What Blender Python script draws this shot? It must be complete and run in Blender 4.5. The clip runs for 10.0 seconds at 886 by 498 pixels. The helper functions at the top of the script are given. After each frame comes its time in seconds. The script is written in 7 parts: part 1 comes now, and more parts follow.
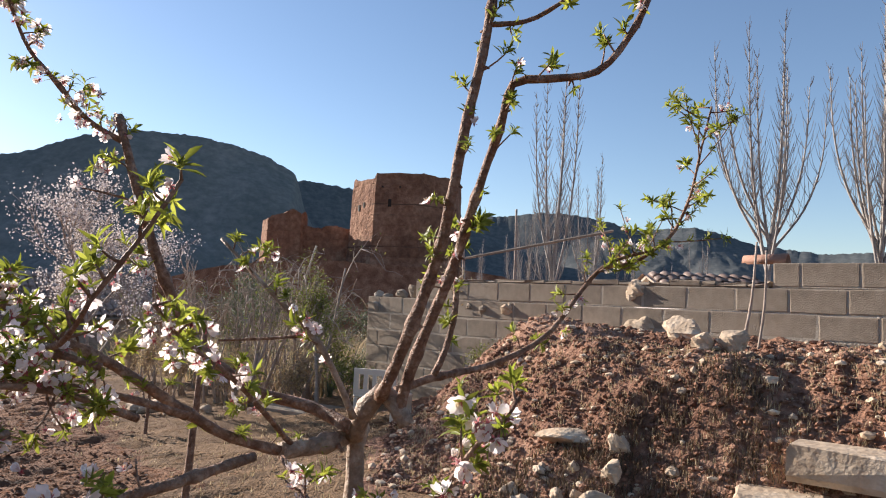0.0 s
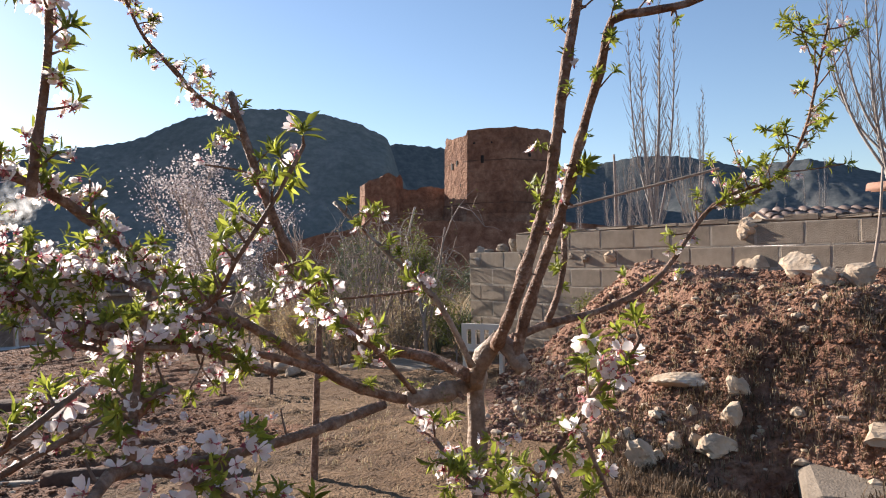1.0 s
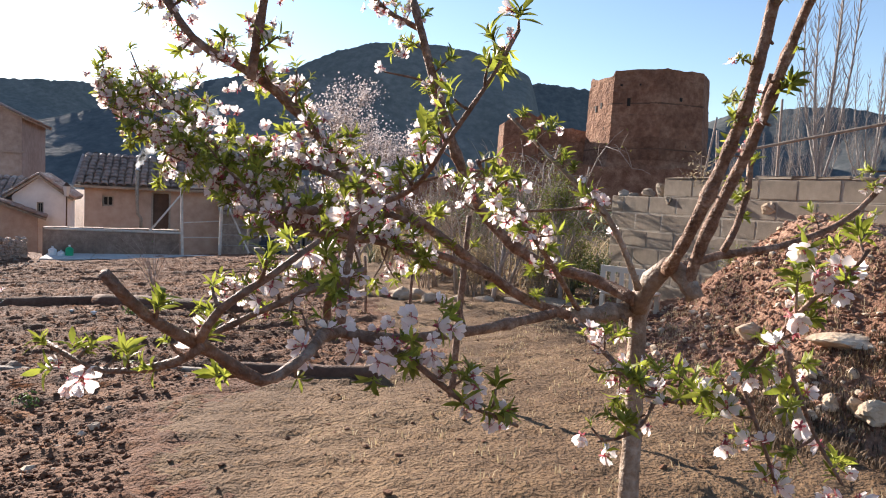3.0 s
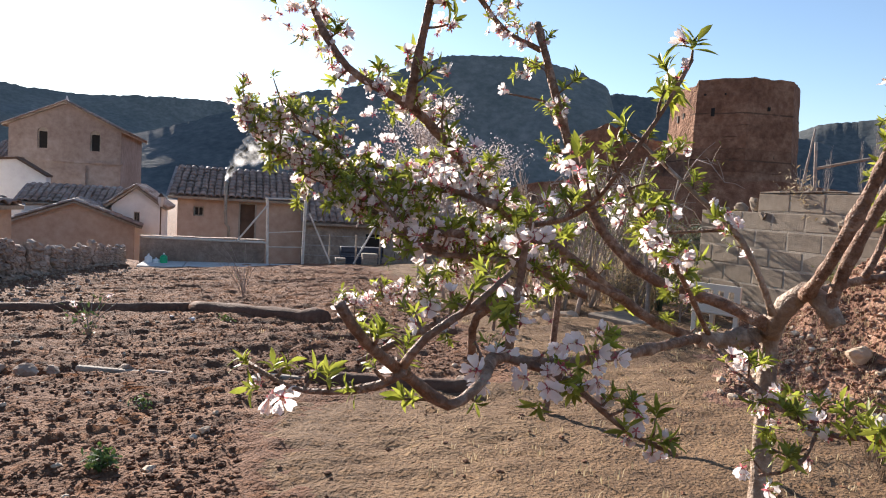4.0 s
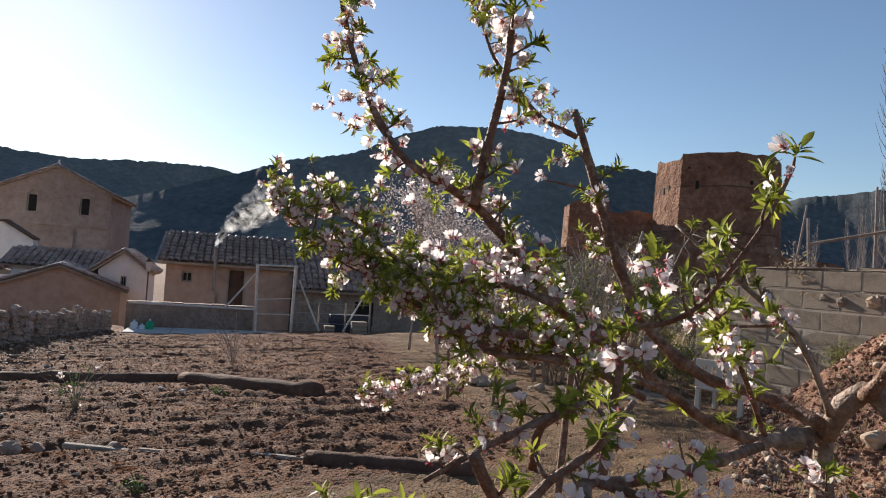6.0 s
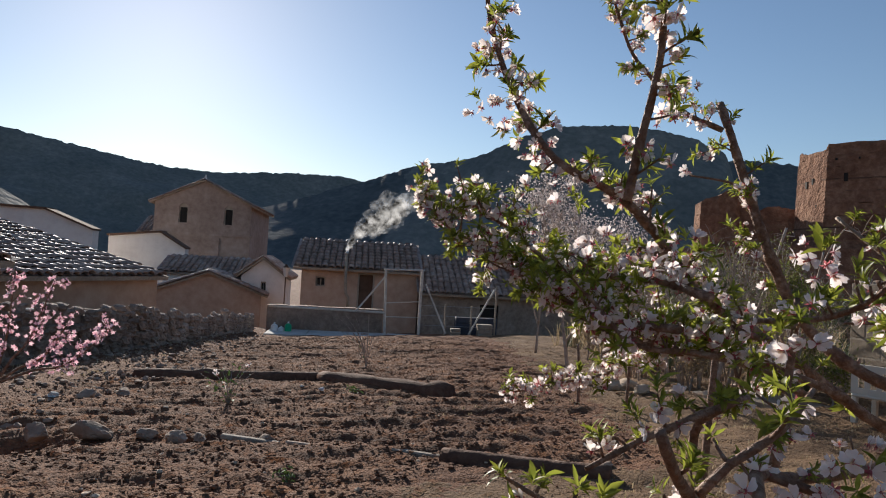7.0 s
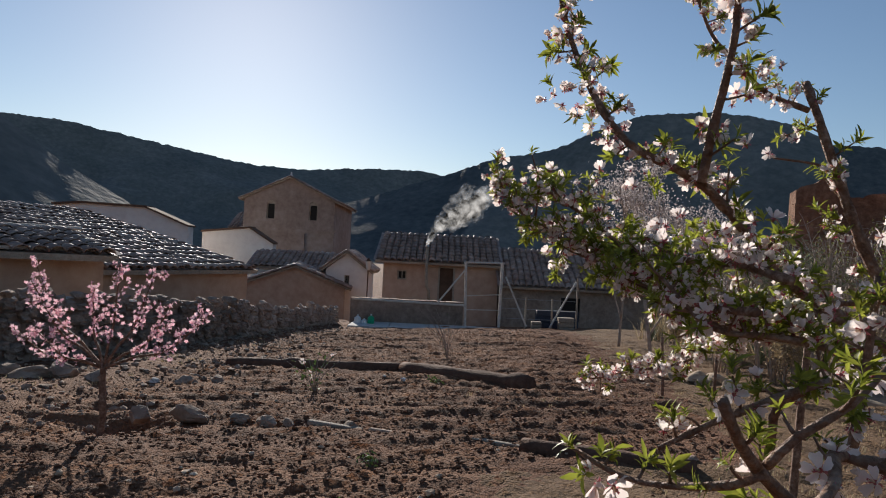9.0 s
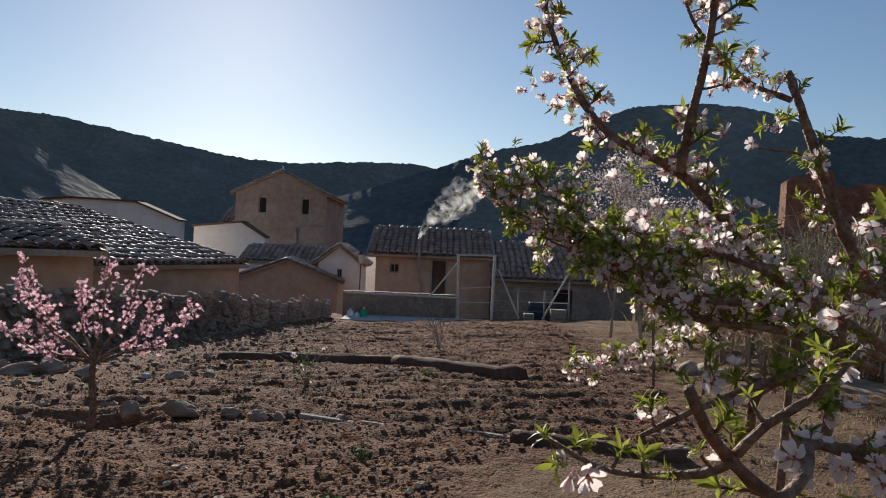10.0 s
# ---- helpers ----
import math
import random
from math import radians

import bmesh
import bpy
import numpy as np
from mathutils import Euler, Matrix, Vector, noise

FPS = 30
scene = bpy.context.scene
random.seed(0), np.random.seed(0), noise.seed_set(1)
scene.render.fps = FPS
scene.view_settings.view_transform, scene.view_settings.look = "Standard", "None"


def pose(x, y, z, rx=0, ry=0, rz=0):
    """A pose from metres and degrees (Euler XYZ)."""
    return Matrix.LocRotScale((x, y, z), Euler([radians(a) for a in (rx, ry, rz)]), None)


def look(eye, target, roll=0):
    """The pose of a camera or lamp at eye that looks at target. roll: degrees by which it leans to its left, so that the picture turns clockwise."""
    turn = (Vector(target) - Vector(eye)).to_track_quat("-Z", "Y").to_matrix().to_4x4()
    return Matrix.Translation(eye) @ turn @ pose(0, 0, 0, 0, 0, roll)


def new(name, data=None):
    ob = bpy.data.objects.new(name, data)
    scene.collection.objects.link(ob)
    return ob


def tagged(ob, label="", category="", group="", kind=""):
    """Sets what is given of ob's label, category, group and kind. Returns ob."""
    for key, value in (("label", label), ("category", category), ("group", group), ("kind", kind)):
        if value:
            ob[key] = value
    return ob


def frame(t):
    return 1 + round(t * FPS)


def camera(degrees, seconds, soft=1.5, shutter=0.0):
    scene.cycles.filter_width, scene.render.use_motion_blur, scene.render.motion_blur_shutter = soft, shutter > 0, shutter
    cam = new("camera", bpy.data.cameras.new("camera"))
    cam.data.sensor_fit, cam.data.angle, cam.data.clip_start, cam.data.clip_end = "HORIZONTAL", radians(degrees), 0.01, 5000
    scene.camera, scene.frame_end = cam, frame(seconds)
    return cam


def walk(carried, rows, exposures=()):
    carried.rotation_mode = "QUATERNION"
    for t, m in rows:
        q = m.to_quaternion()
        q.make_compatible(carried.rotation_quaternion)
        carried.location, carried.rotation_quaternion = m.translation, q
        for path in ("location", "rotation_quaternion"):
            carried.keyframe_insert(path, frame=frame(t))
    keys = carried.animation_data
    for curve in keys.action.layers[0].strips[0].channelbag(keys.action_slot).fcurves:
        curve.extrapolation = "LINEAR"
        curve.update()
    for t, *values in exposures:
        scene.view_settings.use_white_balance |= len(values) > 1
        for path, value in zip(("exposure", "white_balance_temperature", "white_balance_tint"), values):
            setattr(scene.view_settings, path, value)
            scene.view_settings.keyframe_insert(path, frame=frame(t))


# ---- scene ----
cam = camera(65.09, 10.0, 1.1)
ROWS = [  # seconds, x, y, z, yaw, pitch, roll
    (0, 0.0000, 0.0145, 1.0047, 0.327, 4.364, 2.636),
    (0.5, -0.0095, 0.0013, 0.9987, 6.918, 0.413, -0.752),
    (1, -0.0211, -0.0055, 0.9926, 8.270, 0.635, -1.012),
    (1.5, -0.0394, -0.0064, 0.9597, 9.877, -0.289, 0.181),
    (2, -0.0494, -0.0085, 0.9450, 11.056, -1.798, 2.690),
    (2.5, -0.0659, -0.0126, 0.9257, 13.522, -3.612, 2.220),
    (3, -0.0995, -0.0244, 0.9324, 19.030, -4.419, 2.867),
    (3.2, -0.1085, -0.0298, 0.9329, 20.048, -4.202, 3.423),
    (4.3, -0.2418, -0.0898, 0.9493, 25.993, -3.644, 2.976),
    (4.5, -0.2699, -0.0842, 0.9484, 24.831, -3.287, 3.941),
    (5, -0.3108, -0.0673, 0.9817, 22.511, -0.546, 4.037),
    (5.2, -0.3181, -0.0695, 0.9921, 22.203, 1.258, 4.403),
    (6.3, -0.3301, -0.0856, 0.9826, 26.542, 1.740, 3.977),
    (6.5, -0.3396, -0.1037, 0.9797, 28.503, 1.638, 4.265),
    (7, -0.3440, -0.1352, 0.9735, 34.532, 1.440, 3.147),
    (7.5, -0.3393, -0.1325, 0.9708, 35.900, 1.688, 2.744),
    (8, -0.3232, -0.1357, 0.9604, 37.247, 1.260, 2.701),
    (8.5, -0.3242, -0.1592, 0.9545, 39.699, 0.885, 3.071),
    (9, -0.3166, -0.1536, 0.9594, 41.105, 0.559, 2.823),
    (9.5, -0.3050, -0.1426, 0.9588, 39.090, 0.160, 3.135),
    (10, -0.3032, -0.1386, 0.9589, 40.497, -0.006, 2.395),
]
EXPOSURES = [(0.0, 0.8, 6530, 15), (1.0, 0.85, 6530, 15), (2.5, 1.05, 6530, 15), (3.2, 1.08, 6530, 15), (4.5, 0.9, 6530, 15), (5.2, 0.65, 6530, 15), (6.5, 0.2, 6410, 12), (7.5, 0.0, 6410, 12), (9.0, -0.12, 6410, 12), (10.0, -0.12, 6410, 12)]
walk(cam, [(t, pose(x, y, z, 90 + pitch, 0, yaw) @ pose(0, 0, 0, 0, 0, roll)) for t, x, y, z, yaw, pitch, roll in ROWS], EXPOSURES)

# ---- daylight ----
SUN_AZ, SUN_EL = 57.0, 19.5   # degrees left of +y, above the horizon
world = bpy.data.worlds.new("world")
scene.world = world
world.use_nodes = True
wn, wl = world.node_tree.nodes, world.node_tree.links
sky = wn.new("ShaderNodeTexSky")
sky.sky_type, sky.sun_disc = "NISHITA", False
sky.sun_elevation, sky.sun_rotation = radians(SUN_EL), radians(360 - SUN_AZ)
sky.air_density, sky.dust_density, sky.ozone_density = 1.0, 0.18, 2.4
wn["Background"].inputs["Strength"].default_value = 0.096
wl.new(sky.outputs["Color"], wn["Background"].inputs["Color"])
sun_dir = Vector((-math.sin(radians(SUN_AZ)) * math.cos(radians(SUN_EL)), math.cos(radians(SUN_AZ)) * math.cos(radians(SUN_EL)), math.sin(radians(SUN_EL))))
sun = new("sun", bpy.data.lights.new("sun", "SUN"))
sun.data.energy, sun.data.angle, sun.data.color = 6.2, radians(0.6), (1.0, 0.93, 0.82)
sun.matrix_world = look(sun_dir * 40, (0, 0, 0))


# ---- materials ----
def material(name, stops, scale=8.0, rough=0.9, bump=0.3, bump_scale=40.0, detail=6.0, metal=0.0, coarse=1.2, vary=0.0, spec=0.3, dist=0.02, world_space=False):
    """Two scales of noise pick a colour from stops; a finer noise gives relief; vary changes the value from object to object."""
    m = bpy.data.materials.new(name)
    m.use_nodes = True
    n, l = m.node_tree.nodes, m.node_tree.links
    b = n["Principled BSDF"]
    co = n.new("ShaderNodeNewGeometry") if world_space else n.new("ShaderNodeTexCoord")
    vec = co.outputs["Position"] if world_space else co.outputs["Object"]
    big, small = n.new("ShaderNodeTexNoise"), n.new("ShaderNodeTexNoise")
    big.inputs["Scale"].default_value, big.inputs["Detail"].default_value = coarse, 4
    small.inputs["Scale"].default_value, small.inputs["Detail"].default_value = scale, detail
    small.inputs["Roughness"].default_value = 0.65
    l.new(vec, big.inputs["Vector"]), l.new(vec, small.inputs["Vector"])
    mix = n.new("ShaderNodeMath")
    mix.operation = "MULTIPLY_ADD"
    mix.inputs[1].default_value = 0.45
    half = n.new("ShaderNodeMath")
    half.operation = "MULTIPLY"
    half.inputs[1].default_value = 0.55
    l.new(small.outputs["Fac"], half.inputs[0])
    l.new(big.outputs["Fac"], mix.inputs[0]), l.new(half.outputs[0], mix.inputs[2])
    ramp = n.new("ShaderNodeValToRGB")
    el = ramp.color_ramp.elements
    while len(el) < len(stops):
        el.new(0.5)
    for i, c in enumerate(stops):
        el[i].position = 0.34 + 0.32 * i / (len(stops) - 1)
        el[i].color = (*c, 1)
    l.new(mix.outputs[0], ramp.inputs["Fac"])
    out = ramp.outputs["Color"]
    if vary:
        info, hsv, rng = n.new("ShaderNodeObjectInfo"), n.new("ShaderNodeHueSaturation"), n.new("ShaderNodeMapRange")
        rng.inputs["To Min"].default_value, rng.inputs["To Max"].default_value = 1 - vary, 1 + vary
        l.new(info.outputs["Random"], rng.inputs["Value"])
        l.new(rng.outputs["Result"], hsv.inputs["Value"]), l.new(out, hsv.inputs["Color"])
        out = hsv.outputs["Color"]
    l.new(out, b.inputs["Base Color"])
    b.inputs["Roughness"].default_value, b.inputs["Metallic"].default_value = rough, metal
    b.inputs["Specular IOR Level"].default_value = spec
    if bump:
        fine, bp = n.new("ShaderNodeTexNoise"), n.new("ShaderNodeBump")
        fine.inputs["Scale"].default_value, fine.inputs["Detail"].default_value = bump_scale, 5
        l.new(vec, fine.inputs["Vector"]), l.new(fine.outputs["Fac"], bp.inputs["Height"])
        bp.inputs["Strength"].default_value, bp.inputs["Distance"].default_value = bump, dist
        l.new(bp.outputs["Normal"], b.inputs["Normal"])
    return m


def thin_leaf(name, top, back, island=0.25, rough=0.45, through_light=0.5):
    """A thin leaf or petal that lets light through; the colour shifts a little from island to island."""
    m = bpy.data.materials.new(name)
    m.use_nodes = True
    n, l = m.node_tree.nodes, m.node_tree.links
    b, out = n["Principled BSDF"], n["Material Output"]
    geo, rng, hsv, noi = n.new("ShaderNodeNewGeometry"), n.new("ShaderNodeMapRange"), n.new("ShaderNodeHueSaturation"), n.new("ShaderNodeTexNoise")
    co, ramp = n.new("ShaderNodeTexCoord"), n.new("ShaderNodeValToRGB")
    noi.inputs["Scale"].default_value = 60
    l.new(co.outputs["Object"], noi.inputs["Vector"]), l.new(noi.outputs["Fac"], ramp.inputs["Fac"])
    ramp.color_ramp.elements[0].color, ramp.color_ramp.elements[1].color = (*top, 1), (*back, 1)
    ramp.color_ramp.elements[0].position, ramp.color_ramp.elements[1].position = 0.35, 0.7
    rng.inputs["To Min"].default_value, rng.inputs["To Max"].default_value = 1 - island, 1 + island
    l.new(geo.outputs["Random Per Island"], rng.inputs["Value"])
    l.new(rng.outputs["Result"], hsv.inputs["Value"]), l.new(ramp.outputs["Color"], hsv.inputs["Color"])
    tr, mx = n.new("ShaderNodeBsdfTranslucent"), n.new("ShaderNodeMixShader")
    l.new(hsv.outputs["Color"], b.inputs["Base Color"]), l.new(hsv.outputs["Color"], tr.inputs["Color"])
    b.inputs["Roughness"].default_value, b.inputs["Specular IOR Level"].default_value = rough, 0.3
    mx.inputs["Fac"].default_value = through_light
    l.new(b.outputs["BSDF"], mx.inputs[1]), l.new(tr.outputs["BSDF"], mx.inputs[2])
    l.new(mx.outputs["Shader"], out.inputs["Surface"])
    return m


M_SOIL = material("tilled soil", [(0.088, 0.036, 0.018), (0.172, 0.078, 0.039), (0.275, 0.141, 0.075)], 26, 0.95, 1.0, 60, coarse=0.9, dist=0.04, world_space=True)
M_BANK = material("red bank soil", [(0.10, 0.044, 0.027), (0.25, 0.128, 0.080), (0.46, 0.285, 0.195)], 22, 0.95, 1.0, 45, coarse=1.5, dist=0.03, world_space=True)
M_TROD = material("trodden pale earth", [(0.090, 0.048, 0.023), (0.172, 0.099, 0.049), (0.284, 0.177, 0.091)], 30, 0.95, 1.0, 60, coarse=1.3, dist=0.03, world_space=True)
M_CLOD = material("clods", [(0.105, 0.045, 0.023), (0.185, 0.086, 0.044), (0.29, 0.152, 0.083)], 14, 0.95, 0.5, 80, coarse=3, world_space=True)
M_ROCK = material("limestone", [(0.33, 0.235, 0.155), (0.51, 0.39, 0.275), (0.65, 0.54, 0.41)], 9, 0.9, 0.6, 30, coarse=3, vary=0.15)
M_BLOCK = material("concrete block", [(0.18, 0.14, 0.103), (0.255, 0.203, 0.152), (0.34, 0.277, 0.212)], 9, 0.92, 0.35, 90, coarse=1.5, vary=0.10)
M_MORTAR = material("mortar", [(0.33, 0.275, 0.215), (0.45, 0.385, 0.31)], 20, 0.92, 0.4, 70)
M_TOWER = material("rammed clay", [(0.13, 0.062, 0.038), (0.25, 0.128, 0.077), (0.40, 0.235, 0.15)], 2.4, 0.95, 0.9, 5, coarse=0.45, dist=0.14, vary=0.14)
M_TOWER_DARK = material("dark seam", [(0.09, 0.052, 0.034), (0.17, 0.098, 0.063)], 3, 0.95, 0.3, 10)
M_TILE = material("roof tile", [(0.17, 0.11, 0.085), (0.31, 0.215, 0.17), (0.50, 0.41, 0.345)], 5, 0.56, 0.3, 25, coarse=0.6, vary=0.22)
M_OCHRE = material("ochre render", [(0.37, 0.235, 0.165), (0.49, 0.33, 0.235), (0.57, 0.41, 0.305)], 3, 0.92, 0.3, 20, coarse=0.5)
M_WHITE = material("white render", [(0.62, 0.57, 0.53), (0.74, 0.69, 0.64), (0.80, 0.76, 0.71)], 2, 0.9, 0.2, 15, coarse=0.4)
# near-black colour that stands for the shade inside openings and behind panes
M_DARK = material("painted dark of an opening", [(0.015, 0.012, 0.01), (0.03, 0.025, 0.02)], 5, 0.8, 0)
M_TERRA = material("terracotta", [(0.26, 0.13, 0.085), (0.36, 0.20, 0.14), (0.46, 0.30, 0.22)], 12, 0.85, 0.3, 40)
M_WOOD = material("grey timber", [(0.20, 0.155, 0.115), (0.34, 0.275, 0.21), (0.46, 0.39, 0.31)], 18, 0.85, 0.4, 60)
M_LOG = material("dark old wood", [(0.07, 0.034, 0.021), (0.125, 0.064, 0.04), (0.19, 0.11, 0.07)], 14, 0.9, 0.5, 50)
M_PALEWOOD = material("bleached timber", [(0.42, 0.37, 0.31), (0.58, 0.53, 0.46), (0.68, 0.63, 0.56)], 14, 0.8, 0.3, 50)
M_METAL = material("galvanised metal", [(0.35, 0.34, 0.32), (0.5, 0.49, 0.47)], 12, 0.45, 0.1, 40, metal=0.6)
M_BARK = material("young almond bark", [(0.105, 0.052, 0.031), (0.235, 0.132, 0.085), (0.43, 0.30, 0.22)], 80, 0.62, 1.0, 140, coarse=30, dist=0.009, spec=0.18)
M_BARK_PALE = material("pale trunk bark", [(0.15, 0.092, 0.058), (0.30, 0.205, 0.14), (0.52, 0.42, 0.33)], 45, 0.6, 1.0, 120, coarse=12, dist=0.007)
M_TWIG = material("bare twig bark", [(0.22, 0.165, 0.13), (0.37, 0.295, 0.24), (0.52, 0.44, 0.37)], 20, 0.85, 0.3, 60)
M_POPLAR = material("pale poplar bark", [(0.20, 0.175, 0.155), (0.30, 0.27, 0.245), (0.42, 0.39, 0.355)], 20, 0.85, 0)
M_CHURCH = material("old brick and stone", [(0.23, 0.165, 0.13), (0.33, 0.25, 0.205), (0.43, 0.345, 0.29)], 2.5, 0.95, 0.4, 8, coarse=0.4)
M_FIELDSTONE = material("brown field stone", [(0.20, 0.135, 0.095), (0.33, 0.24, 0.175), (0.47, 0.38, 0.30)], 9, 0.9, 0.6, 30, coarse=3, vary=0.2)
M_SLAB = material("concrete slab", [(0.38, 0.36, 0.33), (0.52, 0.50, 0.46), (0.60, 0.57, 0.53)], 4, 0.9, 0.3, 30)
# hill colours are lifted paler and greyer, in place of distance haze
M_HILL = material("haze-lifted scrub hillside", [(0.11, 0.12, 0.11), (0.165, 0.167, 0.15), (0.25, 0.237, 0.21)], 0.16, 0.95, 0.5, 0.3, coarse=0.02, dist=1.0, world_space=True)
# wooded hills; also painted shade on the broad hill's sunward flank
M_WOODS_SHADE = material("dark wooded hillside and flank shade", [(0.060, 0.070, 0.072), (0.098, 0.108, 0.107), (0.16, 0.16, 0.15)], 0.16, 0.95, 0.5, 0.3, coarse=0.02, dist=1.0, world_space=True)
M_CLIFF = material("grey cliff", [(0.11, 0.11, 0.10), (0.18, 0.175, 0.155), (0.30, 0.285, 0.25)], 0.3, 0.95, 0.5, 0.6, coarse=0.05, dist=0.8, world_space=True)
M_RUBBLE = material("wall stone", [(0.18, 0.13, 0.10), (0.31, 0.235, 0.18), (0.44, 0.355, 0.285)], 7, 0.92, 0.6, 30, coarse=2, vary=0.25)
M_LEAF = thin_leaf("almond leaf", (0.19, 0.225, 0.03), (0.36, 0.37, 0.06), 0.5, 0.45, 0.55)
M_PETAL = thin_leaf("almond petal", (0.92, 0.80, 0.77), (0.94, 0.88, 0.84), 0.07, 0.6, 0.6)
M_HEART = thin_leaf("flower heart", (0.45, 0.09, 0.12), (0.62, 0.25, 0.25), 0.2)
M_FARPETAL = thin_leaf("pale far blossom", (0.50, 0.43, 0.41), (0.68, 0.61, 0.57), 0.25, 0.7, 0.4)
M_STAMEN = thin_leaf("stamen", (0.75, 0.60, 0.45), (0.85, 0.75, 0.55), 0.2)
M_PINK = thin_leaf("peach petal", (0.80, 0.40, 0.49), (0.93, 0.74, 0.75), 0.18, 0.6, 0.45)
M_OLIVE = thin_leaf("grey green leaf", (0.10, 0.12, 0.07), (0.20, 0.21, 0.13), 0.4, 0.6, 0.25)
M_IVY = thin_leaf("yellow green leaf", (0.16, 0.19, 0.04), (0.30, 0.30, 0.09), 0.4, 0.6, 0.4)
M_STRAW = thin_leaf("dry grass", (0.40, 0.30, 0.17), (0.54, 0.43, 0.27), 0.35, 0.8, 0.3)
M_DRYWEED = thin_leaf("dark dry weed", (0.085, 0.055, 0.033), (0.17, 0.115, 0.07), 0.35, 0.8, 0.2)
M_WEED = thin_leaf("weed leaf", (0.07, 0.12, 0.03), (0.14, 0.20, 0.06), 0.35, 0.6, 0.3)
M_JUG_G = material("green plastic", [(0.01, 0.35, 0.16), (0.02, 0.45, 0.22)], 5, 0.3, 0)
M_JUG_W = material("white plastic", [(0.75, 0.75, 0.73), (0.82, 0.82, 0.8)], 5, 0.35, 0)
M_PLASTIC = material("cream plastic", [(0.62, 0.55, 0.44), (0.72, 0.66, 0.55)], 5, 0.5, 0)
M_NET = material("blue tarp", [(0.03, 0.035, 0.05), (0.055, 0.065, 0.09)], 6, 0.7, 0.2, 20)


# ---- mesh helpers ----
def mesh_of(name, verts, faces, mats, smooth=False, slots=None):
    me = bpy.data.meshes.new(name)
    me.from_pydata([tuple(v) for v in verts], [], faces)
    for m in (mats if isinstance(mats, (list, tuple)) else [mats]):
        me.materials.append(m)
    if slots is not None:
        me.polygons.foreach_set("material_index", slots)
    if smooth:
        me.polygons.foreach_set("use_smooth", [True] * len(me.polygons))
    me.update()
    return me


def thing(name, label, category, at=(0, 0, 0), turn=0.0, group="", kind=""):
    ob = new(name)
    ob.matrix_world = pose(*at, 0, 0, turn)
    return tagged(ob, label, category, group, kind)


def put(name, me, parent=None, m=None, label="", category="", kind="", group=""):
    """One object on the mesh me; under a parent, m is in the parent's own space."""
    ob = new(name, me)
    if parent is not None:
        ob.parent = parent
    if m is not None:
        ob.matrix_local = m
    return tagged(ob, label, category, group, kind)


def merge(pieces):
    V, Fs, k = [], [], 0
    for v, f in pieces:
        V.extend(v)
        Fs.extend([tuple(i + k for i in q) for q in f])
        k += len(v)
    return V, Fs


def slab(x0, y0, z0, x1, y1, z1, cut=0.0):
    """A box with its upright and level edges cut by 'cut'."""
    if cut <= 0:
        v = [(x, y, z) for z in (z0, z1) for x, y in ((x0, y0), (x1, y0), (x1, y1), (x0, y1))]
        return v, [(3, 2, 1, 0), (4, 5, 6, 7), (0, 1, 5, 4), (1, 2, 6, 5), (2, 3, 7, 6), (3, 0, 4, 7)]
    c = cut
    ring = lambda i, z: [(x0 + i, y0 + c, z), (x0 + c, y0 + i, z), (x1 - c, y0 + i, z), (x1 - i, y0 + c, z), (x1 - i, y1 - c, z), (x1 - c, y1 - i, z), (x0 + c, y1 - i, z), (x0 + i, y1 - c, z)]
    cap = lambda z: [(x0 + c, y0 + c, z), (x1 - c, y0 + c, z), (x1 - c, y1 - c, z), (x0 + c, y1 - c, z)]
    v = cap(z0) + ring(0, z0 + c) + ring(0, z1 - c) + cap(z1)
    f = [(3, 2, 1, 0), (20, 21, 22, 23)]
    for i in range(8):
        j = (i + 1) % 8
        f.append((4 + i, 4 + j, 12 + j, 12 + i))
    low = [(0, 4, 5), (0, 5, 6, 1), (1, 6, 7), (1, 7, 8, 2), (2, 8, 9), (2, 9, 10, 3), (3, 10, 11), (3, 11, 4, 0)]
    f += low
    top = [(20, 13, 12), (20, 21, 14, 13), (21, 15, 14), (21, 22, 16, 15), (22, 17, 16), (22, 23, 18, 17), (23, 19, 18), (23, 20, 12, 19)]
    return v, f + top


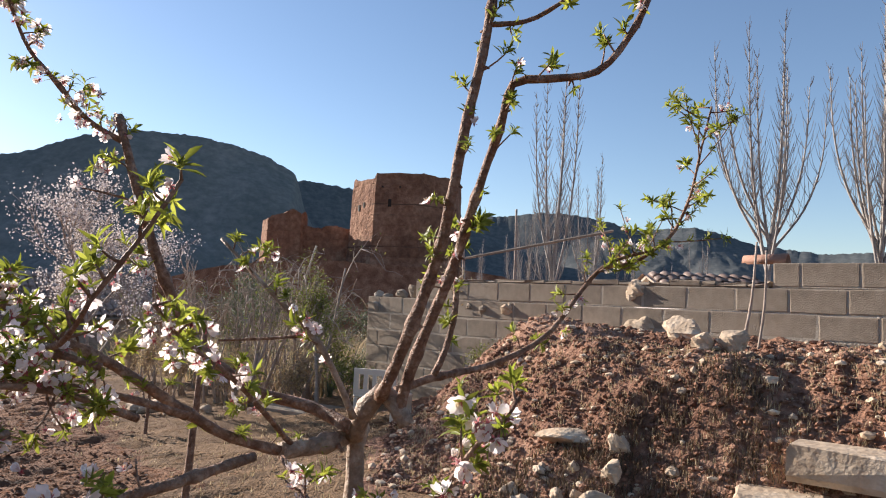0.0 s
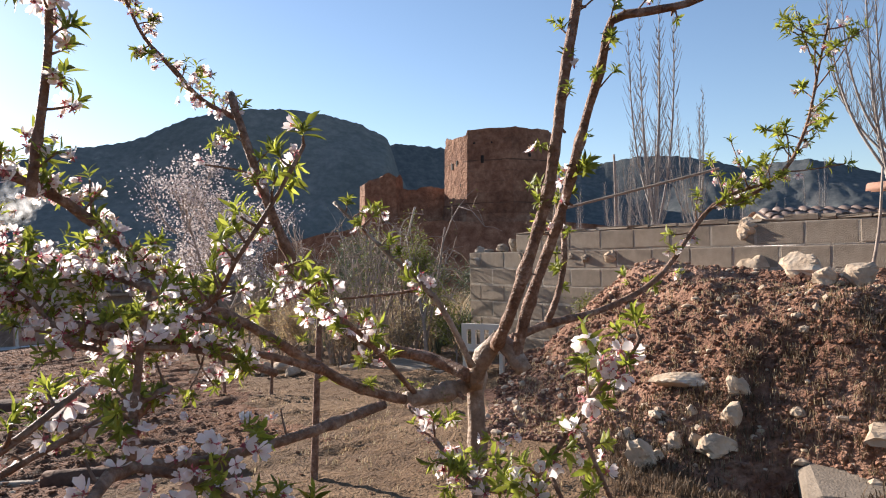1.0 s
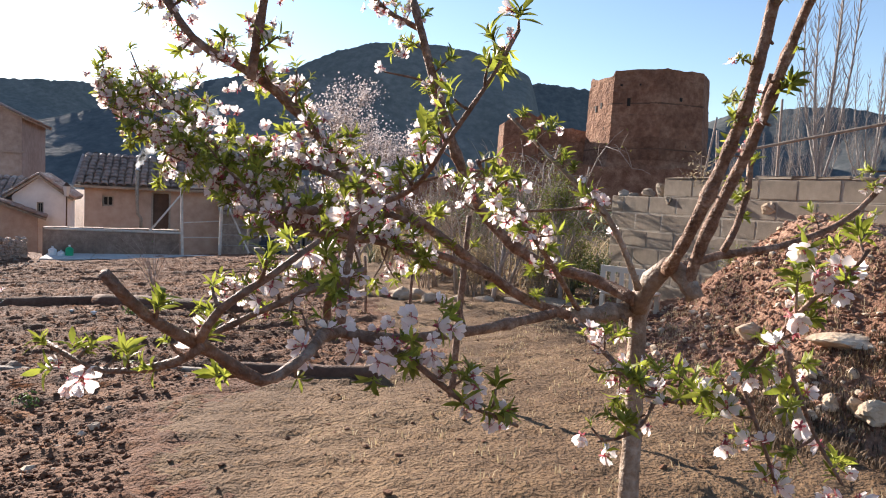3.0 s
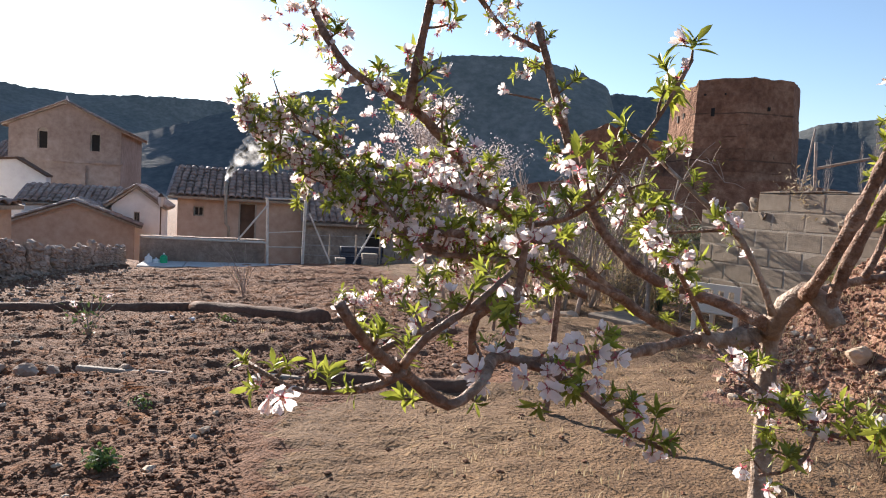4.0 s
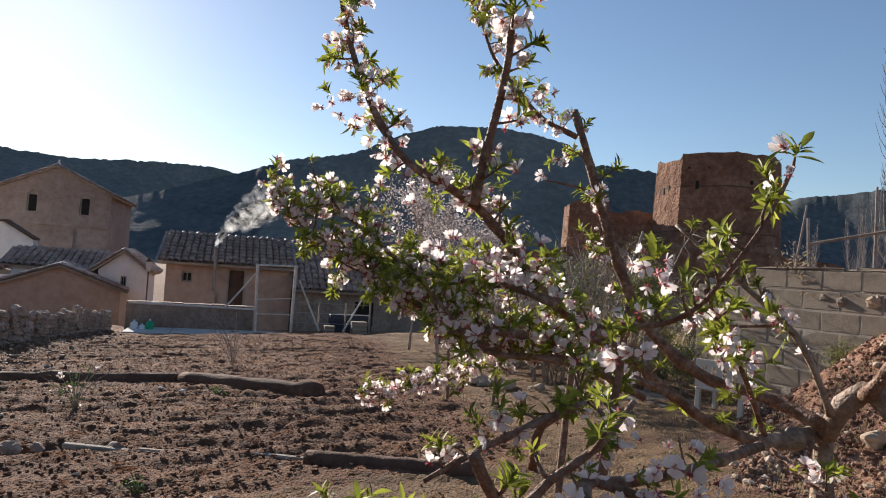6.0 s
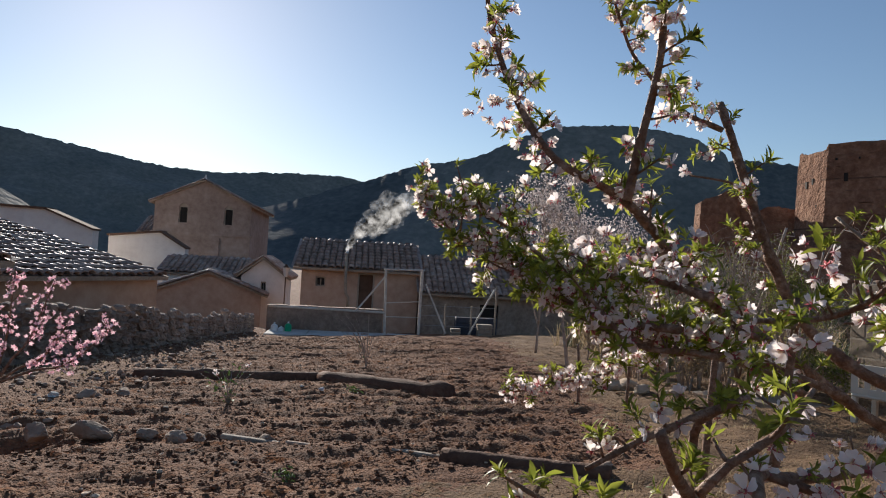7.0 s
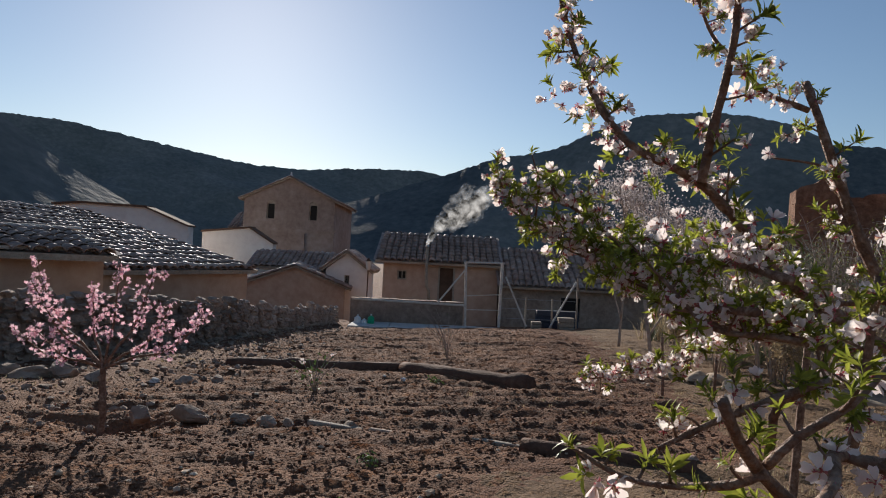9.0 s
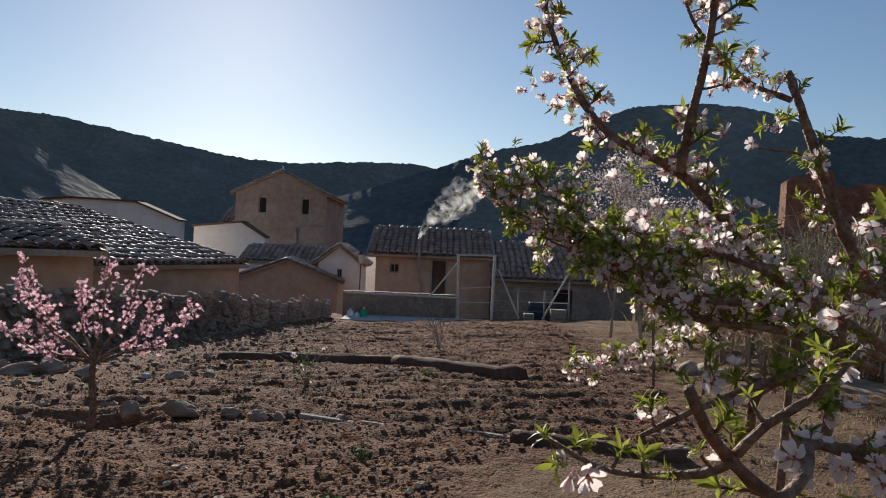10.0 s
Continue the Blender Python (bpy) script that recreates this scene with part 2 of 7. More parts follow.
def pierced(x0, z0, x1, z1, y0, y1, holes=()):
    """One upright wall sheet with thickness from y0 to y1 and rectangular holes (x0, z0, x1, z1) through it."""
    xs = sorted({x0, x1, *[h[0] for h in holes], *[h[2] for h in holes]})
    zs = sorted({z0, z1, *[h[1] for h in holes], *[h[3] for h in holes]})
    nx, nz = len(xs), len(zs)
    V = [(x, y, z) for y in (y0, y1) for z in zs for x in xs]
    at = lambda i, j, k: k * nx * nz + j * nx + i

    def solid(i, j):
        if not (0 <= i < nx - 1 and 0 <= j < nz - 1):
            return False
        mx, mz = (xs[i] + xs[i + 1]) / 2, (zs[j] + zs[j + 1]) / 2
        return not any(h[0] < mx < h[2] and h[1] < mz < h[3] for h in holes)
    Fs = []
    for i in range(nx - 1):
        for j in range(nz - 1):
            if not solid(i, j):
                continue
            Fs += [(at(i, j, 0), at(i + 1, j, 0), at(i + 1, j + 1, 0), at(i, j + 1, 0)), (at(i, j + 1, 1), at(i + 1, j + 1, 1), at(i + 1, j, 1), at(i, j, 1))]
            if not solid(i - 1, j):
                Fs.append((at(i, j, 0), at(i, j + 1, 0), at(i, j + 1, 1), at(i, j, 1)))
            if not solid(i + 1, j):
                Fs.append((at(i + 1, j, 1), at(i + 1, j + 1, 1), at(i + 1, j + 1, 0), at(i + 1, j, 0)))
            if not solid(i, j - 1):
                Fs.append((at(i, j, 1), at(i + 1, j, 1), at(i + 1, j, 0), at(i, j, 0)))
            if not solid(i, j + 1):
                Fs.append((at(i, j + 1, 0), at(i + 1, j + 1, 0), at(i + 1, j + 1, 1), at(i, j + 1, 1)))
    return V, Fs


def smooth_path(points, step=0.03):
    """A Catmull-Rom path through the points."""
    p = [np.array(q, float) for q in points]
    p = [2 * p[0] - p[1]] + p + [2 * p[-1] - p[-2]]
    out = []
    for i in range(1, len(p) - 2):
        n = max(2, int(np.linalg.norm(p[i + 1] - p[i]) / step))
        for k in range(n):
            t = k / n
            out.append(0.5 * (2 * p[i] + (p[i + 1] - p[i - 1]) * t + (2 * p[i - 1] - 5 * p[i] + 4 * p[i + 1] - p[i + 2]) * t * t + (3 * p[i] - p[i - 1] - 3 * p[i + 1] + p[i + 2]) * t ** 3))
    out.append(p[-2])
    return np.array(out)


def tube(path, r0, r1, sides=8, rough=0.06, rng=random, knots=0.0):
    """A tapered tube with a slightly uneven skin and closed ends."""
    path = np.array(path, float)
    n = len(path)
    tan = np.gradient(path, axis=0)
    tan /= np.linalg.norm(tan, axis=1)[:, None] + 1e-9
    up = np.array((0.3, 0.2, 0.9)) if abs(tan[0][2]) < 0.8 else np.array((1.0, 0.1, 0.0))
    V, Fs = [], []
    for i in range(n):
        a = np.cross(tan[i], up)
        a /= np.linalg.norm(a) + 1e-9
        b = np.cross(a, tan[i])
        up = b
        r = r0 + (r1 - r0) * i / max(1, n - 1)
        if knots and rng.random() < knots:
            r *= 1.0 + 0.35 * rng.random()
        for k in range(sides):
            w = 2 * math.pi * k / sides
            q = r * (1 + rough * (rng.random() * 2 - 1))
            V.append(path[i] + q * (math.cos(w) * a + math.sin(w) * b))
    for i in range(n - 1):
        for k in range(sides):
            j = (k + 1) % sides
            Fs.append((i * sides + k, i * sides + j, (i + 1) * sides + j, (i + 1) * sides + k))
    V += [path[0], path[-1]]
    for k in range(sides):
        j = (k + 1) % sides
        Fs.append((j, k, n * sides)), Fs.append(((n - 1) * sides + k, (n - 1) * sides + j, n * sides + 1))
    return V, Fs


def stone_shape(rng, sx, sy, sz, seg=7, ring=5, jag=0.22):
    """A worn, uneven stone that stands on z = 0."""
    V, Fs = [], []
    off = Vector((rng.random() * 50, rng.random() * 50, rng.random() * 50))
    # a few broken faces
    cuts = [(Vector((rng.uniform(-1, 1), rng.uniform(-1, 1), rng.uniform(-0.6, 1))).normalized(), rng.uniform(0.58, 0.86)) for _ in range(9)]
    for i in range(ring + 1):
        th = math.pi * i / ring
        for k in range(seg):
            ph = 2 * math.pi * (k + 0.5 * (i % 2)) / seg
            d = Vector((math.sin(th) * math.cos(ph), math.sin(th) * math.sin(ph), math.cos(th)))
            e = Vector((math.copysign(abs(d.x) ** 0.8, d.x), math.copysign(abs(d.y) ** 0.8, d.y), math.copysign(abs(d.z) ** 0.8, d.z)))
            s = 1 + jag * noise.noise(d * 1.6 + off) * 1.7 + jag * 0.4 * noise.noise(d * 4.5 + off) + 0.15 * jag * noise.noise(d * 11 + off)
            for nrm, lim in cuts:
                q = (e * s).dot(nrm)
                if q > lim:
                    s *= 0.06 + 0.94 * lim / q
            V.append((e.x * sx * s, e.y * sy * s, sz * 0.85 + e.z * sz * s))
    for i in range(ring):
        for k in range(seg):
            j = (k + 1) % seg
            Fs.append((i * seg + k, (i + 1) * seg + k, (i + 1) * seg + j, i * seg + j))
    return V, Fs


# ---- ground ----
def step(a, b, v):
    q = np.clip((v - a) / (b - a), 0, 1)
    return q * q * (3 - 2 * q)


def lattice(x, y, seed):
    """Smooth value noise on arrays, -1 to 1."""
    xi, yi = np.floor(x).astype(np.int64), np.floor(y).astype(np.int64)
    u, v = x - xi, y - yi
    u, v = u * u * (3 - 2 * u), v * v * (3 - 2 * v)

    def h(a, b):
        q = (a * 374761393 + b * 668265263 + seed * 974711) & 0x7FFFFFFF
        q = ((q ^ (q >> 13)) * 1274126177) & 0x7FFFFFFF
        return ((q ^ (q >> 16)) & 0xFFFF) / 32767.5 - 1
    return (h(xi, yi) * (1 - u) + h(xi + 1, yi) * u) * (1 - v) + (h(xi, yi + 1) * (1 - u) + h(xi + 1, yi + 1) * u) * v


def bank_edge(x, y):
    """How far a place lies inside the bank, from its foot."""
    return (x - 0.85) * 0.60 + (y - 3.35) * 0.80


def lie(x, y):
    """The lie of the land without its clods."""
    x, y = np.asarray(x, float), np.asarray(y, float)
    fall = np.maximum(0, -0.8 * x + 0.3 * y - 1)
    z = -0.08 * np.minimum(fall, 17.0)
    sd = bank_edge(x, y)
    z = z + 0.78 * step(-0.05, 1.15, sd) * step(-0.5, 0.95, x - 0.06 * (y - 3.3)) * step(-6.0, -1.0, y + 2 * x)
    z = z + 0.25 * np.exp(-(((x - 0.5) / 0.7) ** 2 + ((y - 6.0) / 0.8) ** 2))
    # the strip by the old wall lies a little higher
    yaw = radians(41.04)
    r = (x + 0.292) * math.cos(yaw) + (y + 0.215) * math.sin(yaw)
    d = -(x + 0.292) * math.sin(yaw) + (y + 0.215) * math.cos(yaw)
    z = z + 0.12 * step(-2.7, -3.3, r) * step(2, 5, d) * step(40, 24, d)
    # the village street lies below the plot
    z = z - 1.6 * step(22.6, 24.5, d) - 3.0 * step(30, 60, np.hypot(x, y)) - 0.9 * step(-5.5, -7.0, r) * step(3, 6, d)
    return z, sd, r, d


def trodden(x, y):
    """1 on the trodden earth under the almond tree and along the foot of the block wall, 0 on the tilled plot."""
    yaw = radians(41.04)
    r = (x + 0.292) * math.cos(yaw) + (y + 0.215) * math.sin(yaw)
    d = -(x + 0.292) * math.sin(yaw) + (y + 0.215) * math.cos(yaw)
    near = step(-0.4, 1.0, r) * step(4.4, 3.4, d)
    side = step(1.3, 2.6, r - 0.12 * np.maximum(0, d - 4))
    return np.maximum(near, side)


def soil_height(x, y):
    z, sd, r, d = lie(x, y)
    near = step(60, 30, np.hypot(x, y))
    tilled = 1 - 0.42 * trodden(x, y)
    field = tilled * np.maximum(step(-0.1, -0.6, sd), step(0.1, -0.5, x)) * step(-3.3, -2.6, r) * step(21.5, 20.5, d)
    bank = step(-0.25, 0.1, sd) * step(-0.6, 0.2, x) * near
    # furrows run across the plot
    wob = 0.25 * lattice(x * 0.8, y * 0.8, 3)
    fur = np.sin((d + wob) * 2 * math.pi / 0.55 + 0.6 * lattice(r * 1.3, d * 1.3, 9))
    z = z + field * 0.022 * fur * (0.35 + 0.65 * step(2.5, 4.5, d)) * (0.75 + 0.5 * lattice(r * 0.9, d * 0.9, 15))
    z = z + near * (0.016 * lattice(x * 2.1, y * 2.1, 1) + 0.007 * lattice(x * 5.3, y * 5.3, 2))
    # clods left in rows by the plough
    z = z + near * field * (0.011 * lattice(r * 1.6, d * 8.5, 21) + 0.010 * lattice(r * 4.0, d * 17.0, 22))
    # the hollow dug behind the young peach tree
    z = z - 0.14 * np.exp(-(((x + 5.10) / 0.30) ** 2 + ((y - 2.02) / 0.30) ** 2))
    z = z + near * field * (0.006 * lattice(x * 6.5, y * 6.5, 4) + 0.009 * lattice(x * 11, y * 11, 14) + 0.015 * np.abs(lattice(x * 19, y * 19, 5)) + 0.015 * lattice(x * 26, y * 26, 16))
    z = z + bank * (0.05 * lattice(x * 2.6, y * 2.6, 6) + 0.03 * lattice(x * 6, y * 6, 7) + 0.022 * lattice(x * 14, y * 14, 8) + 0.018 * lattice(x * 27, y * 27, 17))
    # the hole beside the stone block
    z = z - 0.30 * np.exp(-(((x - 0.93) / 0.30) ** 2 + ((y - 3.16) / 0.25) ** 2) ** 2)
    return z


def gz(x, y):
    return float(soil_height(np.array([x]), np.array([y]))[0])


def spaced(lo, hi, fine, far):
    mid = list(np.arange(lo, hi, fine))
    a, b, s = [], [], fine
    while (lo - sum(a)) > -far:
        s *= 1.25
        a.append(s)
    s = fine
    while (hi + sum(b)) < far:
        s *= 1.25
        b.append(s)
    left = [lo - q for q in np.cumsum(a)][::-1]
    return np.array(left + mid + [hi + q for q in np.cumsum(b)])


def build_ground():
    xs, ys = spaced(-13.5, 4.4, 0.036, 2600), spaced(-2.6, 14.0, 0.036, 2600)
    X, Y = np.meshgrid(xs, ys)
    Z = soil_height(X, Y)
    nx, ny = len(xs), len(ys)
    co = np.stack([X, Y, Z], -1).reshape(-1, 3)
    me = bpy.data.meshes.new("ground")
    idx = np.arange(nx * ny).reshape(ny, nx)
    quads = np.stack([idx[:-1, :-1], idx[:-1, 1:], idx[1:, 1:], idx[1:, :-1]], -1).reshape(-1, 4)
    me.from_pydata(co.tolist(), [], quads.tolist())
    me.materials.append(M_SOIL), me.materials.append(M_BANK), me.materials.append(M_TROD)
    c = co[quads].mean(axis=1)
    sd = np.minimum(bank_edge(c[:, 0], c[:, 1]), c[:, 0] + 0.2)
    slot = ((sd > -0.15 + 0.3 * lattice(c[:, 0] * 3, c[:, 1] * 3, 12)) & (np.hypot(c[:, 0], c[:, 1]) < 30)).astype(np.int32)
    blur = lattice(c[:, 0] * 1.2, c[:, 1] * 1.2, 31) + 0.8 * lattice(c[:, 0] * 5, c[:, 1] * 5, 32) + 0.7 * lattice(c[:, 0] * 19, c[:, 1] * 19, 33)
    me.polygons.foreach_set("material_index", np.where((slot == 0) & (trodden(c[:, 0], c[:, 1]) + 0.22 * blur > 0.5), 2, slot).astype(np.int32))
    me.polygons.foreach_set("use_smooth", [True] * len(me.polygons))
    me.update()
    put("ground", me, label="tilled reddish brown soil with furrows and clods", category="ground", kind="structure")


build_ground()


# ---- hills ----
def hill(name, label, crest, dist, depth, base=-25.0, mat=M_HILL, rough=0.35, seed=1, bare=0.5, shade_from=999.0, calm=999.0):
    """A ridge whose skyline passes through (azimuth, elevation) pairs seen from the plot; azimuth counts to the left of +y."""
    az = np.array([a for a, _ in crest], float)
    el = np.array([e for _, e in crest], float)
    order = np.argsort(az)
    az, el = az[order], el[order]
    A = np.arange(az[0], az[-1] + 0.01, 0.18)
    E = np.interp(A, az, el)
    k = np.array((1, 2, 3, 2, 1)) / 9
    E = np.convolve(np.pad(E, 2, "edge"), k, "valid")
    jag = rough * (0.16 * lattice(A * 1.7, A * 0 + seed, 1) + 0.16 * lattice(A * 5.1, A * 0 + seed, 2) + 0.12 * np.abs(lattice(A * 13.0, A * 0 + seed, 3)))
    rows, n = 54, len(A)
    S = np.append(np.arange(rows + 1), np.arange(rows, rows + 4))[:, None] / rows
    ar = np.radians(A)[None, :]
    D = dist - depth * (1 - S) + 0 * ar
    top = (np.tan(np.radians(E)) * dist + 1.0)[None, :]
    X, Y = -np.sin(ar) * D, np.cos(ar) * D
    unit = dist / 620.0
    lump = 9.0 * lattice(X / (70 * unit), Y / (70 * unit), seed) + 4.0 * lattice(X / (26 * unit), Y / (26 * unit), seed + 1) + 1.7 * np.abs(lattice(X / (8 * unit), Y / (8 * unit), seed + 2))
    lump = lump * np.where(A > calm, 0.22, 1.0)[None, :]
    up = np.minimum(S, 1.0)
    Z = base + (top - base) * up ** 1.25 + unit * lump * np.clip(4 * up * (1 - up), 0, 1)
    Z = Z + np.radians(jag)[None, :] * dist * up ** 9
    Z = np.where(np.arange(rows + 5)[:, None] > rows, top + np.radians(jag)[None, :] * dist - (S - 1) * depth * 0.35, Z)
    co = np.stack([X, Y, Z + 1.0], -1).reshape(-1, 3)
    idx = np.arange(co.shape[0]).reshape(rows + 5, n)
    # the far slope has a crest row of its own, so that the skyline stays sharp
    quads = np.stack([idx[:-1, :-1], idx[:-1, 1:], idx[1:, 1:], idx[1:, :-1]], -1)
    quads = np.delete(quads, rows, axis=0).reshape(-1, 4)
    me = bpy.data.meshes.new(name)
    me.from_pydata(co.tolist(), [], quads.tolist())
    me.materials.append(mat), me.materials.append(M_CLIFF), me.materials.append(M_WOODS_SHADE)
    c = co[quads].mean(axis=1)
    patch = 0.6 * lattice(c[:, 0] / (38 * unit), c[:, 1] / (38 * unit), seed + 7) + 0.5 * lattice(c[:, 0] / (9 * unit), c[:, 1] / (9 * unit), seed + 8)
    turn = np.degrees(np.arctan2(-c[:, 0], c[:, 1]))
    # past this azimuth the flank is painted darker, to dull the sun on it
    me.polygons.foreach_set("material_index", np.where(turn + 4.0 * patch > shade_from, 2, patch > bare).astype(np.int32))
    me.polygons.foreach_set("use_smooth", [True] * len(me.polygons))
    me.update()
    ob = put(name, me, label=label, category="hill", kind="structure")
    return ob


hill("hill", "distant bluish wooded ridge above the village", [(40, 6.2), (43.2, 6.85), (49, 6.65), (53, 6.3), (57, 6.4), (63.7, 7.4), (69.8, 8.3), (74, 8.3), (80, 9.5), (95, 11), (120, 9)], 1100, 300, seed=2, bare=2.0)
# its left flank carries shade in its colour where the sun would strike
hill("hill", "broad dark scrub hill behind the clay tower", [(66, -5.0), (60, -1.0), (57, 1.0), (54, 2.4), (48, 4.2), (44, 5.6), (41.2, 6.5), (37.4, 8.0), (34, 8.6), (31.5, 9.3), (28.5, 10.8), (25.4, 11.7), (20.5, 11.85), (17.2, 11.4), (14.6, 10.6), (12.6, 9.6), (11.9, 7.0), (10.5, 4.5), (8, 2), (3, -2)], 620, 210, seed=4, bare=0.85, shade_from=40.0, calm=40.0)
hill("hill", "dark wooded hill shoulder behind the tower", [(30, 3.0), (16, 8.0), (12.2, 9.2), (8.3, 8.85), (4, 7.7), (0, 6.4), (-3, 5.6), (-8, 4), (-16, -1)], 800, 240, mat=M_WOODS_SHADE, seed=6, bare=2.0)
hill("hill", "dark low wooded hills beyond the block wall", [(14, 0.0), (6, 4.0), (1, 5.6), (-2.3, 6.9), (-7.9, 7.6), (-12, 7.2), (-15.1, 6.3), (-19.8, 6.6), (-24.2, 5.2), (-28.7, 4.6), (-33, 4.8), (-45, 6), (-70, 7), (-110, 6)], 900, 260, mat=M_WOODS_SHADE, seed=8, bare=2.0)
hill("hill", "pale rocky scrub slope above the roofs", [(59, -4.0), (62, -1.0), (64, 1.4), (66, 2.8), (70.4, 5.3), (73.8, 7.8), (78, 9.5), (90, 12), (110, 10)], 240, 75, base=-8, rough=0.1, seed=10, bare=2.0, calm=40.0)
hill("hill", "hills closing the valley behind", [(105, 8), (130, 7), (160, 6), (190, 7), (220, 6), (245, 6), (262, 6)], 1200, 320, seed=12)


# ---- concrete block wall ----
WALL_X, WALL_Y, WALL_ANGLE = -0.98, 8.93, -42.0


def block_mesh(length, rng):
    v, f = slab(0.011, -0.1, 0.011, length - 0.011, 0.1, 0.189, 0.003)
    return mesh_of("block", [(a + 0.002 * rng.uniform(-1, 1), b + 0.0012 * rng.uniform(-1, 1), c + 0.002 * rng.uniform(-1, 1)) for a, b, c in v], f, M_BLOCK)


def build_block_wall():
    rng = random.Random(5)
    unit = 0.41
    wall = thing("wall_north", "grey concrete block wall with pale mortar joints", "wall", (WALL_X, WALL_Y, 0.0), WALL_ANGLE, kind="structure")
    put("mortar", mesh_of("mortar", *slab(0.12, -0.097, -0.56, 9.0, 0.097, 1.036), M_MORTAR), wall, label="pale mortar bed")
    put("mortar", mesh_of("mortar", *slab(0.95, -0.0965, 1.04, 9.0, 0.0965, 1.236), M_MORTAR), wall)
    put("mortar", mesh_of("mortar", *slab(4.92, -0.096, 1.24, 9.0, 0.096, 1.435), M_MORTAR), wall)
    full = [block_mesh(unit, rng) for _ in range(6)]
    half = block_mesh(unit / 2, rng)
    for c in range(10):
        z = -0.56 + 0.2 * c
        start = 0.12 if c < 8 else 0.94 if c == 8 else 4.92
        x = start
        if c % 2:
            put("block", half, wall, pose(x, 0, z))
            x += unit / 2
        while x < 8.9:
            put("block", rng.choice(full), wall, pose(x, rng.uniform(-0.003, 0.003), z + rng.uniform(-0.003, 0.003), 0, rng.uniform(-0.4, 0.4), 0))
            x += unit
    # broken pieces of the missing course at the far end
    for x, w, h in ((0.13, 0.15, 0.10), (0.34, 0.1, 0.06), (0.52, 0.17, 0.13), (0.74, 0.19, 0.17)):
        v, f = stone_shape(rng, w * 0.5, 0.085, h * 0.5, 9, 6, 0.3)
        put("broken_block", mesh_of("broken_block", v, f, M_MORTAR if x < 0.3 else M_BLOCK), wall, pose(x + w / 2, 0, 1.03))
    # rough mortar capping
    x = 0.95
    while x < 4.9:
        w = rng.uniform(0.12, 0.4)
        hgt = 0.008 + 0.035 * min(1, x / 3.2) * rng.uniform(0.4, 1.2)
        v, f = slab(x, -0.103, 1.24, min(4.9, x + w) - 0.003, 0.103, 1.24 + hgt, 0.006)
        put("capping", mesh_of("capping", [(p, q + rng.uniform(-0.01, 0.01), r + (rng.uniform(-0.012, 0.012) if r > 1.25 else 0)) for p, q, r in v], f, M_BLOCK), wall)
        x += w
    return wall


build_block_wall()
WALL_TURN = pose(WALL_X, WALL_Y, 0, 0, 0, WALL_ANGLE)


def on_wall(s, out, z):
    """A place on the block wall: metres along it, out of its face towards the plot, and height."""
    return WALL_TURN @ Vector((s, -0.1 - out, z))


def wall_lump(sx, z, r, seed, label, mat):
    rng = random.Random(seed)
    v, f = stone_shape(rng, r * 1.2, r * 0.8, r, 12, 9, 0.42)
    put("lump", mesh_of("lump", v, f, mat), m=Matrix.Translation(on_wall(sx, -r * 0.12, z)) @ pose(0, 0, -0.85 * r, 0, 0, WALL_ANGLE), label=label, category="stone", group="stones mortared in the wall")


for at, up, r, sd, label, mt in ((3.72, 1.19, 0.085, 1, "rough stone stuck in the wall top with mortar", M_ROCK), (2.28, 0.96, 0.075, 2, "rough stone set in the block wall", M_ROCK), (1.98, 0.95, 0.05, 3, "rough clod of mortar on the block wall", M_BLOCK),
                             (1.78, 0.98, 0.04, 6, "rough clod of mortar on the block wall", M_BLOCK), (1.02, 1.0, 0.05, 4, "rough mortar lump on the block wall", M_BLOCK), (0.28, 0.93, 0.055, 5, "rough mortar lump at the end of the wall", M_MORTAR)):
    wall_lump(at, up, r, sd, label, mt)


def old_tile(sx, z, turn):
    V, Fs = [], []
    for y, s in ((0, 1.0), (0.34, 0.8)):
        for k, rr in ((0, 0.085), (1, 0.072)):
            for i in range(8):
                a = math.pi * i / 7
                V.append((math.cos(a) * rr * s, y, math.sin(a) * rr * s))
    for i in range(7):
        Fs += [(i, i + 1, 17 + i, 16 + i), (8 + i + 1, 8 + i, 24 + i, 25 + i), (i + 1, i, 8 + i, 9 + i), (16 + i, 17 + i, 25 + i, 24 + i)]
    Fs += [(0, 16, 24, 8), (7, 15, 31, 23)]
    put("roof_tile", mesh_of("roof_tile", V, Fs, M_TERRA, True), m=Matrix.Translation(on_wall(sx, -0.12, z)) @ pose(0, 0, 0, 0, 0, turn), label="curved terracotta tile lying on the wall", category="tile")


old_tile(5.0, 1.44, 50)


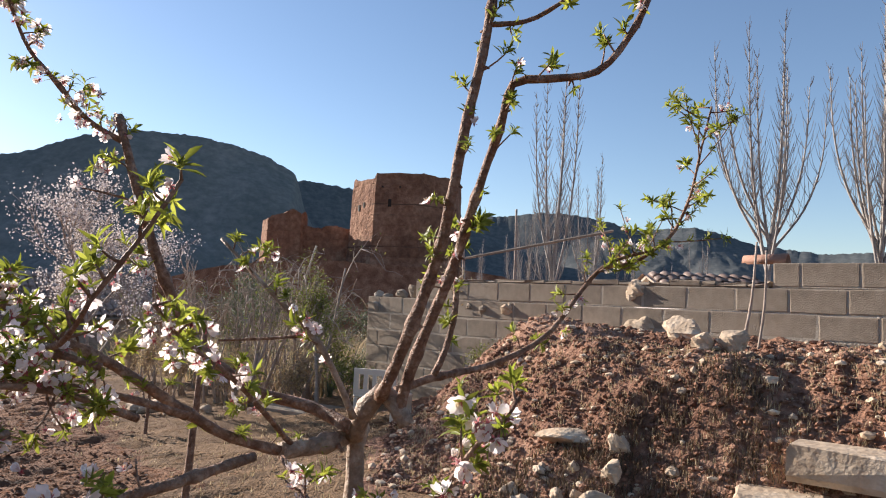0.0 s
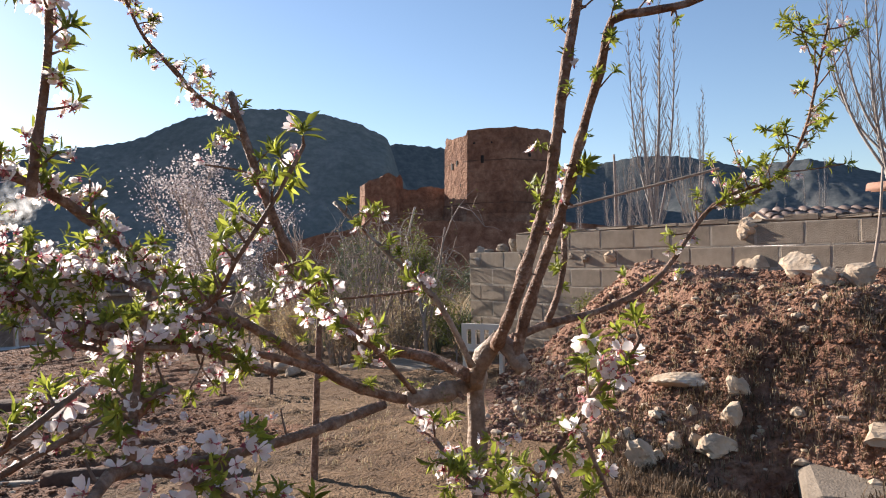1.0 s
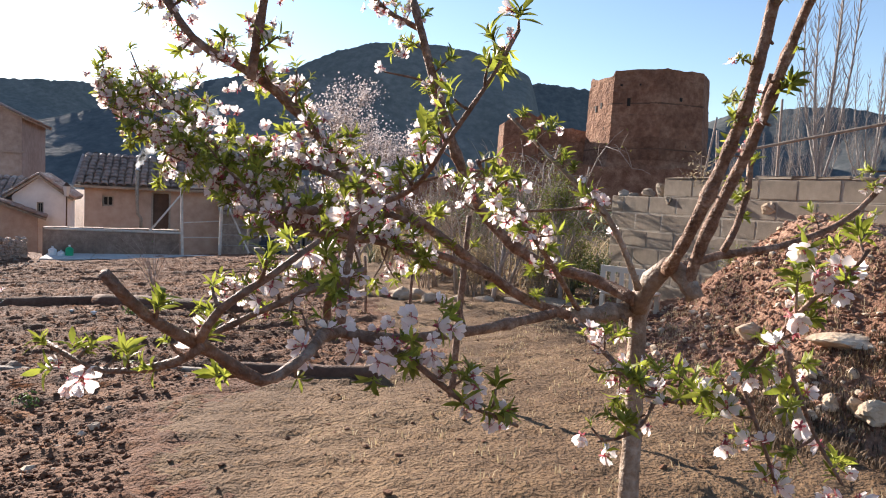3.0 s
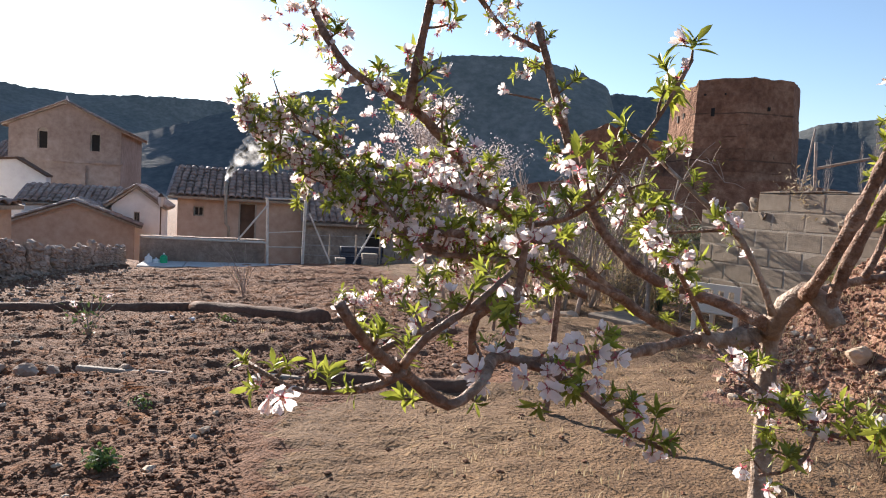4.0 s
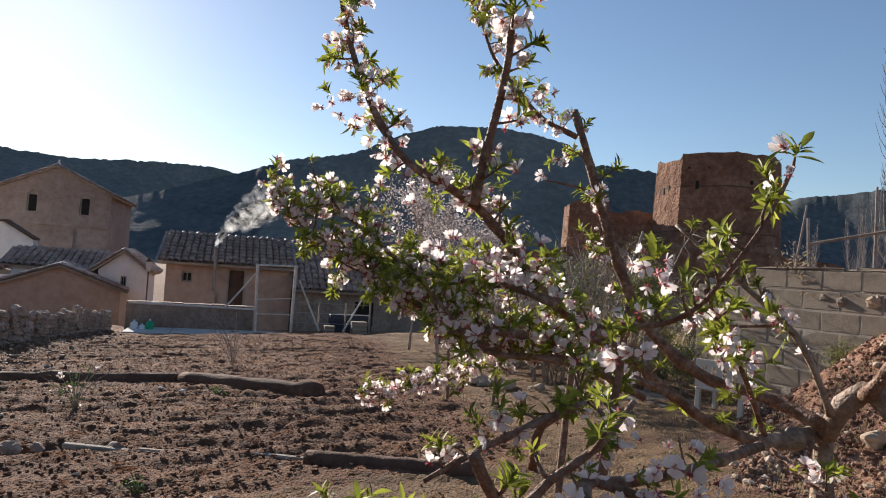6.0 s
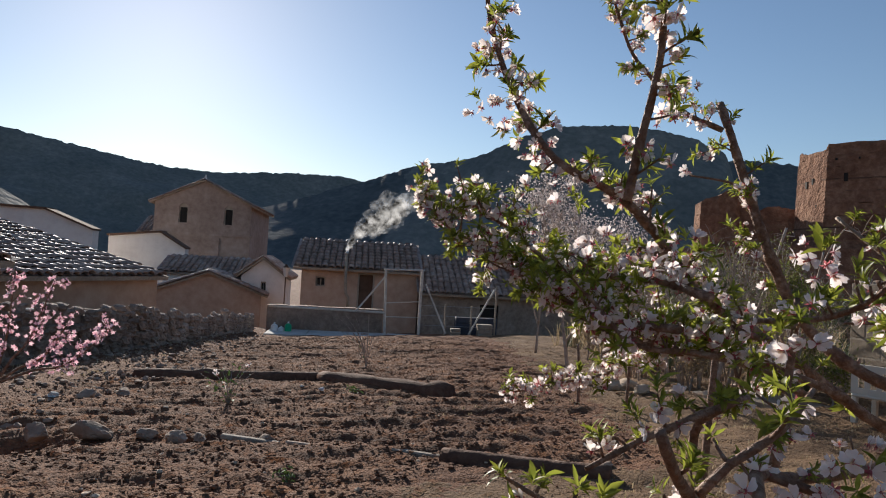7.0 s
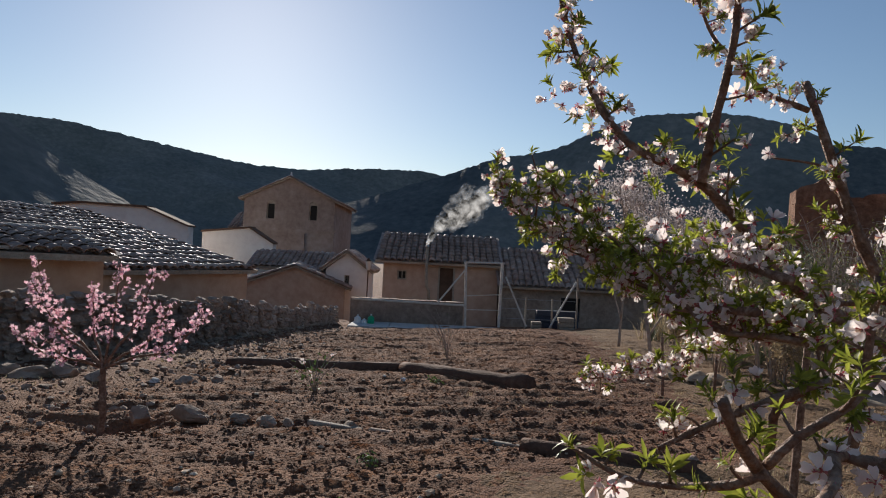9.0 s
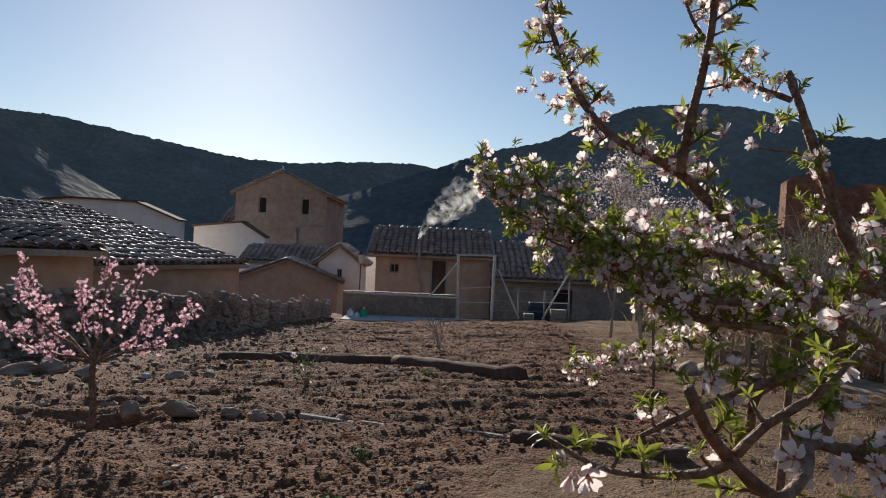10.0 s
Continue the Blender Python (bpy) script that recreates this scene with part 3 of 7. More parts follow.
# ---- old clay tower ----
def ring_mesh(R0, R1, z0, z1, seed, notch=None):
    """One rammed course of the eight-sided tower, uneven on its faces; notch lowers the top of some sides."""
    rng = random.Random(seed)
    per, V, Fs = 10, [], []
    off = Vector((seed * 0.7, 3.1, 0))
    n = 8 * per
    for j in range(3):
        z, R = z0 + (z1 - z0) * j / 2, R0 + (R1 - R0) * j / 2
        for i in range(n):
            k, u = divmod(i, per)
            a0, a1 = 2 * math.pi * k / 8, 2 * math.pi * (k + 1) / 8
            p = Vector((math.cos(a0), math.sin(a0))).lerp(Vector((math.cos(a1), math.sin(a1))), u / per) * R
            o = 1 + 0.004 * rng.uniform(-1, 1) - (0.003 if j == 0 else 0) + 0.014 * noise.noise(Vector((p.x * 0.55, p.y * 0.55, z * 0.55))) + 0.008 * noise.noise(Vector((p.x * 1.8, p.y * 1.8, z * 1.8)))
            zz = z
            if notch and j == 2:
                zz = z + notch(i / n) * (z1 - z0)
            V.append((p.x * o, p.y * o, zz + 0.03 * rng.uniform(-1, 1)))
    for j in range(2):
        for i in range(n):
            q = (i + 1) % n
            Fs.append((j * n + i, j * n + q, (j + 1) * n + q, (j + 1) * n + i))
    Fs.append(tuple(range(2 * n, 3 * n)))
    return mesh_of("course", V, Fs, M_TOWER)


def build_tower():
    tower = thing("tower", "ruined eight-sided reddish rammed clay tower with broken top", "tower", (-3.81, 64.0, 0.0), 14.5)
    z, k, R = 0.0, 0, 5.58
    while z < 11.5:
        h = 0.92
        def crown(q):
            a = q * 360
            if 176 < a < 221:
                return -0.32 if a < 186 else -0.55 + 0.12 * math.sin(a * 1.3)
            return -0.02 + 0.05 * math.sin(a * 0.21) + 0.03 * math.sin(a * 0.9)
        put("course", ring_mesh(R, R - 0.035, z, z + h - 0.012, k, crown if z + h >= 11.5 else None), tower, pose(0, 0, 0))
        if k in (5, 9):
            put("seam", ring_seam(R - 0.03, z + h - 0.06, z + h + 0.05), tower, label="dark seam between clay courses")
        z += h
        R -= 0.04
        k += 1
    # solid near-black blocks take the place of shade inside the loopholes
    for a, zz, w, hh in ((240, 9.3, 0.26, 0.65), (196, 9.0, 0.24, 0.55), (206, 9.2, 0.2, 0.5), (250, 10.7, 0.12, 0.14), (232, 10.7, 0.12, 0.14), (290, 9.6, 0.2, 0.3), (300, 6.0, 0.3, 0.5), (214, 7.2, 0.22, 0.25)):
        v, f = slab(-w / 2, -0.3, -hh / 2, w / 2, 0.3, hh / 2)
        Rf = 5.13 * math.cos(math.pi / 8) / math.cos(radians((a % 45) - 22.5))
        put("loophole", mesh_of("loophole", v, f, M_DARK), tower, pose(math.cos(radians(a)) * (Rf - 0.17), math.sin(radians(a)) * (Rf - 0.17), zz, 0, 0, a + 90), "near-black block painted as the shade of a small clay opening")
    return tower


def ring_seam(R, z0, z1):
    V, Fs = [], []
    for z in (z0, z1):
        for i in range(8):
            a = 2 * math.pi * i / 8
            V.append((math.cos(a) * (R + 0.01), math.sin(a) * (R + 0.01), z))
    for i in range(8):
        Fs.append((i, (i + 1) % 8, 8 + (i + 1) % 8, 8 + i))
    Fs += [tuple(range(8))[::-1], tuple(range(8, 16))]
    return mesh_of("seam", V, Fs, M_TOWER_DARK)


build_tower()


def ragged_wall(name, label, p0, p1, z0, tops, thick, mat=M_TOWER, seed=3):
    """A ruined wall between two plan points, with an uneven top."""
    rng = random.Random(seed)
    p0, p1 = Vector(p0), Vector(p1)
    d = (p1 - p0).normalized()
    nrm = Vector((-d.y, d.x)) * thick
    n = 24
    V, Fs = [], []
    for i in range(n + 1):
        t = i / n
        q = p0.lerp(p1, t)
        zt = float(np.interp(t, np.linspace(0, 1, len(tops)), tops)) + rng.uniform(-0.12, 0.12)
        V += [(q.x, q.y, z0), (q.x + rng.uniform(-.05, .05), q.y, zt), (q.x + nrm.x, q.y + nrm.y, zt + rng.uniform(-0.1, 0.1)), (q.x + nrm.x, q.y + nrm.y, z0)]
    for i in range(n):
        a, b = 4 * i, 4 * i + 4
        Fs += [(a, b, b + 1, a + 1), (a + 1, b + 1, b + 2, a + 2), (a + 2, b + 2, b + 3, a + 3)]
    Fs += [(0, 1, 2, 3), (4 * n + 3, 4 * n + 2, 4 * n + 1, 4 * n)]
    return put(name, mesh_of(name, V, Fs, mat), label=label, category="ruin")


turret = thing("ruined_turret", "crumbling round reddish clay turret stump near the tower", "ruin", (-15.1, 64.0, 0.0), 10.0)
for k in range(5):
    zt = -1.0 + 1.93 * k
    put("course", ring_mesh(2.25 - 0.05 * k, 2.22 - 0.05 * k, zt, zt + 1.91, 40 + k, (lambda q: -0.28 + 0.3 * math.sin(q * 9.0) + 0.12 * math.sin(q * 41)) if k == 4 else None), turret)
ragged_wall("curtain_wall", "low crumbled clay curtain wall beside the tower", (-13.6, 63.4), (-8.0, 64.5), -1.0, [7.5, 7.2, 7.6, 7.4, 7.7], 1.2, seed=6)
ragged_wall("clay_terrace", "scrubby earth slope below the tower", (-24.0, 57.0), (9.0, 58.5), -4.0, [1.5, 3.0, 3.8, 4.0, 3.8, 4.0, 3.4, 2.2], 9.0, M_BANK, seed=9)["kind"] = "structure"

# ---- bank, rocks, slabs ----
def rock(x, y, sx, sy, sz, turn=0.0, seed=0, label="pale limestone boulder half sunk in the bank", sink=0.15, group="rocks on the bank", mat=None):
    rng = random.Random(seed)
    v, f = stone_shape(rng, sx * 1.1, sy * 1.1, sz, 18, 12, 0.3)
    ob = put("rock", mesh_of("rock", v, f, mat or M_ROCK), m=pose(x, y, float(lie([x], [y])[0][0]) - sink * sz, 0, 0, turn), label=label, category="rock", group=group)
    return ob


for i, (x, y, sx, sy, sz, a) in enumerate([(1.82, 6.30, 0.146, 0.122, 0.104, 10), (1.74, 5.04, 0.142, 0.119, 0.114, -20), (1.58, 4.26, 0.071, 0.059, 0.073, 30), (1.73, 4.20, 0.097, 0.081, 0.088, 60)]):
    rock(x, y, sx, sy, sz, a, 20 + i)
for i, (x, y, sx, sy, sz, a) in enumerate([(0.41, 3.36, 0.065, 0.054, 0.071, 10), (0.61, 3.62, 0.048, 0.040, 0.050, 50), (0.70, 3.58, 0.041, 0.034, 0.045, 20), (0.78, 3.52, 0.092, 0.066, 0.055, 20), (0.89, 3.63, 0.053, 0.044, 0.083, 0), (0.70, 4.01, 0.159, 0.132, 0.051, -12), (0.30, 4.42, 0.080, 0.067, 0.053, -5), (0.48, 3.42, 0.043, 0.036, 0.033, 30), (0.37, 3.72, 0.058, 0.048, 0.046, 35), (0.96, 3.76, 0.071, 0.059, 0.064, 10)]):
    rock(x, y, sx, sy, sz, a, 40 + i, "pale rough stone at the foot of the bank", 0.1, "stones at the foot of the bank")


def stone_slab(x, y, z, lx, ly, lz, turn, seed, label):
    rng = random.Random(seed)
    v, f = slab(-lx / 2, -ly / 2, 0, lx / 2, ly / 2, lz, 0.035 if seed == 5 else 0.02)
    v = [(a + rng.uniform(-1, 1) * 0.014, b + rng.uniform(-1, 1) * 0.014, c + rng.uniform(-1, 1) * 0.008) for a, b, c in v]
    put("stone_slab", mesh_of("stone_slab", v, f, M_BLOCK if seed == 5 else M_ROCK), m=pose(x, y, z, 0, 0, turn), label=label, category="slab", group="slabs by the bank")


stone_slab(1.91, 3.14, 0.275, 0.66, 0.3, 0.16, -35, 3, 'long pale dressed stone block beside the bank')
stone_slab(1.62, 3.23, 0.164, 0.5, 0.4, 0.06, -25, 4, 'flat pale stone slab lying on the soil')
stone_slab(1.45, 3.20, -0.36, 0.74, 0.76, 0.385, -13, 5, 'worn concrete step half buried in soil')


def scatter(name, label, category, count, where, size, mat, seed, flat=0.7, parent=None):
    """Many small uneven lumps in one mesh, lying on the soil."""
    rng = random.Random(seed)
    base = [(0, 0, -0.9), (0.85, 0, -0.4), (0.26, 0.8, -0.4), (-0.69, 0.5, -0.4), (-0.69, -0.5, -0.4), (0.26, -0.8, -0.4),
            (0.69, 0.5, 0.45), (-0.26, 0.8, 0.45), (-0.85, 0, 0.45), (-0.26, -0.8, 0.45), (0.69, -0.5, 0.45), (0, 0, 0.95)]
    tri = [(0, 2, 1), (0, 3, 2), (0, 4, 3), (0, 5, 4), (0, 1, 5), (1, 2, 6), (2, 3, 7), (3, 4, 8), (4, 5, 9), (5, 1, 10),
           (1, 6, 10), (2, 7, 6), (3, 8, 7), (4, 9, 8), (5, 10, 9), (6, 7, 11), (7, 8, 11), (8, 9, 11), (9, 10, 11), (10, 6, 11)]
    P = [where(rng) for _ in range(count)]
    Z = soil_height(np.array([p[0] for p in P]), np.array([p[1] for p in P]))
    V, Fs, k = [], [], 0
    for (x, y), z in zip(P, Z):
        s = size[0] + (size[1] - size[0]) * rng.random() ** 3
        a, c, e = rng.random() * 6.28, rng.uniform(0.6, 1.3), rng.uniform(0.6, 1.2) * flat
        ca, sa = math.cos(a), math.sin(a)
        for bx, by, bz in base:
            q = 1 + rng.uniform(-0.28, 0.28)
            u, w = bx * s * c * q, by * s * q
            V.append((x + u * ca - w * sa, y + u * sa + w * ca, z + s * 0.25 + bz * s * e * q))
        Fs += [(t[0] + k, t[1] + k, t[2] + k) for t in tri]
        k += 12
    return put(name, mesh_of(name, V, Fs, mat), label=label, category=category, kind="stuff")


def in_field(rng):
    while True:
        a, d = radians(rng.uniform(-8, 82)), 1.6 + 17 * rng.random() ** 1.8
        x, y = -math.sin(a) * d, math.cos(a) * d
        if (bank_edge(x, y) < 0.0 or x < -0.3) and not (float(trodden(x, y)) > 0.35 and rng.random() < 0.975):
            return x, y


def on_bank(rng):
    while True:
        x, y = rng.uniform(-0.4, 4.0), rng.uniform(2.2, 7.2)
        sd = bank_edge(x, y)
        if -0.2 < sd < 3.2 and 0.743 * (y - WALL_Y) + 0.669 * (x - WALL_X) < -0.2 and rng.random() < (1.0 if sd < 1.5 else 0.5):
            return x, y


scatter("soil_clods", "loose brown soil clods over the field", "soil", 44000, in_field, (0.004, 0.020), M_CLOD, 11, 0.55)
scatter("bank_clods", "loose reddish clods and small stones on the bank", "soil", 30000, on_bank, (0.004, 0.026), M_BANK, 12)
scatter("bank_stones", "small pale stones strewn over the bank", "stones", 1300, on_bank, (0.006, 0.042), M_ROCK, 13)
def by_old_wall(rng):
    d, r = rng.uniform(4.5, 19), rng.uniform(-4.0, -2.5) + rng.uniform(0, 0.5)
    yaw = radians(41.04)
    return -0.292 + r * math.cos(yaw) - d * math.sin(yaw), -0.215 + r * math.sin(yaw) + d * math.cos(yaw)


scatter("verge_stones", "small pale stones and rubble along the old wall", "stones", 1500, by_old_wall, (0.01, 0.05), M_FIELDSTONE, 15)
scatter("field_stones", "small pale stones in the tilled soil", "stones", 500, in_field, (0.005, 0.028), M_ROCK, 14)


def tufts(name, label, category, count, where, mat, seed, height, blades=7, width=0.004):
    """Tufts of grass blades in one mesh."""
    rng = random.Random(seed)
    P = [where(rng) for _ in range(count)]
    Z = soil_height(np.array([p[0] for p in P]), np.array([p[1] for p in P]))
    V, Fs, k = [], [], 0
    for (x, y), z in zip(P, Z):
        for _ in range(blades):
            h, a, lean = height * rng.uniform(0.4, 1.2), rng.random() * 6.28, rng.uniform(0.1, 0.9)
            bx, by = x + rng.uniform(-0.03, 0.03), y + rng.uniform(-0.03, 0.03)
            dx, dy, w = math.cos(a) * lean * h, math.sin(a) * lean * h, width * rng.uniform(0.6, 1.4)
            px, py = -math.sin(a) * w, math.cos(a) * w
            V += [(bx - px, by - py, z - 0.01), (bx + px, by + py, z - 0.01), (bx + dx * 0.45 + px, by + dy * 0.45 + py, z + h * 0.6), (bx + dx * 0.45 - px, by + dy * 0.45 - py, z + h * 0.6), (bx + dx, by + dy, z + h * 0.9)]
            Fs += [(k, k + 1, k + 2, k + 3), (k + 3, k + 2, k + 4)]
            k += 5
    return put(name, mesh_of(name, V, Fs, mat), label=label, category=category, kind="stuff")


def bank_face(rng):
    while True:
        x, y = rng.uniform(-0.2, 2.6), rng.uniform(2.4, 6.5)
        sd = bank_edge(x, y)
        if -0.1 < sd < 1.3:
            return x, y


def verge(rng):
    q = rng.random()
    if q < 0.18:
        return rng.uniform(-4.5, 0.6), rng.uniform(4.2, 8.4)
    d, r = rng.uniform(4, 17), rng.uniform(-4.2, -3.0)
    yaw = radians(41.04)
    return -0.292 + r * math.cos(yaw) - d * math.sin(yaw), -0.215 + r * math.sin(yaw) + d * math.cos(yaw)


tufts("dry_grass", "dry straw stalks hanging on the red bank", "grass", 1500, bank_face, M_STRAW, 21, 0.035, 7, 0.0013)
tufts("bank_weeds", "thin dark weeds at the foot of the bank", "weeds", 900, lambda g: (g.uniform(0.25, 1.7), g.uniform(2.85, 4.0)), M_DRYWEED, 22, 0.055, 8, 0.0022)
def wild_ground(rng):
    while True:
        x, y = rng.uniform(-7.5, -1.3), rng.uniform(8.3, 19)
        yaw = radians(41.04)
        if (x + 0.292) * math.cos(yaw) + (y + 0.215) * math.sin(yaw) > 4.6:
            return x, y


tufts("tall_dry_grass", "tall dry grass and thin canes in the undergrowth", "grass", 260, wild_ground, M_STRAW, 25, 0.75, 12, 0.006)
tufts("tall_weeds", "dull green weeds in the undergrowth", "weeds", 150, wild_ground, M_OLIVE, 26, 0.5, 14, 0.012)
tufts("trodden_grass", "sparse short grass on the trodden earth", "grass", 500, lambda g: (g.uniform(-1.6, 1.2), g.uniform(1.9, 6.5)), M_STRAW, 27, 0.03, 5, 0.002)
tufts("verge_grass", "short sparse grass along the edges of the plot", "grass", 420, verge, M_STRAW, 23, 0.03, 6, 0.003)


# ---- village frame: metres to the right and ahead of the plot's long axis ----
YAW = 41.04
VILLAGE = pose(-0.292, -0.215, 0, 0, 0, YAW)


def vplace(r, d, z=0.0):
    return VILLAGE @ Vector((r, d, z))


def vpose(r, d, z=0.0, turn=0.0):
    return VILLAGE @ pose(r, d, z, 0, 0, turn)


def vthing(name, label, category, r, d, z, turn=0.0, group="", kind=""):
    ob = new(name)
    ob.matrix_world = vpose(r, d, z, turn)
    return tagged(ob, label, category, group, kind)


def tile_shape(length, width, rng):
    """One curved clay roof tile: x across, y up the slope."""
    V, Fs, n = [], [], 5
    for j, (y, s, lift) in enumerate(((0, 1.0, 0.012), (length, 0.82, 0.0))):
        for i in range(n + 1):
            a = math.pi * i / n
            V.append((math.cos(a) * width / 2 * s, y, math.sin(a) * width * 0.36 * s + lift))
        for i in range(n + 1):
            a = math.pi * i / n
            V.append((math.cos(a) * (width / 2 - 0.014) * s, y, math.sin(a) * (width * 0.36 - 0.014) * s + lift))
    m = n + 1
    for i in range(n):
        Fs += [(i + 1, i, 2 * m + i, 2 * m + i + 1), (m + i, m + i + 1, 3 * m + i + 1, 3 * m + i), (i, i + 1, m + i + 1, m + i)]
    Fs += [(0, m, 3 * m, 2 * m), (n, 2 * m + n, 3 * m + n, m + n)]
    return V, Fs


def roof_plane(parent, corner, along, up, tile=0.22, row=0.36, single=True, seed=1, mat=M_TILE, wild=1.0):
    """Clay tiles over a sloping rectangle (corner, the way along the eave, the way up the slope) on a thin deck."""
    rng = random.Random(seed)
    corner, along, up = Vector(corner), Vector(along), Vector(up)
    ax, uy = along.normalized(), up.normalized()
    nz = ax.cross(uy).normalized()
    if nz.z < 0:
        nz = -nz
    base = Matrix((ax, uy, nz)).transposed().to_4x4()
    base.translation = corner
    L, H = along.length, up.length
    dv, df = slab(-0.04, -0.05, -0.09, L + 0.04, H, -0.005)
    deck = put("roof_deck", mesh_of("roof_deck", dv, df, M_WOOD), parent, base)
    cols, rows = max(2, int(L / tile)), max(1, int(H / row))
    tw, rh = L / cols, H / rows
    shapes = [mesh_of("roof_tile", *tile_shape(rh * 1.18, tw * 1.06, rng), mat, True) for _ in range(2)] if single else None
    flat = tile_shape(rh * 1.18, tw * 1.06, rng)
    batch = []
    for j in range(rows):
        for i in range(cols):
            m = Matrix.Translation(((i + 0.5) * tw + rng.uniform(-1, 1) * 0.012, j * rh - 0.04 + rng.uniform(-1, 1) * 0.02 * wild, 0.004 + rng.random() * 0.012 * wild)) @ pose(0, 0, 0, rng.uniform(-2, 1) * wild, rng.uniform(-3, 3) * wild, rng.uniform(-2.5, 2.5) * wild)
            if single:
                put("roof_tile", rng.choice(shapes), parent, base @ m)
            else:
                batch.append(([m @ Vector(q) for q in flat[0]], flat[1]))
    # the channel tiles between the crests
    cv, cf = [], []
    for i in range(cols + 1):
        x = i * tw
        k = len(cv)
        cv += [(x - tw * 0.42, -0.05, 0.03), (x, -0.05, 0.004), (x + tw * 0.42, -0.05, 0.03), (x - tw * 0.42, H, 0.03), (x, H, 0.004), (x + tw * 0.42, H, 0.03)]
        cf += [(k, k + 1, k + 4, k + 3), (k + 1, k + 2, k + 5, k + 4)]
    put("channel_tiles", mesh_of("channel_tiles", cv, cf, mat), parent, base)
    if batch:
        ob = put("roof_tiles", mesh_of("roof_tiles", *merge(batch), mat, True), parent, base)
        ob["kind"] = "stuff"
    return deck


def wall_box(parent, x0, y0, z0, x1, y1, z1, mat, name="wall", holes=(), thick=0.3):
    """Four walls round a rectangle; holes (x0, z0, x1, z1) go through the front wall."""
    put(name, mesh_of(name, *pierced(x0, z0, x1, z1, y0, y0 + thick, holes), mat), parent)
    for q in ((x0, y0 + thick, z0, x0 + thick, y1, z1), (x1 - thick, y0 + thick, z0, x1, y1, z1), (x0 + thick, y1 - thick, z0, x1 - thick, y1, z1)):
        put(name, mesh_of(name, *slab(*q), mat), parent)


def gable_end(parent, x0, x1, y0, y1, z0, zr, mat, axis="x"):
    """The triangular wall tops under a ridge that runs along the axis."""
    V, Fs = [], []
    if axis == "x":
        ym = (y0 + y1) / 2
        for x in (x0, x1):
            for t in (0, 0.3 if x == x0 else -0.3):
                V += [(x + t, y0, z0), (x + t, y1, z0), (x + t, ym, zr)]
    else:
        xm = (x0 + x1) / 2
        for y in (y0, y1):
            for t in (0, 0.3 if y == y0 else -0.3):
                V += [(x0, y + t, z0), (x1, y + t, z0), (xm, y + t, zr)]
    for k in (0, 6):
        Fs += [(k, k + 1, k + 2), (k + 5, k + 4, k + 3), (k, k + 3, k + 4, k + 1), (k + 1, k + 4, k + 5, k + 2), (k + 2, k + 5, k + 3, k)]
    put("gable", mesh_of("gable", V, Fs, mat), parent)


def window_in(parent, x0, z0, x1, z1, y, glass=M_DARK, frame_mat=M_WOOD, bars=1):
    xm = (x0 + x1) / 2
    gaps = ((x0 + 0.05, z0 + 0.05, xm - 0.015, z1 - 0.05), (xm + 0.015, z0 + 0.05, x1 - 0.05, z1 - 0.05))
    w = put("window", mesh_of("window", *pierced(x0, z0, x1, z1, y, y + 0.05, gaps), frame_mat), parent, label="small wooden window frame")
    put("pane", mesh_of("pane", *slab(x0 + 0.04, y + 0.025, z0 + 0.04, x1 - 0.04, y + 0.035, z1 - 0.04), glass), w, label="dark window pane")


def smoke_house():
    h = vthing("house", "low ochre house with clay tile roof and smoking flue", "house", 0, 26, 0)
    wall_box(h, -2.2, 0, -3.2, 2.1, 5.4, 0.72, M_OCHRE, holes=((-1.67, 0.0, -1.32, 0.36), (-0.08, -1.35, 0.42, 0.50)))
    window_in(h, -1.67, 0.0, -1.32, 0.36, 0.12)
    put("door", mesh_of("door", *slab(-0.08, 0.14, -1.35, 0.42, 0.18, 0.5, 0.01), M_TOWER_DARK), h, label="dark plank door")
    put("door_frame", mesh_of("door_frame", *pierced(-0.14, -1.35, 0.48, 0.56, -0.02, 0.1, ((-0.08, -1.4, 0.42, 0.5),)), M_WOOD), h)
    roof_plane(h, (-2.45, -0.3, 0.70), (4.6, 0, 0), (0, 3.1, 1.08), 0.23, 0.36, True, 3)
    roof_plane(h, (2.15, 5.7, 0.72), (-4.6, 0, 0), (0, -2.9, 1.06), 0.23, 0.4, False, 4)
    gable_end(h, -2.2, 2.1, 0, 5.4, 0.72, 1.72, M_OCHRE)
    flue = put("flue_pipe", mesh_of("flue_pipe", *tube([(-0.45, -0.38, -0.75), (-0.45, -0.40, -0.35), (-0.55, -0.46, -0.2), (-0.58, -0.48, 0.2), (-0.58, -0.48, 1.25)], 0.055, 0.055, 10, 0), M_WOOD, True), h, label="grey metal flue pipe")
    put("cowl", mesh_of("cowl", *tube([(-0.58, -0.48, 1.24), (-0.58, -0.48, 1.3), (-0.58, -0.48, 1.34)], 0.09, 0.03, 10, 0), M_METAL, True), flue)
    put("bracket", mesh_of("bracket", *slab(-0.6, -0.46, 0.33, -0.56, 0.0, 0.36), M_METAL), flue)
    return h


smoke_house()


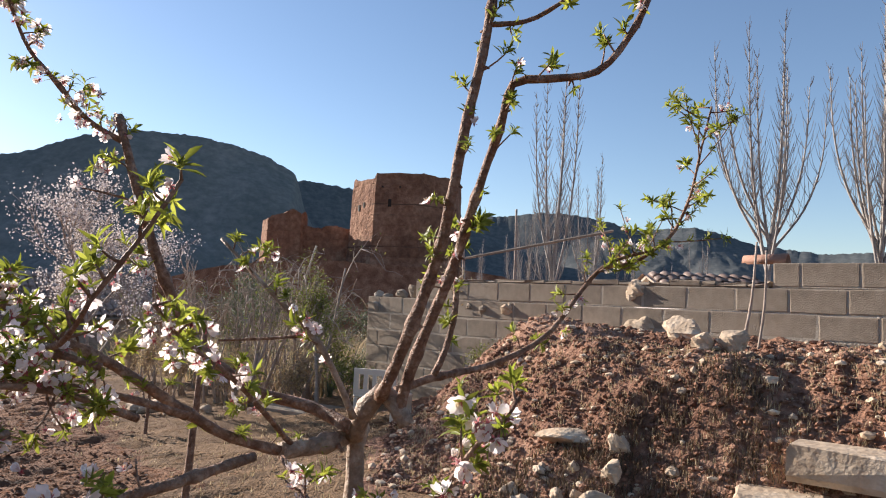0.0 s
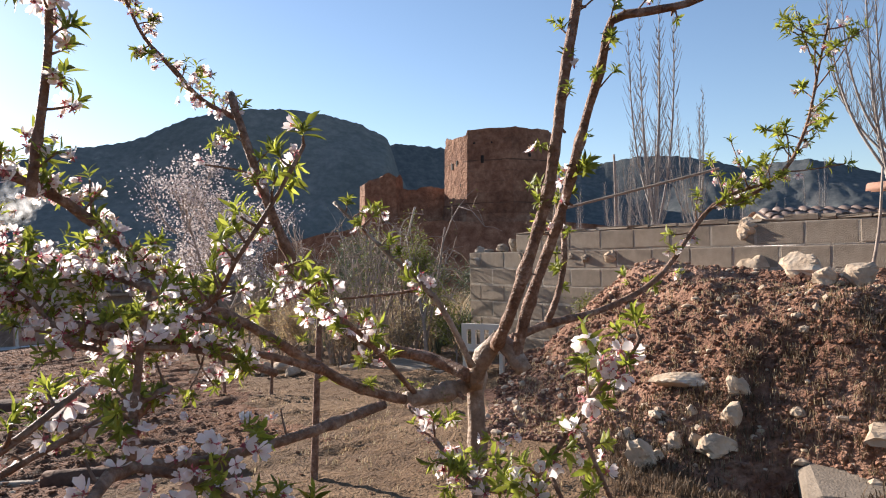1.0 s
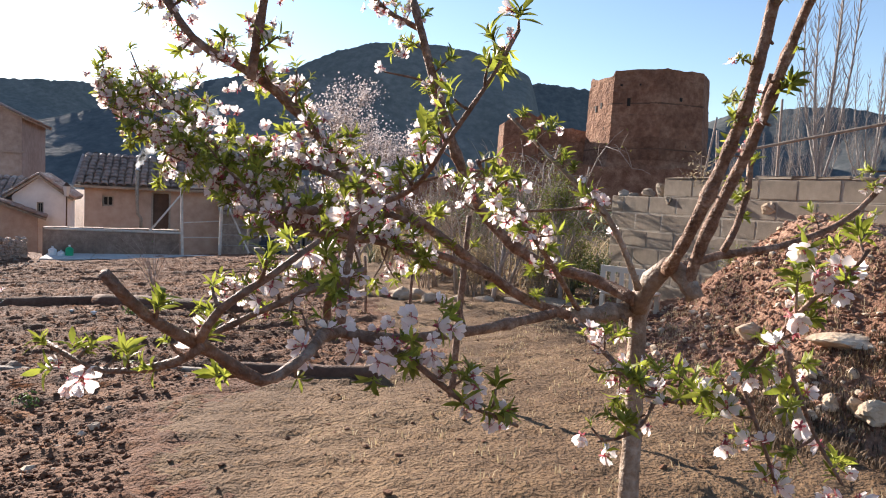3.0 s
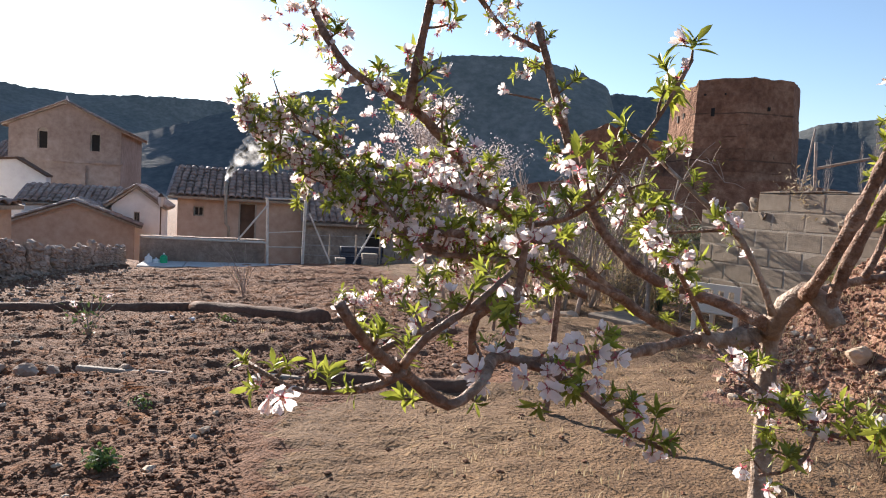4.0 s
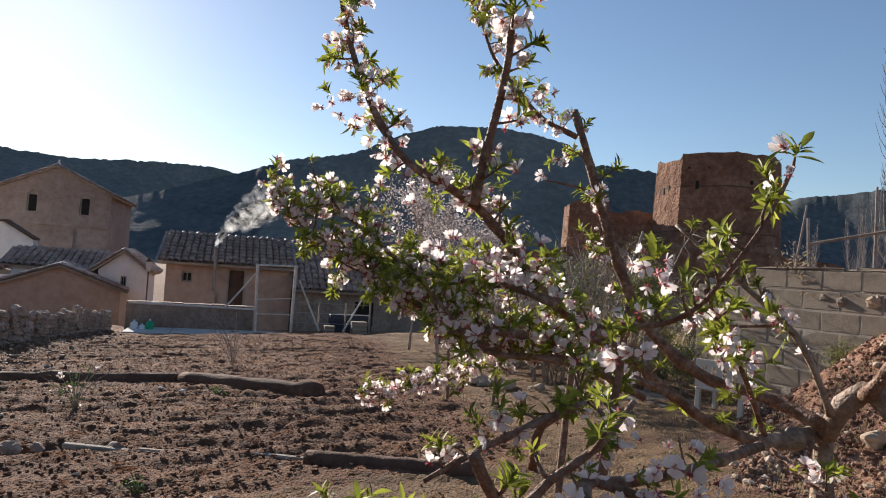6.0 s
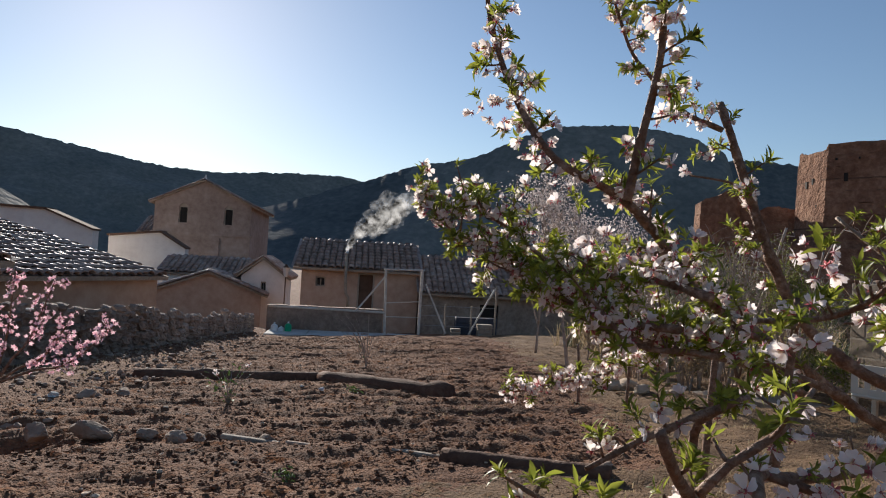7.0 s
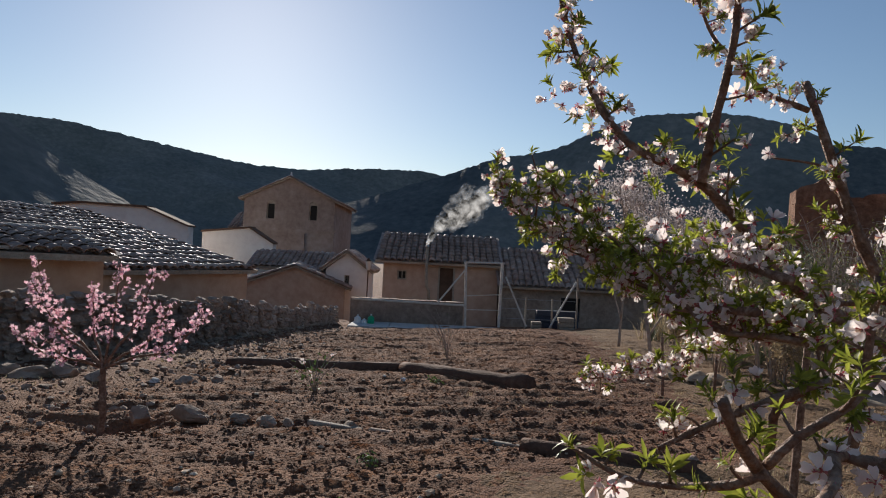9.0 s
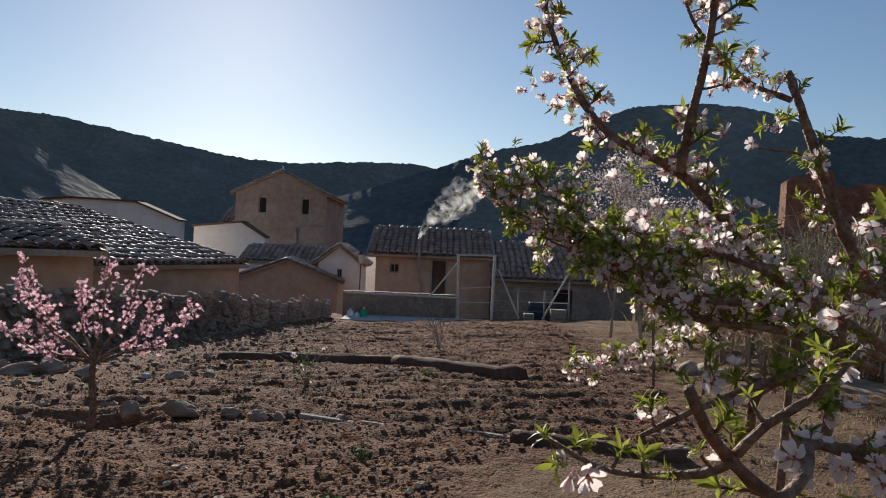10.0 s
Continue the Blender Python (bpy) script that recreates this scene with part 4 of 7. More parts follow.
def low_barn():
    h = vthing("barn", "low barn with a lower dark clay tile roof", "barn", 2.15, 25.2, 0)
    wall_box(h, 0.0, 0, -3.0, 6.6, 5.0, 0.02, M_RUBBLE, holes=((2.2, -1.2, 2.9, -0.35),))
    # a near-black sheet fills the doorway instead of its inner shade
    put("door", mesh_of("door", *slab(2.2, 0.14, -1.2, 2.9, 0.18, -0.35), M_DARK), h, label="painted dark of an opening")
    roof_plane(h, (-0.05, -0.3, 0.0), (6.8, 0, 0), (0, 3.0, 1.35), 0.23, 0.38, False, 8)
    roof_plane(h, (6.75, 5.3, 0.0), (-6.8, 0, 0), (0, -2.6, 1.35), 0.23, 0.4, False, 9)
    gable_end(h, 0, 6.6, 0, 5.0, 0.02, 1.2, M_OCHRE)
    return h


low_barn()


def far_house(label, r, d, w, dep, z0, ze, zr, axis, wall_mat, seed, turn=0.0, windows=(), tile=0.3, category="house", name="house"):
    h = vthing(name, label, category, r, d, 0, turn)
    wall_box(h, 0, 0, z0, w, dep, ze, wall_mat, holes=tuple(windows))
    for a, b, c, e in windows:
        window_in(h, a, b, c, e, 0.1)
    if axis == "x":
        rise = zr - ze
        roof_plane(h, (-0.2, -0.25, ze - 0.03), (w + 0.4, 0, 0), (0, dep / 2 + 0.25, rise + 0.08), tile, 0.45, False, seed)
        roof_plane(h, (w + 0.2, dep + 0.25, ze - 0.03), (-w - 0.4, 0, 0), (0, -dep / 2 - 0.2, rise + 0.06), tile, 0.45, False, seed + 1)
        gable_end(h, 0, w, 0, dep, ze, zr - 0.05, wall_mat, "x")
    else:
        rise = zr - ze
        roof_plane(h, (w + 0.25, -0.2, ze - 0.03), (0, dep + 0.4, 0), (-w / 2 - 0.25, 0, rise + 0.08), tile, 0.45, False, seed)
        roof_plane(h, (-0.25, dep + 0.2, ze - 0.03), (0, -dep - 0.4, 0), (w / 2 + 0.2, 0, rise + 0.06), tile, 0.45, False, seed + 1)
        gable_end(h, 0, w, 0, dep, ze, zr - 0.05, wall_mat, "y")
    return h


def slant_shed(label, a, b, back, z_eave, z_ridge, z0, mat, seed, tile=0.24, wild=3.2):
    """A shed under one sloping roof: the eave runs from a to b, the roof rises towards 'back' (all in village metres)."""
    h = vthing("shed", label, "shed", 0, 0, 0)
    a, b, back = Vector(a), Vector(b), Vector(back)
    c, d = b + back, a + back
    V = [(a.x, a.y, z0), (b.x, b.y, z0), (c.x, c.y, z0), (d.x, d.y, z0), (a.x, a.y, z_eave - 0.1), (b.x, b.y, z_eave - 0.1), (c.x, c.y, z_ridge - 0.1), (d.x, d.y, z_ridge - 0.1)]
    put("wall", mesh_of("wall", V, [(3, 2, 1, 0), (4, 5, 6, 7), (0, 1, 5, 4), (1, 2, 6, 5), (2, 3, 7, 6), (3, 0, 4, 7)], mat), h)
    over = back.normalized() * 0.25
    drop = (z_ridge - z_eave) / back.length * 0.25
    roof_plane(h, (a.x - over.x, a.y - over.y, z_eave - drop), ((b - a).x, (b - a).y, 0), (back.x + over.x, back.y + over.y, z_ridge - z_eave + drop), tile, 0.34, False, seed, wild=wild)
    return h


slant_shed("old shed with weathered mossy clay tile roof", (-6.13, 12.0), (-4.45, 16.0), (-4.9, 1.94), 0.49, 1.65, -1.9, M_OCHRE, 20, 0.2, 1.7)
lean = slant_shed("small lean-to with pale-edged tile roof", (-5.95, 8.45), (-4.78, 9.9), (-1.15, 1.5), 0.80, 1.07, -1.6, M_OCHRE, 24, 0.19, 1.0)
for p, q, r in (((-5.78, 8.22, 0.80), (-4.60, 9.68, 0.80), 0.028), ((-7.12, 9.97, 1.11), (-5.92, 11.42, 1.11), 0.035)):
    put("edge_board", mesh_of("edge_board", *tube([p, tuple((i + j) / 2 for i, j in zip(p, q)), q], r, r, 6, 0.05, random.Random(3)), M_PALEWOOD), lean, label="bleached pale roof edge")
far_house("low ochre shed with sagging tile roof", -9.0, 31.5, 4.6, 4.0, -3.5, -0.75, 0.15, "y", M_OCHRE, 28, 8.0)
far_house("small white gabled house with narrow windows", -5.6, 33.5, 2.0, 3.0, -3.5, 0.05, 0.9, "y", M_WHITE, 32, windows=((0.9, -0.8, 1.15, -0.2),))
def white_end_house(label, r, d, outline, deep, mat, roof_edge=0.1):
    """A house whose end wall, with the given outline (x, z), faces the plot; the roof lies along its top edges."""
    h = vthing("house", label, "house", r, d, 0)
    n = len(outline)
    V = [(x, 0, z) for x, z in outline] + [(x, deep, z) for x, z in outline]
    Fs = [tuple(range(n)), tuple(range(2 * n - 1, n - 1, -1))] + [(i, n + i, n + (i + 1) % n, (i + 1) % n) for i in range(n)]
    put("wall", mesh_of("wall", V, Fs, mat), h)
    for (xa, za), (xb, zb) in zip(outline[2:-1], outline[3:]):
        pa, pb = (xb - 0.05, zb), (xa + 0.05, za)
        V = [(pa[0], -0.2, pa[1] + 0.004), (pb[0], -0.2, pb[1] + 0.004), (pb[0], deep + 0.2, pb[1] + 0.004), (pa[0], deep + 0.2, pa[1] + 0.004)]
        V += [(x, y, z + roof_edge) for x, y, z in V]
        put("roof", mesh_of("roof", V, [(3, 2, 1, 0), (4, 5, 6, 7), (0, 1, 5, 4), (1, 2, 6, 5), (2, 3, 7, 6), (3, 0, 4, 7)], M_TOWER_DARK), h, label="thin dark tile roof edge")
    return h


white_end_house("long white rendered house with low dark roof edge", -21.4, 38, ((0.0, -3.0), (7.4, -3.0), (7.4, 1.85), (5.05, 2.80), (1.5, 2.88), (0.0, 2.73)), 0.8, M_WHITE)
white_end_house("plain white house end behind the sheds", -14.6, 42, ((0.0, -3.0), (4.3, -3.0), (4.3, 1.15), (2.9, 2.05), (0.0, 1.7)), 0.8, M_WHITE)
far_house("white house with dark tile roof", -10.1, 37.0, 3.9, 4.0, -4.0, -0.02, 0.72, "x", M_WHITE, 44, windows=((2.2, -1.0, 2.6, -0.4),))
far_house("distant pinkish house with tile roof", -19.0, 62, 7.5, 6.0, -3.0, 2.6, 4.0, "x", M_OCHRE, 48)
far_house("white house with red tile roof beyond the wall", 15.6, 8.9, 2.4, 4.0, -1.0, 1.45, 1.95, "x", M_WHITE, 52, -41.0)


def church():
    c = vthing("church", "tall pinkish stone church with pointed gable front", "church", -14.2, 49, 0, 0)
    holes = ((1.6, 3.0, 2.2, 4.3), (4.6, 3.0, 5.2, 4.3))
    wall_box(c, 0, 0, -3.0, 6.4, 9.0, 4.4, M_CHURCH, holes=holes)
    for a, b, e, f in holes:
        w = put("window", mesh_of("window", *pierced(a, b, e, f, 0.12, 0.2, ((a + 0.07, b - 0.1, e - 0.07, f - 0.25),)), M_WOOD), c, label="tall arched window surround")
        put("pane", mesh_of("pane", *slab(a + 0.02, 0.21, b, e - 0.02, 0.23, f), M_DARK), w)
        # the round arch over each window
        xm, rad = (a + e) / 2, (e - a) / 2
        for s in (-1, 1):
            V = [(xm + s * rad, y, f) for y in (-0.004, 0.115)]
            for k in range(7):
                q = math.pi / 2 * k / 6
                V += [(xm + s * rad * math.cos(q), y, f - rad + rad * math.sin(q)) for y in (-0.004, 0.115)]
            Fs = []
            for k in range(6):
                i = 2 + 2 * k
                Fs += [(0, i, i + 2), (1, i + 3, i + 1), (i, i + 1, i + 3, i + 2)]
            put("arch", mesh_of("arch", V, Fs, M_CHURCH), c)
    gable_end(c, 0, 6.4, 0, 9.0, 4.4, 5.9, M_CHURCH, "y")
    roof_plane(c, (6.7, -0.25, 4.3), (0, 9.5, 0), (-3.5, 0, 1.68), 0.35, 0.5, False, 61)
    roof_plane(c, (-0.3, 9.25, 4.3), (0, -9.5, 0), (3.5, 0, 1.68), 0.35, 0.5, False, 62)
    put("cornice", mesh_of("cornice", *slab(-0.15, -0.12, 2.2, 6.55, 0.0, 2.34), M_CHURCH), c, label="pale string course")
    for x in (0.9, 3.9):
        put("buttress", mesh_of("buttress", *slab(x, -0.25, -3, x + 0.5, 0.0, 2.0), M_CHURCH), c)
    put("ridge_ornament", mesh_of("ridge_ornament", *tube([(3.2, 0.1, 5.85), (3.2, 0.1, 6.1), (3.2, 0.1, 6.35)], 0.12, 0.04, 8), M_WHITE), c)
    return c


church()

# ---- garden end: low wall, slab path, gate, fence ----
low = vthing("garden_wall", "low rendered garden wall with pale rough coping", "wall", -2.75, 21.3, -1.9, kind="structure")
put("masonry", mesh_of("masonry", *slab(0, 0, 0, 3.45, 0.28, 1.42), M_RUBBLE), low)
rngw = random.Random(31)
x = 0.0
while x < 3.4:
    w = rngw.uniform(0.25, 0.5)
    v, f = slab(x, -0.03, 1.424, min(3.45, x + w) - 0.01, 0.30, 1.452 + rngw.uniform(0, 0.02), 0.008)
    put("coping_stone", mesh_of("coping_stone", v, f, M_FIELDSTONE), low)
    x += w
path_ob = vthing("pavement", "narrow pale concrete path at the end of the plot", "path", -2.6, 19.7, -1.235, kind="structure")
for i in range(6):
    v, f = slab(1.15 * i, 0, 0, 1.15 * i + 1.135, 1.45, 0.10, 0.008)
    put("paving", mesh_of("paving", v, f, M_SLAB), path_ob)


def bar(p, q, r=0.02, sides=6, name="bar", parent=None, mat=M_METAL, label=""):
    return put(name, mesh_of(name, *tube([p, tuple((a + b) / 2 for a, b in zip(p, q)), q], r, r, sides, 0), mat), parent, label=label)


gate = vthing("gate_frame", "weathered wooden garden gate frame with diagonal braces", "gate", 0, 21.2, -1.14)
for nm, p, q, r in (("post", (0.78, 0, -0.1), (0.72, 0, 1.95), 0.05), ("post", (1.80, 0, -0.1), (1.83, 0, 1.98), 0.055), ("lintel", (0.66, 0, 1.93), (1.9, 0, 1.96), 0.035),
                    ("brace", (-0.12, -0.02, 0.62), (0.74, -0.02, 1.75), 0.03), ("rail", (0.8, 0, 0.92), (1.8, 0, 1.0), 0.02), ("rail", (0.8, 0, 0.5), (1.8, 0, 0.52), 0.02)):
    bar(p, q, r * 0.85, 6, nm, gate, M_PALEWOOD)
fence = vthing("fence", "wire fence with grey posts and slanting props", "fence", 0, 21.2, -1.14)
for x in (2.6, 3.4, 4.15):
    bar((x, 0, -0.1), (x, 0, 1.6 if x > 4 else 0.95), 0.03, 6, "post", fence, M_WOOD)
bar((1.95, -0.02, 1.55), (2.6, -0.3, 0.1), 0.028, 6, "prop", fence, M_PALEWOOD)
bar((4.1, -0.02, 1.5), (3.3, -0.3, 0.1), 0.028, 6, "prop", fence, M_PALEWOOD)
for z in (0.3, 0.6, 0.9):
    bar((1.83, 0, z), (4.15, 0, z), 0.006, 4, "wire", fence)
bar((-2.7, 0.1, 0.66), (0.76, 0.0, 0.62), 0.035, 6, "rail", fence, M_PALEWOOD)
for x0, y0, w, dd, hh, mt, lab in ((3.55, -0.5, 0.45, 0.35, 0.42, M_WOOD, "small wooden crate by the fence"), (2.75, -0.4, 0.3, 0.25, 0.26, M_WOOD, "small grey wooden box by the fence"), (3.0, 0.4, 1.3, 0.4, 0.55, M_NET, "dark covered stack behind the fence")):
    cr = vthing("crate", lab, "crate", x0, 21.2 + y0, -1.135)
    for k in range(3):
        v, f = slab(0, 0, hh * k / 3 + 0.01, w, dd, hh * (k + 1) / 3, 0.012)
        put("board", mesh_of("board", v, f, mt), cr)


def jug(r, d, mat, label, h=0.30):
    j = vthing("water_jug", label, "jug", r, d, -1.20, group="jugs by the wall")
    put("jug_body", mesh_of("jug_body", *tube([(0, 0, 0), (0, 0, 0.02), (0, 0, h * 0.55), (0, 0, h * 0.7)], 0.10, 0.098, 12, 0.0), mat, True), j)
    put("neck", mesh_of("neck", *tube([(0, 0, h * 0.68), (0, 0, h * 0.8), (0, 0, h * 0.86)], 0.095, 0.032, 12, 0.0), mat, True), j)
    put("cap", mesh_of("cap", *tube([(0, 0, h * 0.86), (0, 0, h * 0.93), (0, 0, h)], 0.026, 0.026, 10, 0.0), M_JUG_W, True), j)


jug(-2.42, 20.6, M_JUG_W, "white plastic water jug on the ground")
jug(-2.22, 20.6, M_JUG_W, "small white plastic jug on the ground", 0.2)
jug(-2.02, 20.55, M_JUG_G, "green plastic water jug on the ground", 0.34)

lamp = vthing("street_lamp", "wall lantern on a dark bracket", "lamp", -3.3, 31.0, -0.6)
bar((0.0, 0.0, -2.2), (0.0, 0.0, 0.75), 0.03, 6, "pole", lamp, M_TOWER_DARK)
put("lantern", mesh_of("lantern", *tube([(0.0, 0, 0.75), (0, 0, 0.9), (0, 0, 1.15)], 0.08, 0.15, 6, 0.0), M_WHITE), lamp, label="pale glass lantern")
put("cap", mesh_of("cap", *tube([(0, 0, 1.15), (0, 0, 1.2), (0, 0, 1.3)], 0.18, 0.03, 6, 0.0), M_TOWER_DARK), lamp)


# ---- dry stone wall along the plot ----
def stone_wall():
    rng = random.Random(44)
    pts = [(-5.6, 3.4), (-4.55, 7.0), (-3.95, 9.7), (-3.6, 12.2), (-3.1, 20.9)]
    w = new("wall_west")
    tagged(w, "rough dry stone wall with shadowed face along the plot", "wall", kind="structure")
    V, Fs = [], []
    P = smooth_path([(a, b, 0) for a, b in pts], 0.3)
    tops = []
    for i, p in enumerate(P):
        g = float(lie([vplace(p[0], p[1]).x], [vplace(p[0], p[1]).y])[0][0])
        h = float(np.interp(p[1], (3, 8, 10.5, 13, 16, 21), (0.80, 0.74, 0.66, 0.57, 0.44, 0.42)))
        tops.append((g, h))
        for dx, z in ((0.0, g - 0.25), (-0.03, g + h - 0.06), (-0.45, g + h - 0.06), (-0.5, g - 1.6)):
            q = vplace(p[0] + dx, p[1], z)
            V.append((q.x, q.y, q.z + rng.uniform(-0.03, 0.03)))
    n = len(P)
    for i in range(n - 1):
        for k in range(3):
            Fs.append((4 * i + k, 4 * i + k + 1, 4 * i + 5 + k, 4 * i + 4 + k))
    Fs += [(0, 1, 2, 3), (4 * n - 1, 4 * n - 2, 4 * n - 3, 4 * n - 4)]
    put("core", mesh_of("core", V, Fs, M_RUBBLE), w, label="earth and rubble core")
    shapes = [mesh_of("stone", *stone_shape(rng, 0.55, 0.55, 0.55, 7, 5, 0.3), M_RUBBLE) for _ in range(8)]
    count, rest = 0, []
    d = 20.85
    raw = [stone_shape(rng, 0.55, 0.55, 0.55, 7, 5, 0.34) for _ in range(4)]
    while d > 5.4:
        i = int(np.argmin(np.abs(P[:, 1] - d)))
        g, h = tops[i]
        s = 0.15 + 0.07 * rng.random() + 0.003 * d
        z = g - 0.08
        row = 0
        while z < g + h - 0.03:
            sh = s * rng.uniform(0.5, 0.95)
            q = vpose(float(np.interp(d, P[:, 1], P[:, 0])) + rng.uniform(-0.03, 0.03), d + (s / 2 if row % 2 else 0) + rng.uniform(-0.04, 0.04), z, rng.uniform(-25, 25)) @ Matrix.Diagonal((rng.uniform(0.12, 0.2), s * rng.uniform(0.85, 1.25), sh * 0.95, 1))
            if d < 12.5 and count < 290:
                put("stone", rng.choice(shapes), w, q)
                count += 1
            else:
                v, f = rng.choice(raw)
                rest.append(([q @ Vector(p) for p in v], f))
            z += sh * 0.78
            row += 1
        d -= s * 0.92
    put("stones", mesh_of("stones", *merge(rest), M_RUBBLE), w, label="far stretch of the dry stone face")["kind"] = "stuff"
    # loose pale cap stones
    d = 5.4
    caps = []
    while d < 20.9:
        i = int(np.argmin(np.abs(P[:, 1] - d)))
        g, h = tops[i]
        s = rng.uniform(0.14, 0.34)
        v, f = stone_shape(rng, rng.uniform(0.1, 0.2), s / 2, rng.uniform(0.025, 0.05), 8, 5, 0.25)
        m = vpose(float(np.interp(d, P[:, 1], P[:, 0])) - 0.18, d, g + h - 0.09, rng.uniform(-15, 15))
        put("cap_stone", mesh_of("cap_stone", v, f, M_SLAB if rng.random() < 0.45 else M_RUBBLE), w, m, label="")
        d += s * 0.85
    return w


stone_wall()

# ---- smoke ----
def smoke():
    m = bpy.data.materials.new("wood smoke")
    m.use_nodes = True
    n, l = m.node_tree.nodes, m.node_tree.links
    out = n["Material Output"]
    tr, df, mx, noi, rg, co = n.new("ShaderNodeBsdfTransparent"), n.new("ShaderNodeBsdfTranslucent"), n.new("ShaderNodeMixShader"), n.new("ShaderNodeTexNoise"), n.new("ShaderNodeMapRange"), n.new("ShaderNodeNewGeometry")
    df.inputs["Color"].default_value = (0.8, 0.82, 0.85, 1)
    noi.inputs["Scale"].default_value, noi.inputs["Detail"].default_value = 3.2, 5
    rg.inputs["From Min"].default_value, rg.inputs["From Max"].default_value = 0.42, 0.8
    rg.inputs["To Min"].default_value, rg.inputs["To Max"].default_value = 0.0, 0.17
    l.new(co.outputs["Position"], noi.inputs["Vector"]), l.new(noi.outputs["Fac"], rg.inputs["Value"]), l.new(rg.outputs["Result"], mx.inputs["Fac"])
    l.new(tr.outputs[0], mx.inputs[1]), l.new(df.outputs[0], mx.inputs[2]), l.new(mx.outputs[0], out.inputs["Surface"])
    rng = random.Random(77)
    bits = []
    for i in range(80):
        t = i / 80
        r, d, z = -0.58 + 1.9 * t ** 1.3 + rng.uniform(-1, 1) * 0.42 * t, 25.5 + 0.5 * t + rng.uniform(-0.2, 0.2), 1.38 + 1.75 * t ** 0.9 + rng.uniform(-0.5, 0.5) * t
        s = 0.08 + 0.36 * t * rng.uniform(0.6, 1.1)
        v, f = stone_shape(rng, s, s, s, 12, 8, 0.35)
        q = vplace(r, d, z - 0.85 * s)
        bits.append(([(a + q.x, b + q.y, c + q.z) for a, b, c in v], f))
    ob = put("smoke_plume", mesh_of("smoke_plume", *merge(bits), m, True), label="thin pale wood smoke drifting from the flue", category="smoke", kind="stuff")
    ob.visible_shadow = False


smoke()


# ---- almond tree ----
def leaf_shape(length, width, curl, fold):
    """A narrow folded leaf along +x, tip curled down."""
    V, Fs = [], []
    for i, (u, w) in enumerate(((0.0, 0.06), (0.22, 0.7), (0.5, 1.0), (0.78, 0.6), (1.0, 0.02))):
        x, z = length * u * (1 - 0.12 * curl * u), -curl * length * 0.35 * u * u
        V += [(x, -width / 2 * w, z + fold * width * w), (x, 0, z), (x, width / 2 * w, z + fold * width * w)]
    for i in range(4):
        k = 3 * i
        Fs += [(k, k + 3, k + 4, k + 1), (k + 1, k + 4, k + 5, k + 2)]
    return V, Fs


def moved(shape, m):
    return [tuple(m @ Vector(v)) for v in shape[0]], shape[1]


def rosette(rng, count, size, spread=55):
    bits = []
    for i in range(count):
        a = i * 137.5 + rng.uniform(-20, 20)
        tilt = -spread * rng.uniform(0.35, 1.25) + 8
        L = size * rng.uniform(0.6, 1.15)
        bits.append(moved(leaf_shape(L, L * rng.uniform(0.2, 0.31), rng.uniform(-0.2, 1.2), rng.uniform(0.1, 0.35)), pose(0, 0, 0, 0, 0, a) @ pose(0, 0, 0.002 * i, rng.uniform(-25, 25), -max(5, 80 + tilt), 0)))
    return merge(bits)


def flower_mesh(rng, size, open_deg):
    """Five separate notched petals on a reddish calyx with pale stamens; the flower faces +z."""
    V, Fs, slots = [], [], []
    for k in range(5):
        a = 72 * k + rng.uniform(-12, 12)
        lift = open_deg + rng.uniform(-16, 16)
        L, W = size / 2 * rng.uniform(0.88, 1.1), size * 0.37 * rng.uniform(0.85, 1.1)
        m = pose(0, 0, 0, 0, 0, a) @ pose(0.0, 0, 0, rng.uniform(-18, 18), -lift, 0)
        b = len(V)
        for u, w, cup in ((0.10, 0.14, 0.0), (0.42, 0.70, 0.04), (0.76, 1.0, 0.10), (0.98, 0.66, 0.08)):
            for s in (-1, 0, 1):
                V.append(tuple(m @ Vector((L * (u - (0.09 if (u > 0.9 and s == 0) else 0)), s * W / 2 * w, L * (cup * abs(s) + 0.14 * u * u)))))
        for i in range(3):
            for s in (0, 1):
                q = b + 3 * i + s
                Fs.append((q, q + 3, q + 4, q + 1)), slots.append(0)
    for k in range(9):
        a, b, t = rng.uniform(0, 6.28), len(V), rng.uniform(0.1, 0.5)
        d = Vector((math.cos(a) * t, math.sin(a) * t, 1)).normalized() * size * rng.uniform(0.2, 0.32)
        w = size * 0.018
        V += [(-w * math.sin(a), w * math.cos(a), 0), (w * math.sin(a), -w * math.cos(a), 0), (d.x + w * math.sin(a) * 2, d.y - w * math.cos(a) * 2, d.z), (d.x - w * math.sin(a) * 2, d.y + w * math.cos(a) * 2, d.z)]
        Fs.append((b, b + 1, b + 2, b + 3)), slots.append(2 if k % 3 else 1)
    for k in range(5):
        a, b, r = radians(72 * k + 36), len(V), size * 0.16
        V += [(0, 0, -0.002), (math.cos(a - 0.3) * r, math.sin(a - 0.3) * r, -0.001), (math.cos(a) * r * 1.5, math.sin(a) * r * 1.5, -0.004), (math.cos(a + 0.3) * r, math.sin(a + 0.3) * r, -0.001)]
        Fs.append((b, b + 1, b + 2, b + 3)), slots.append(1)
    b = len(V)
    for i in range(6):
        a = radians(60 * i)
        V.append((math.cos(a) * size * 0.085, math.sin(a) * size * 0.085, 0.001))
    V.append((0, 0, -size * 0.2))
    for i in range(6):
        Fs.append((b + i, b + (i + 1) % 6, b + 6)), slots.append(1)
    Fs.append(tuple(range(b, b + 6))), slots.append(1)
    return V, Fs, slots


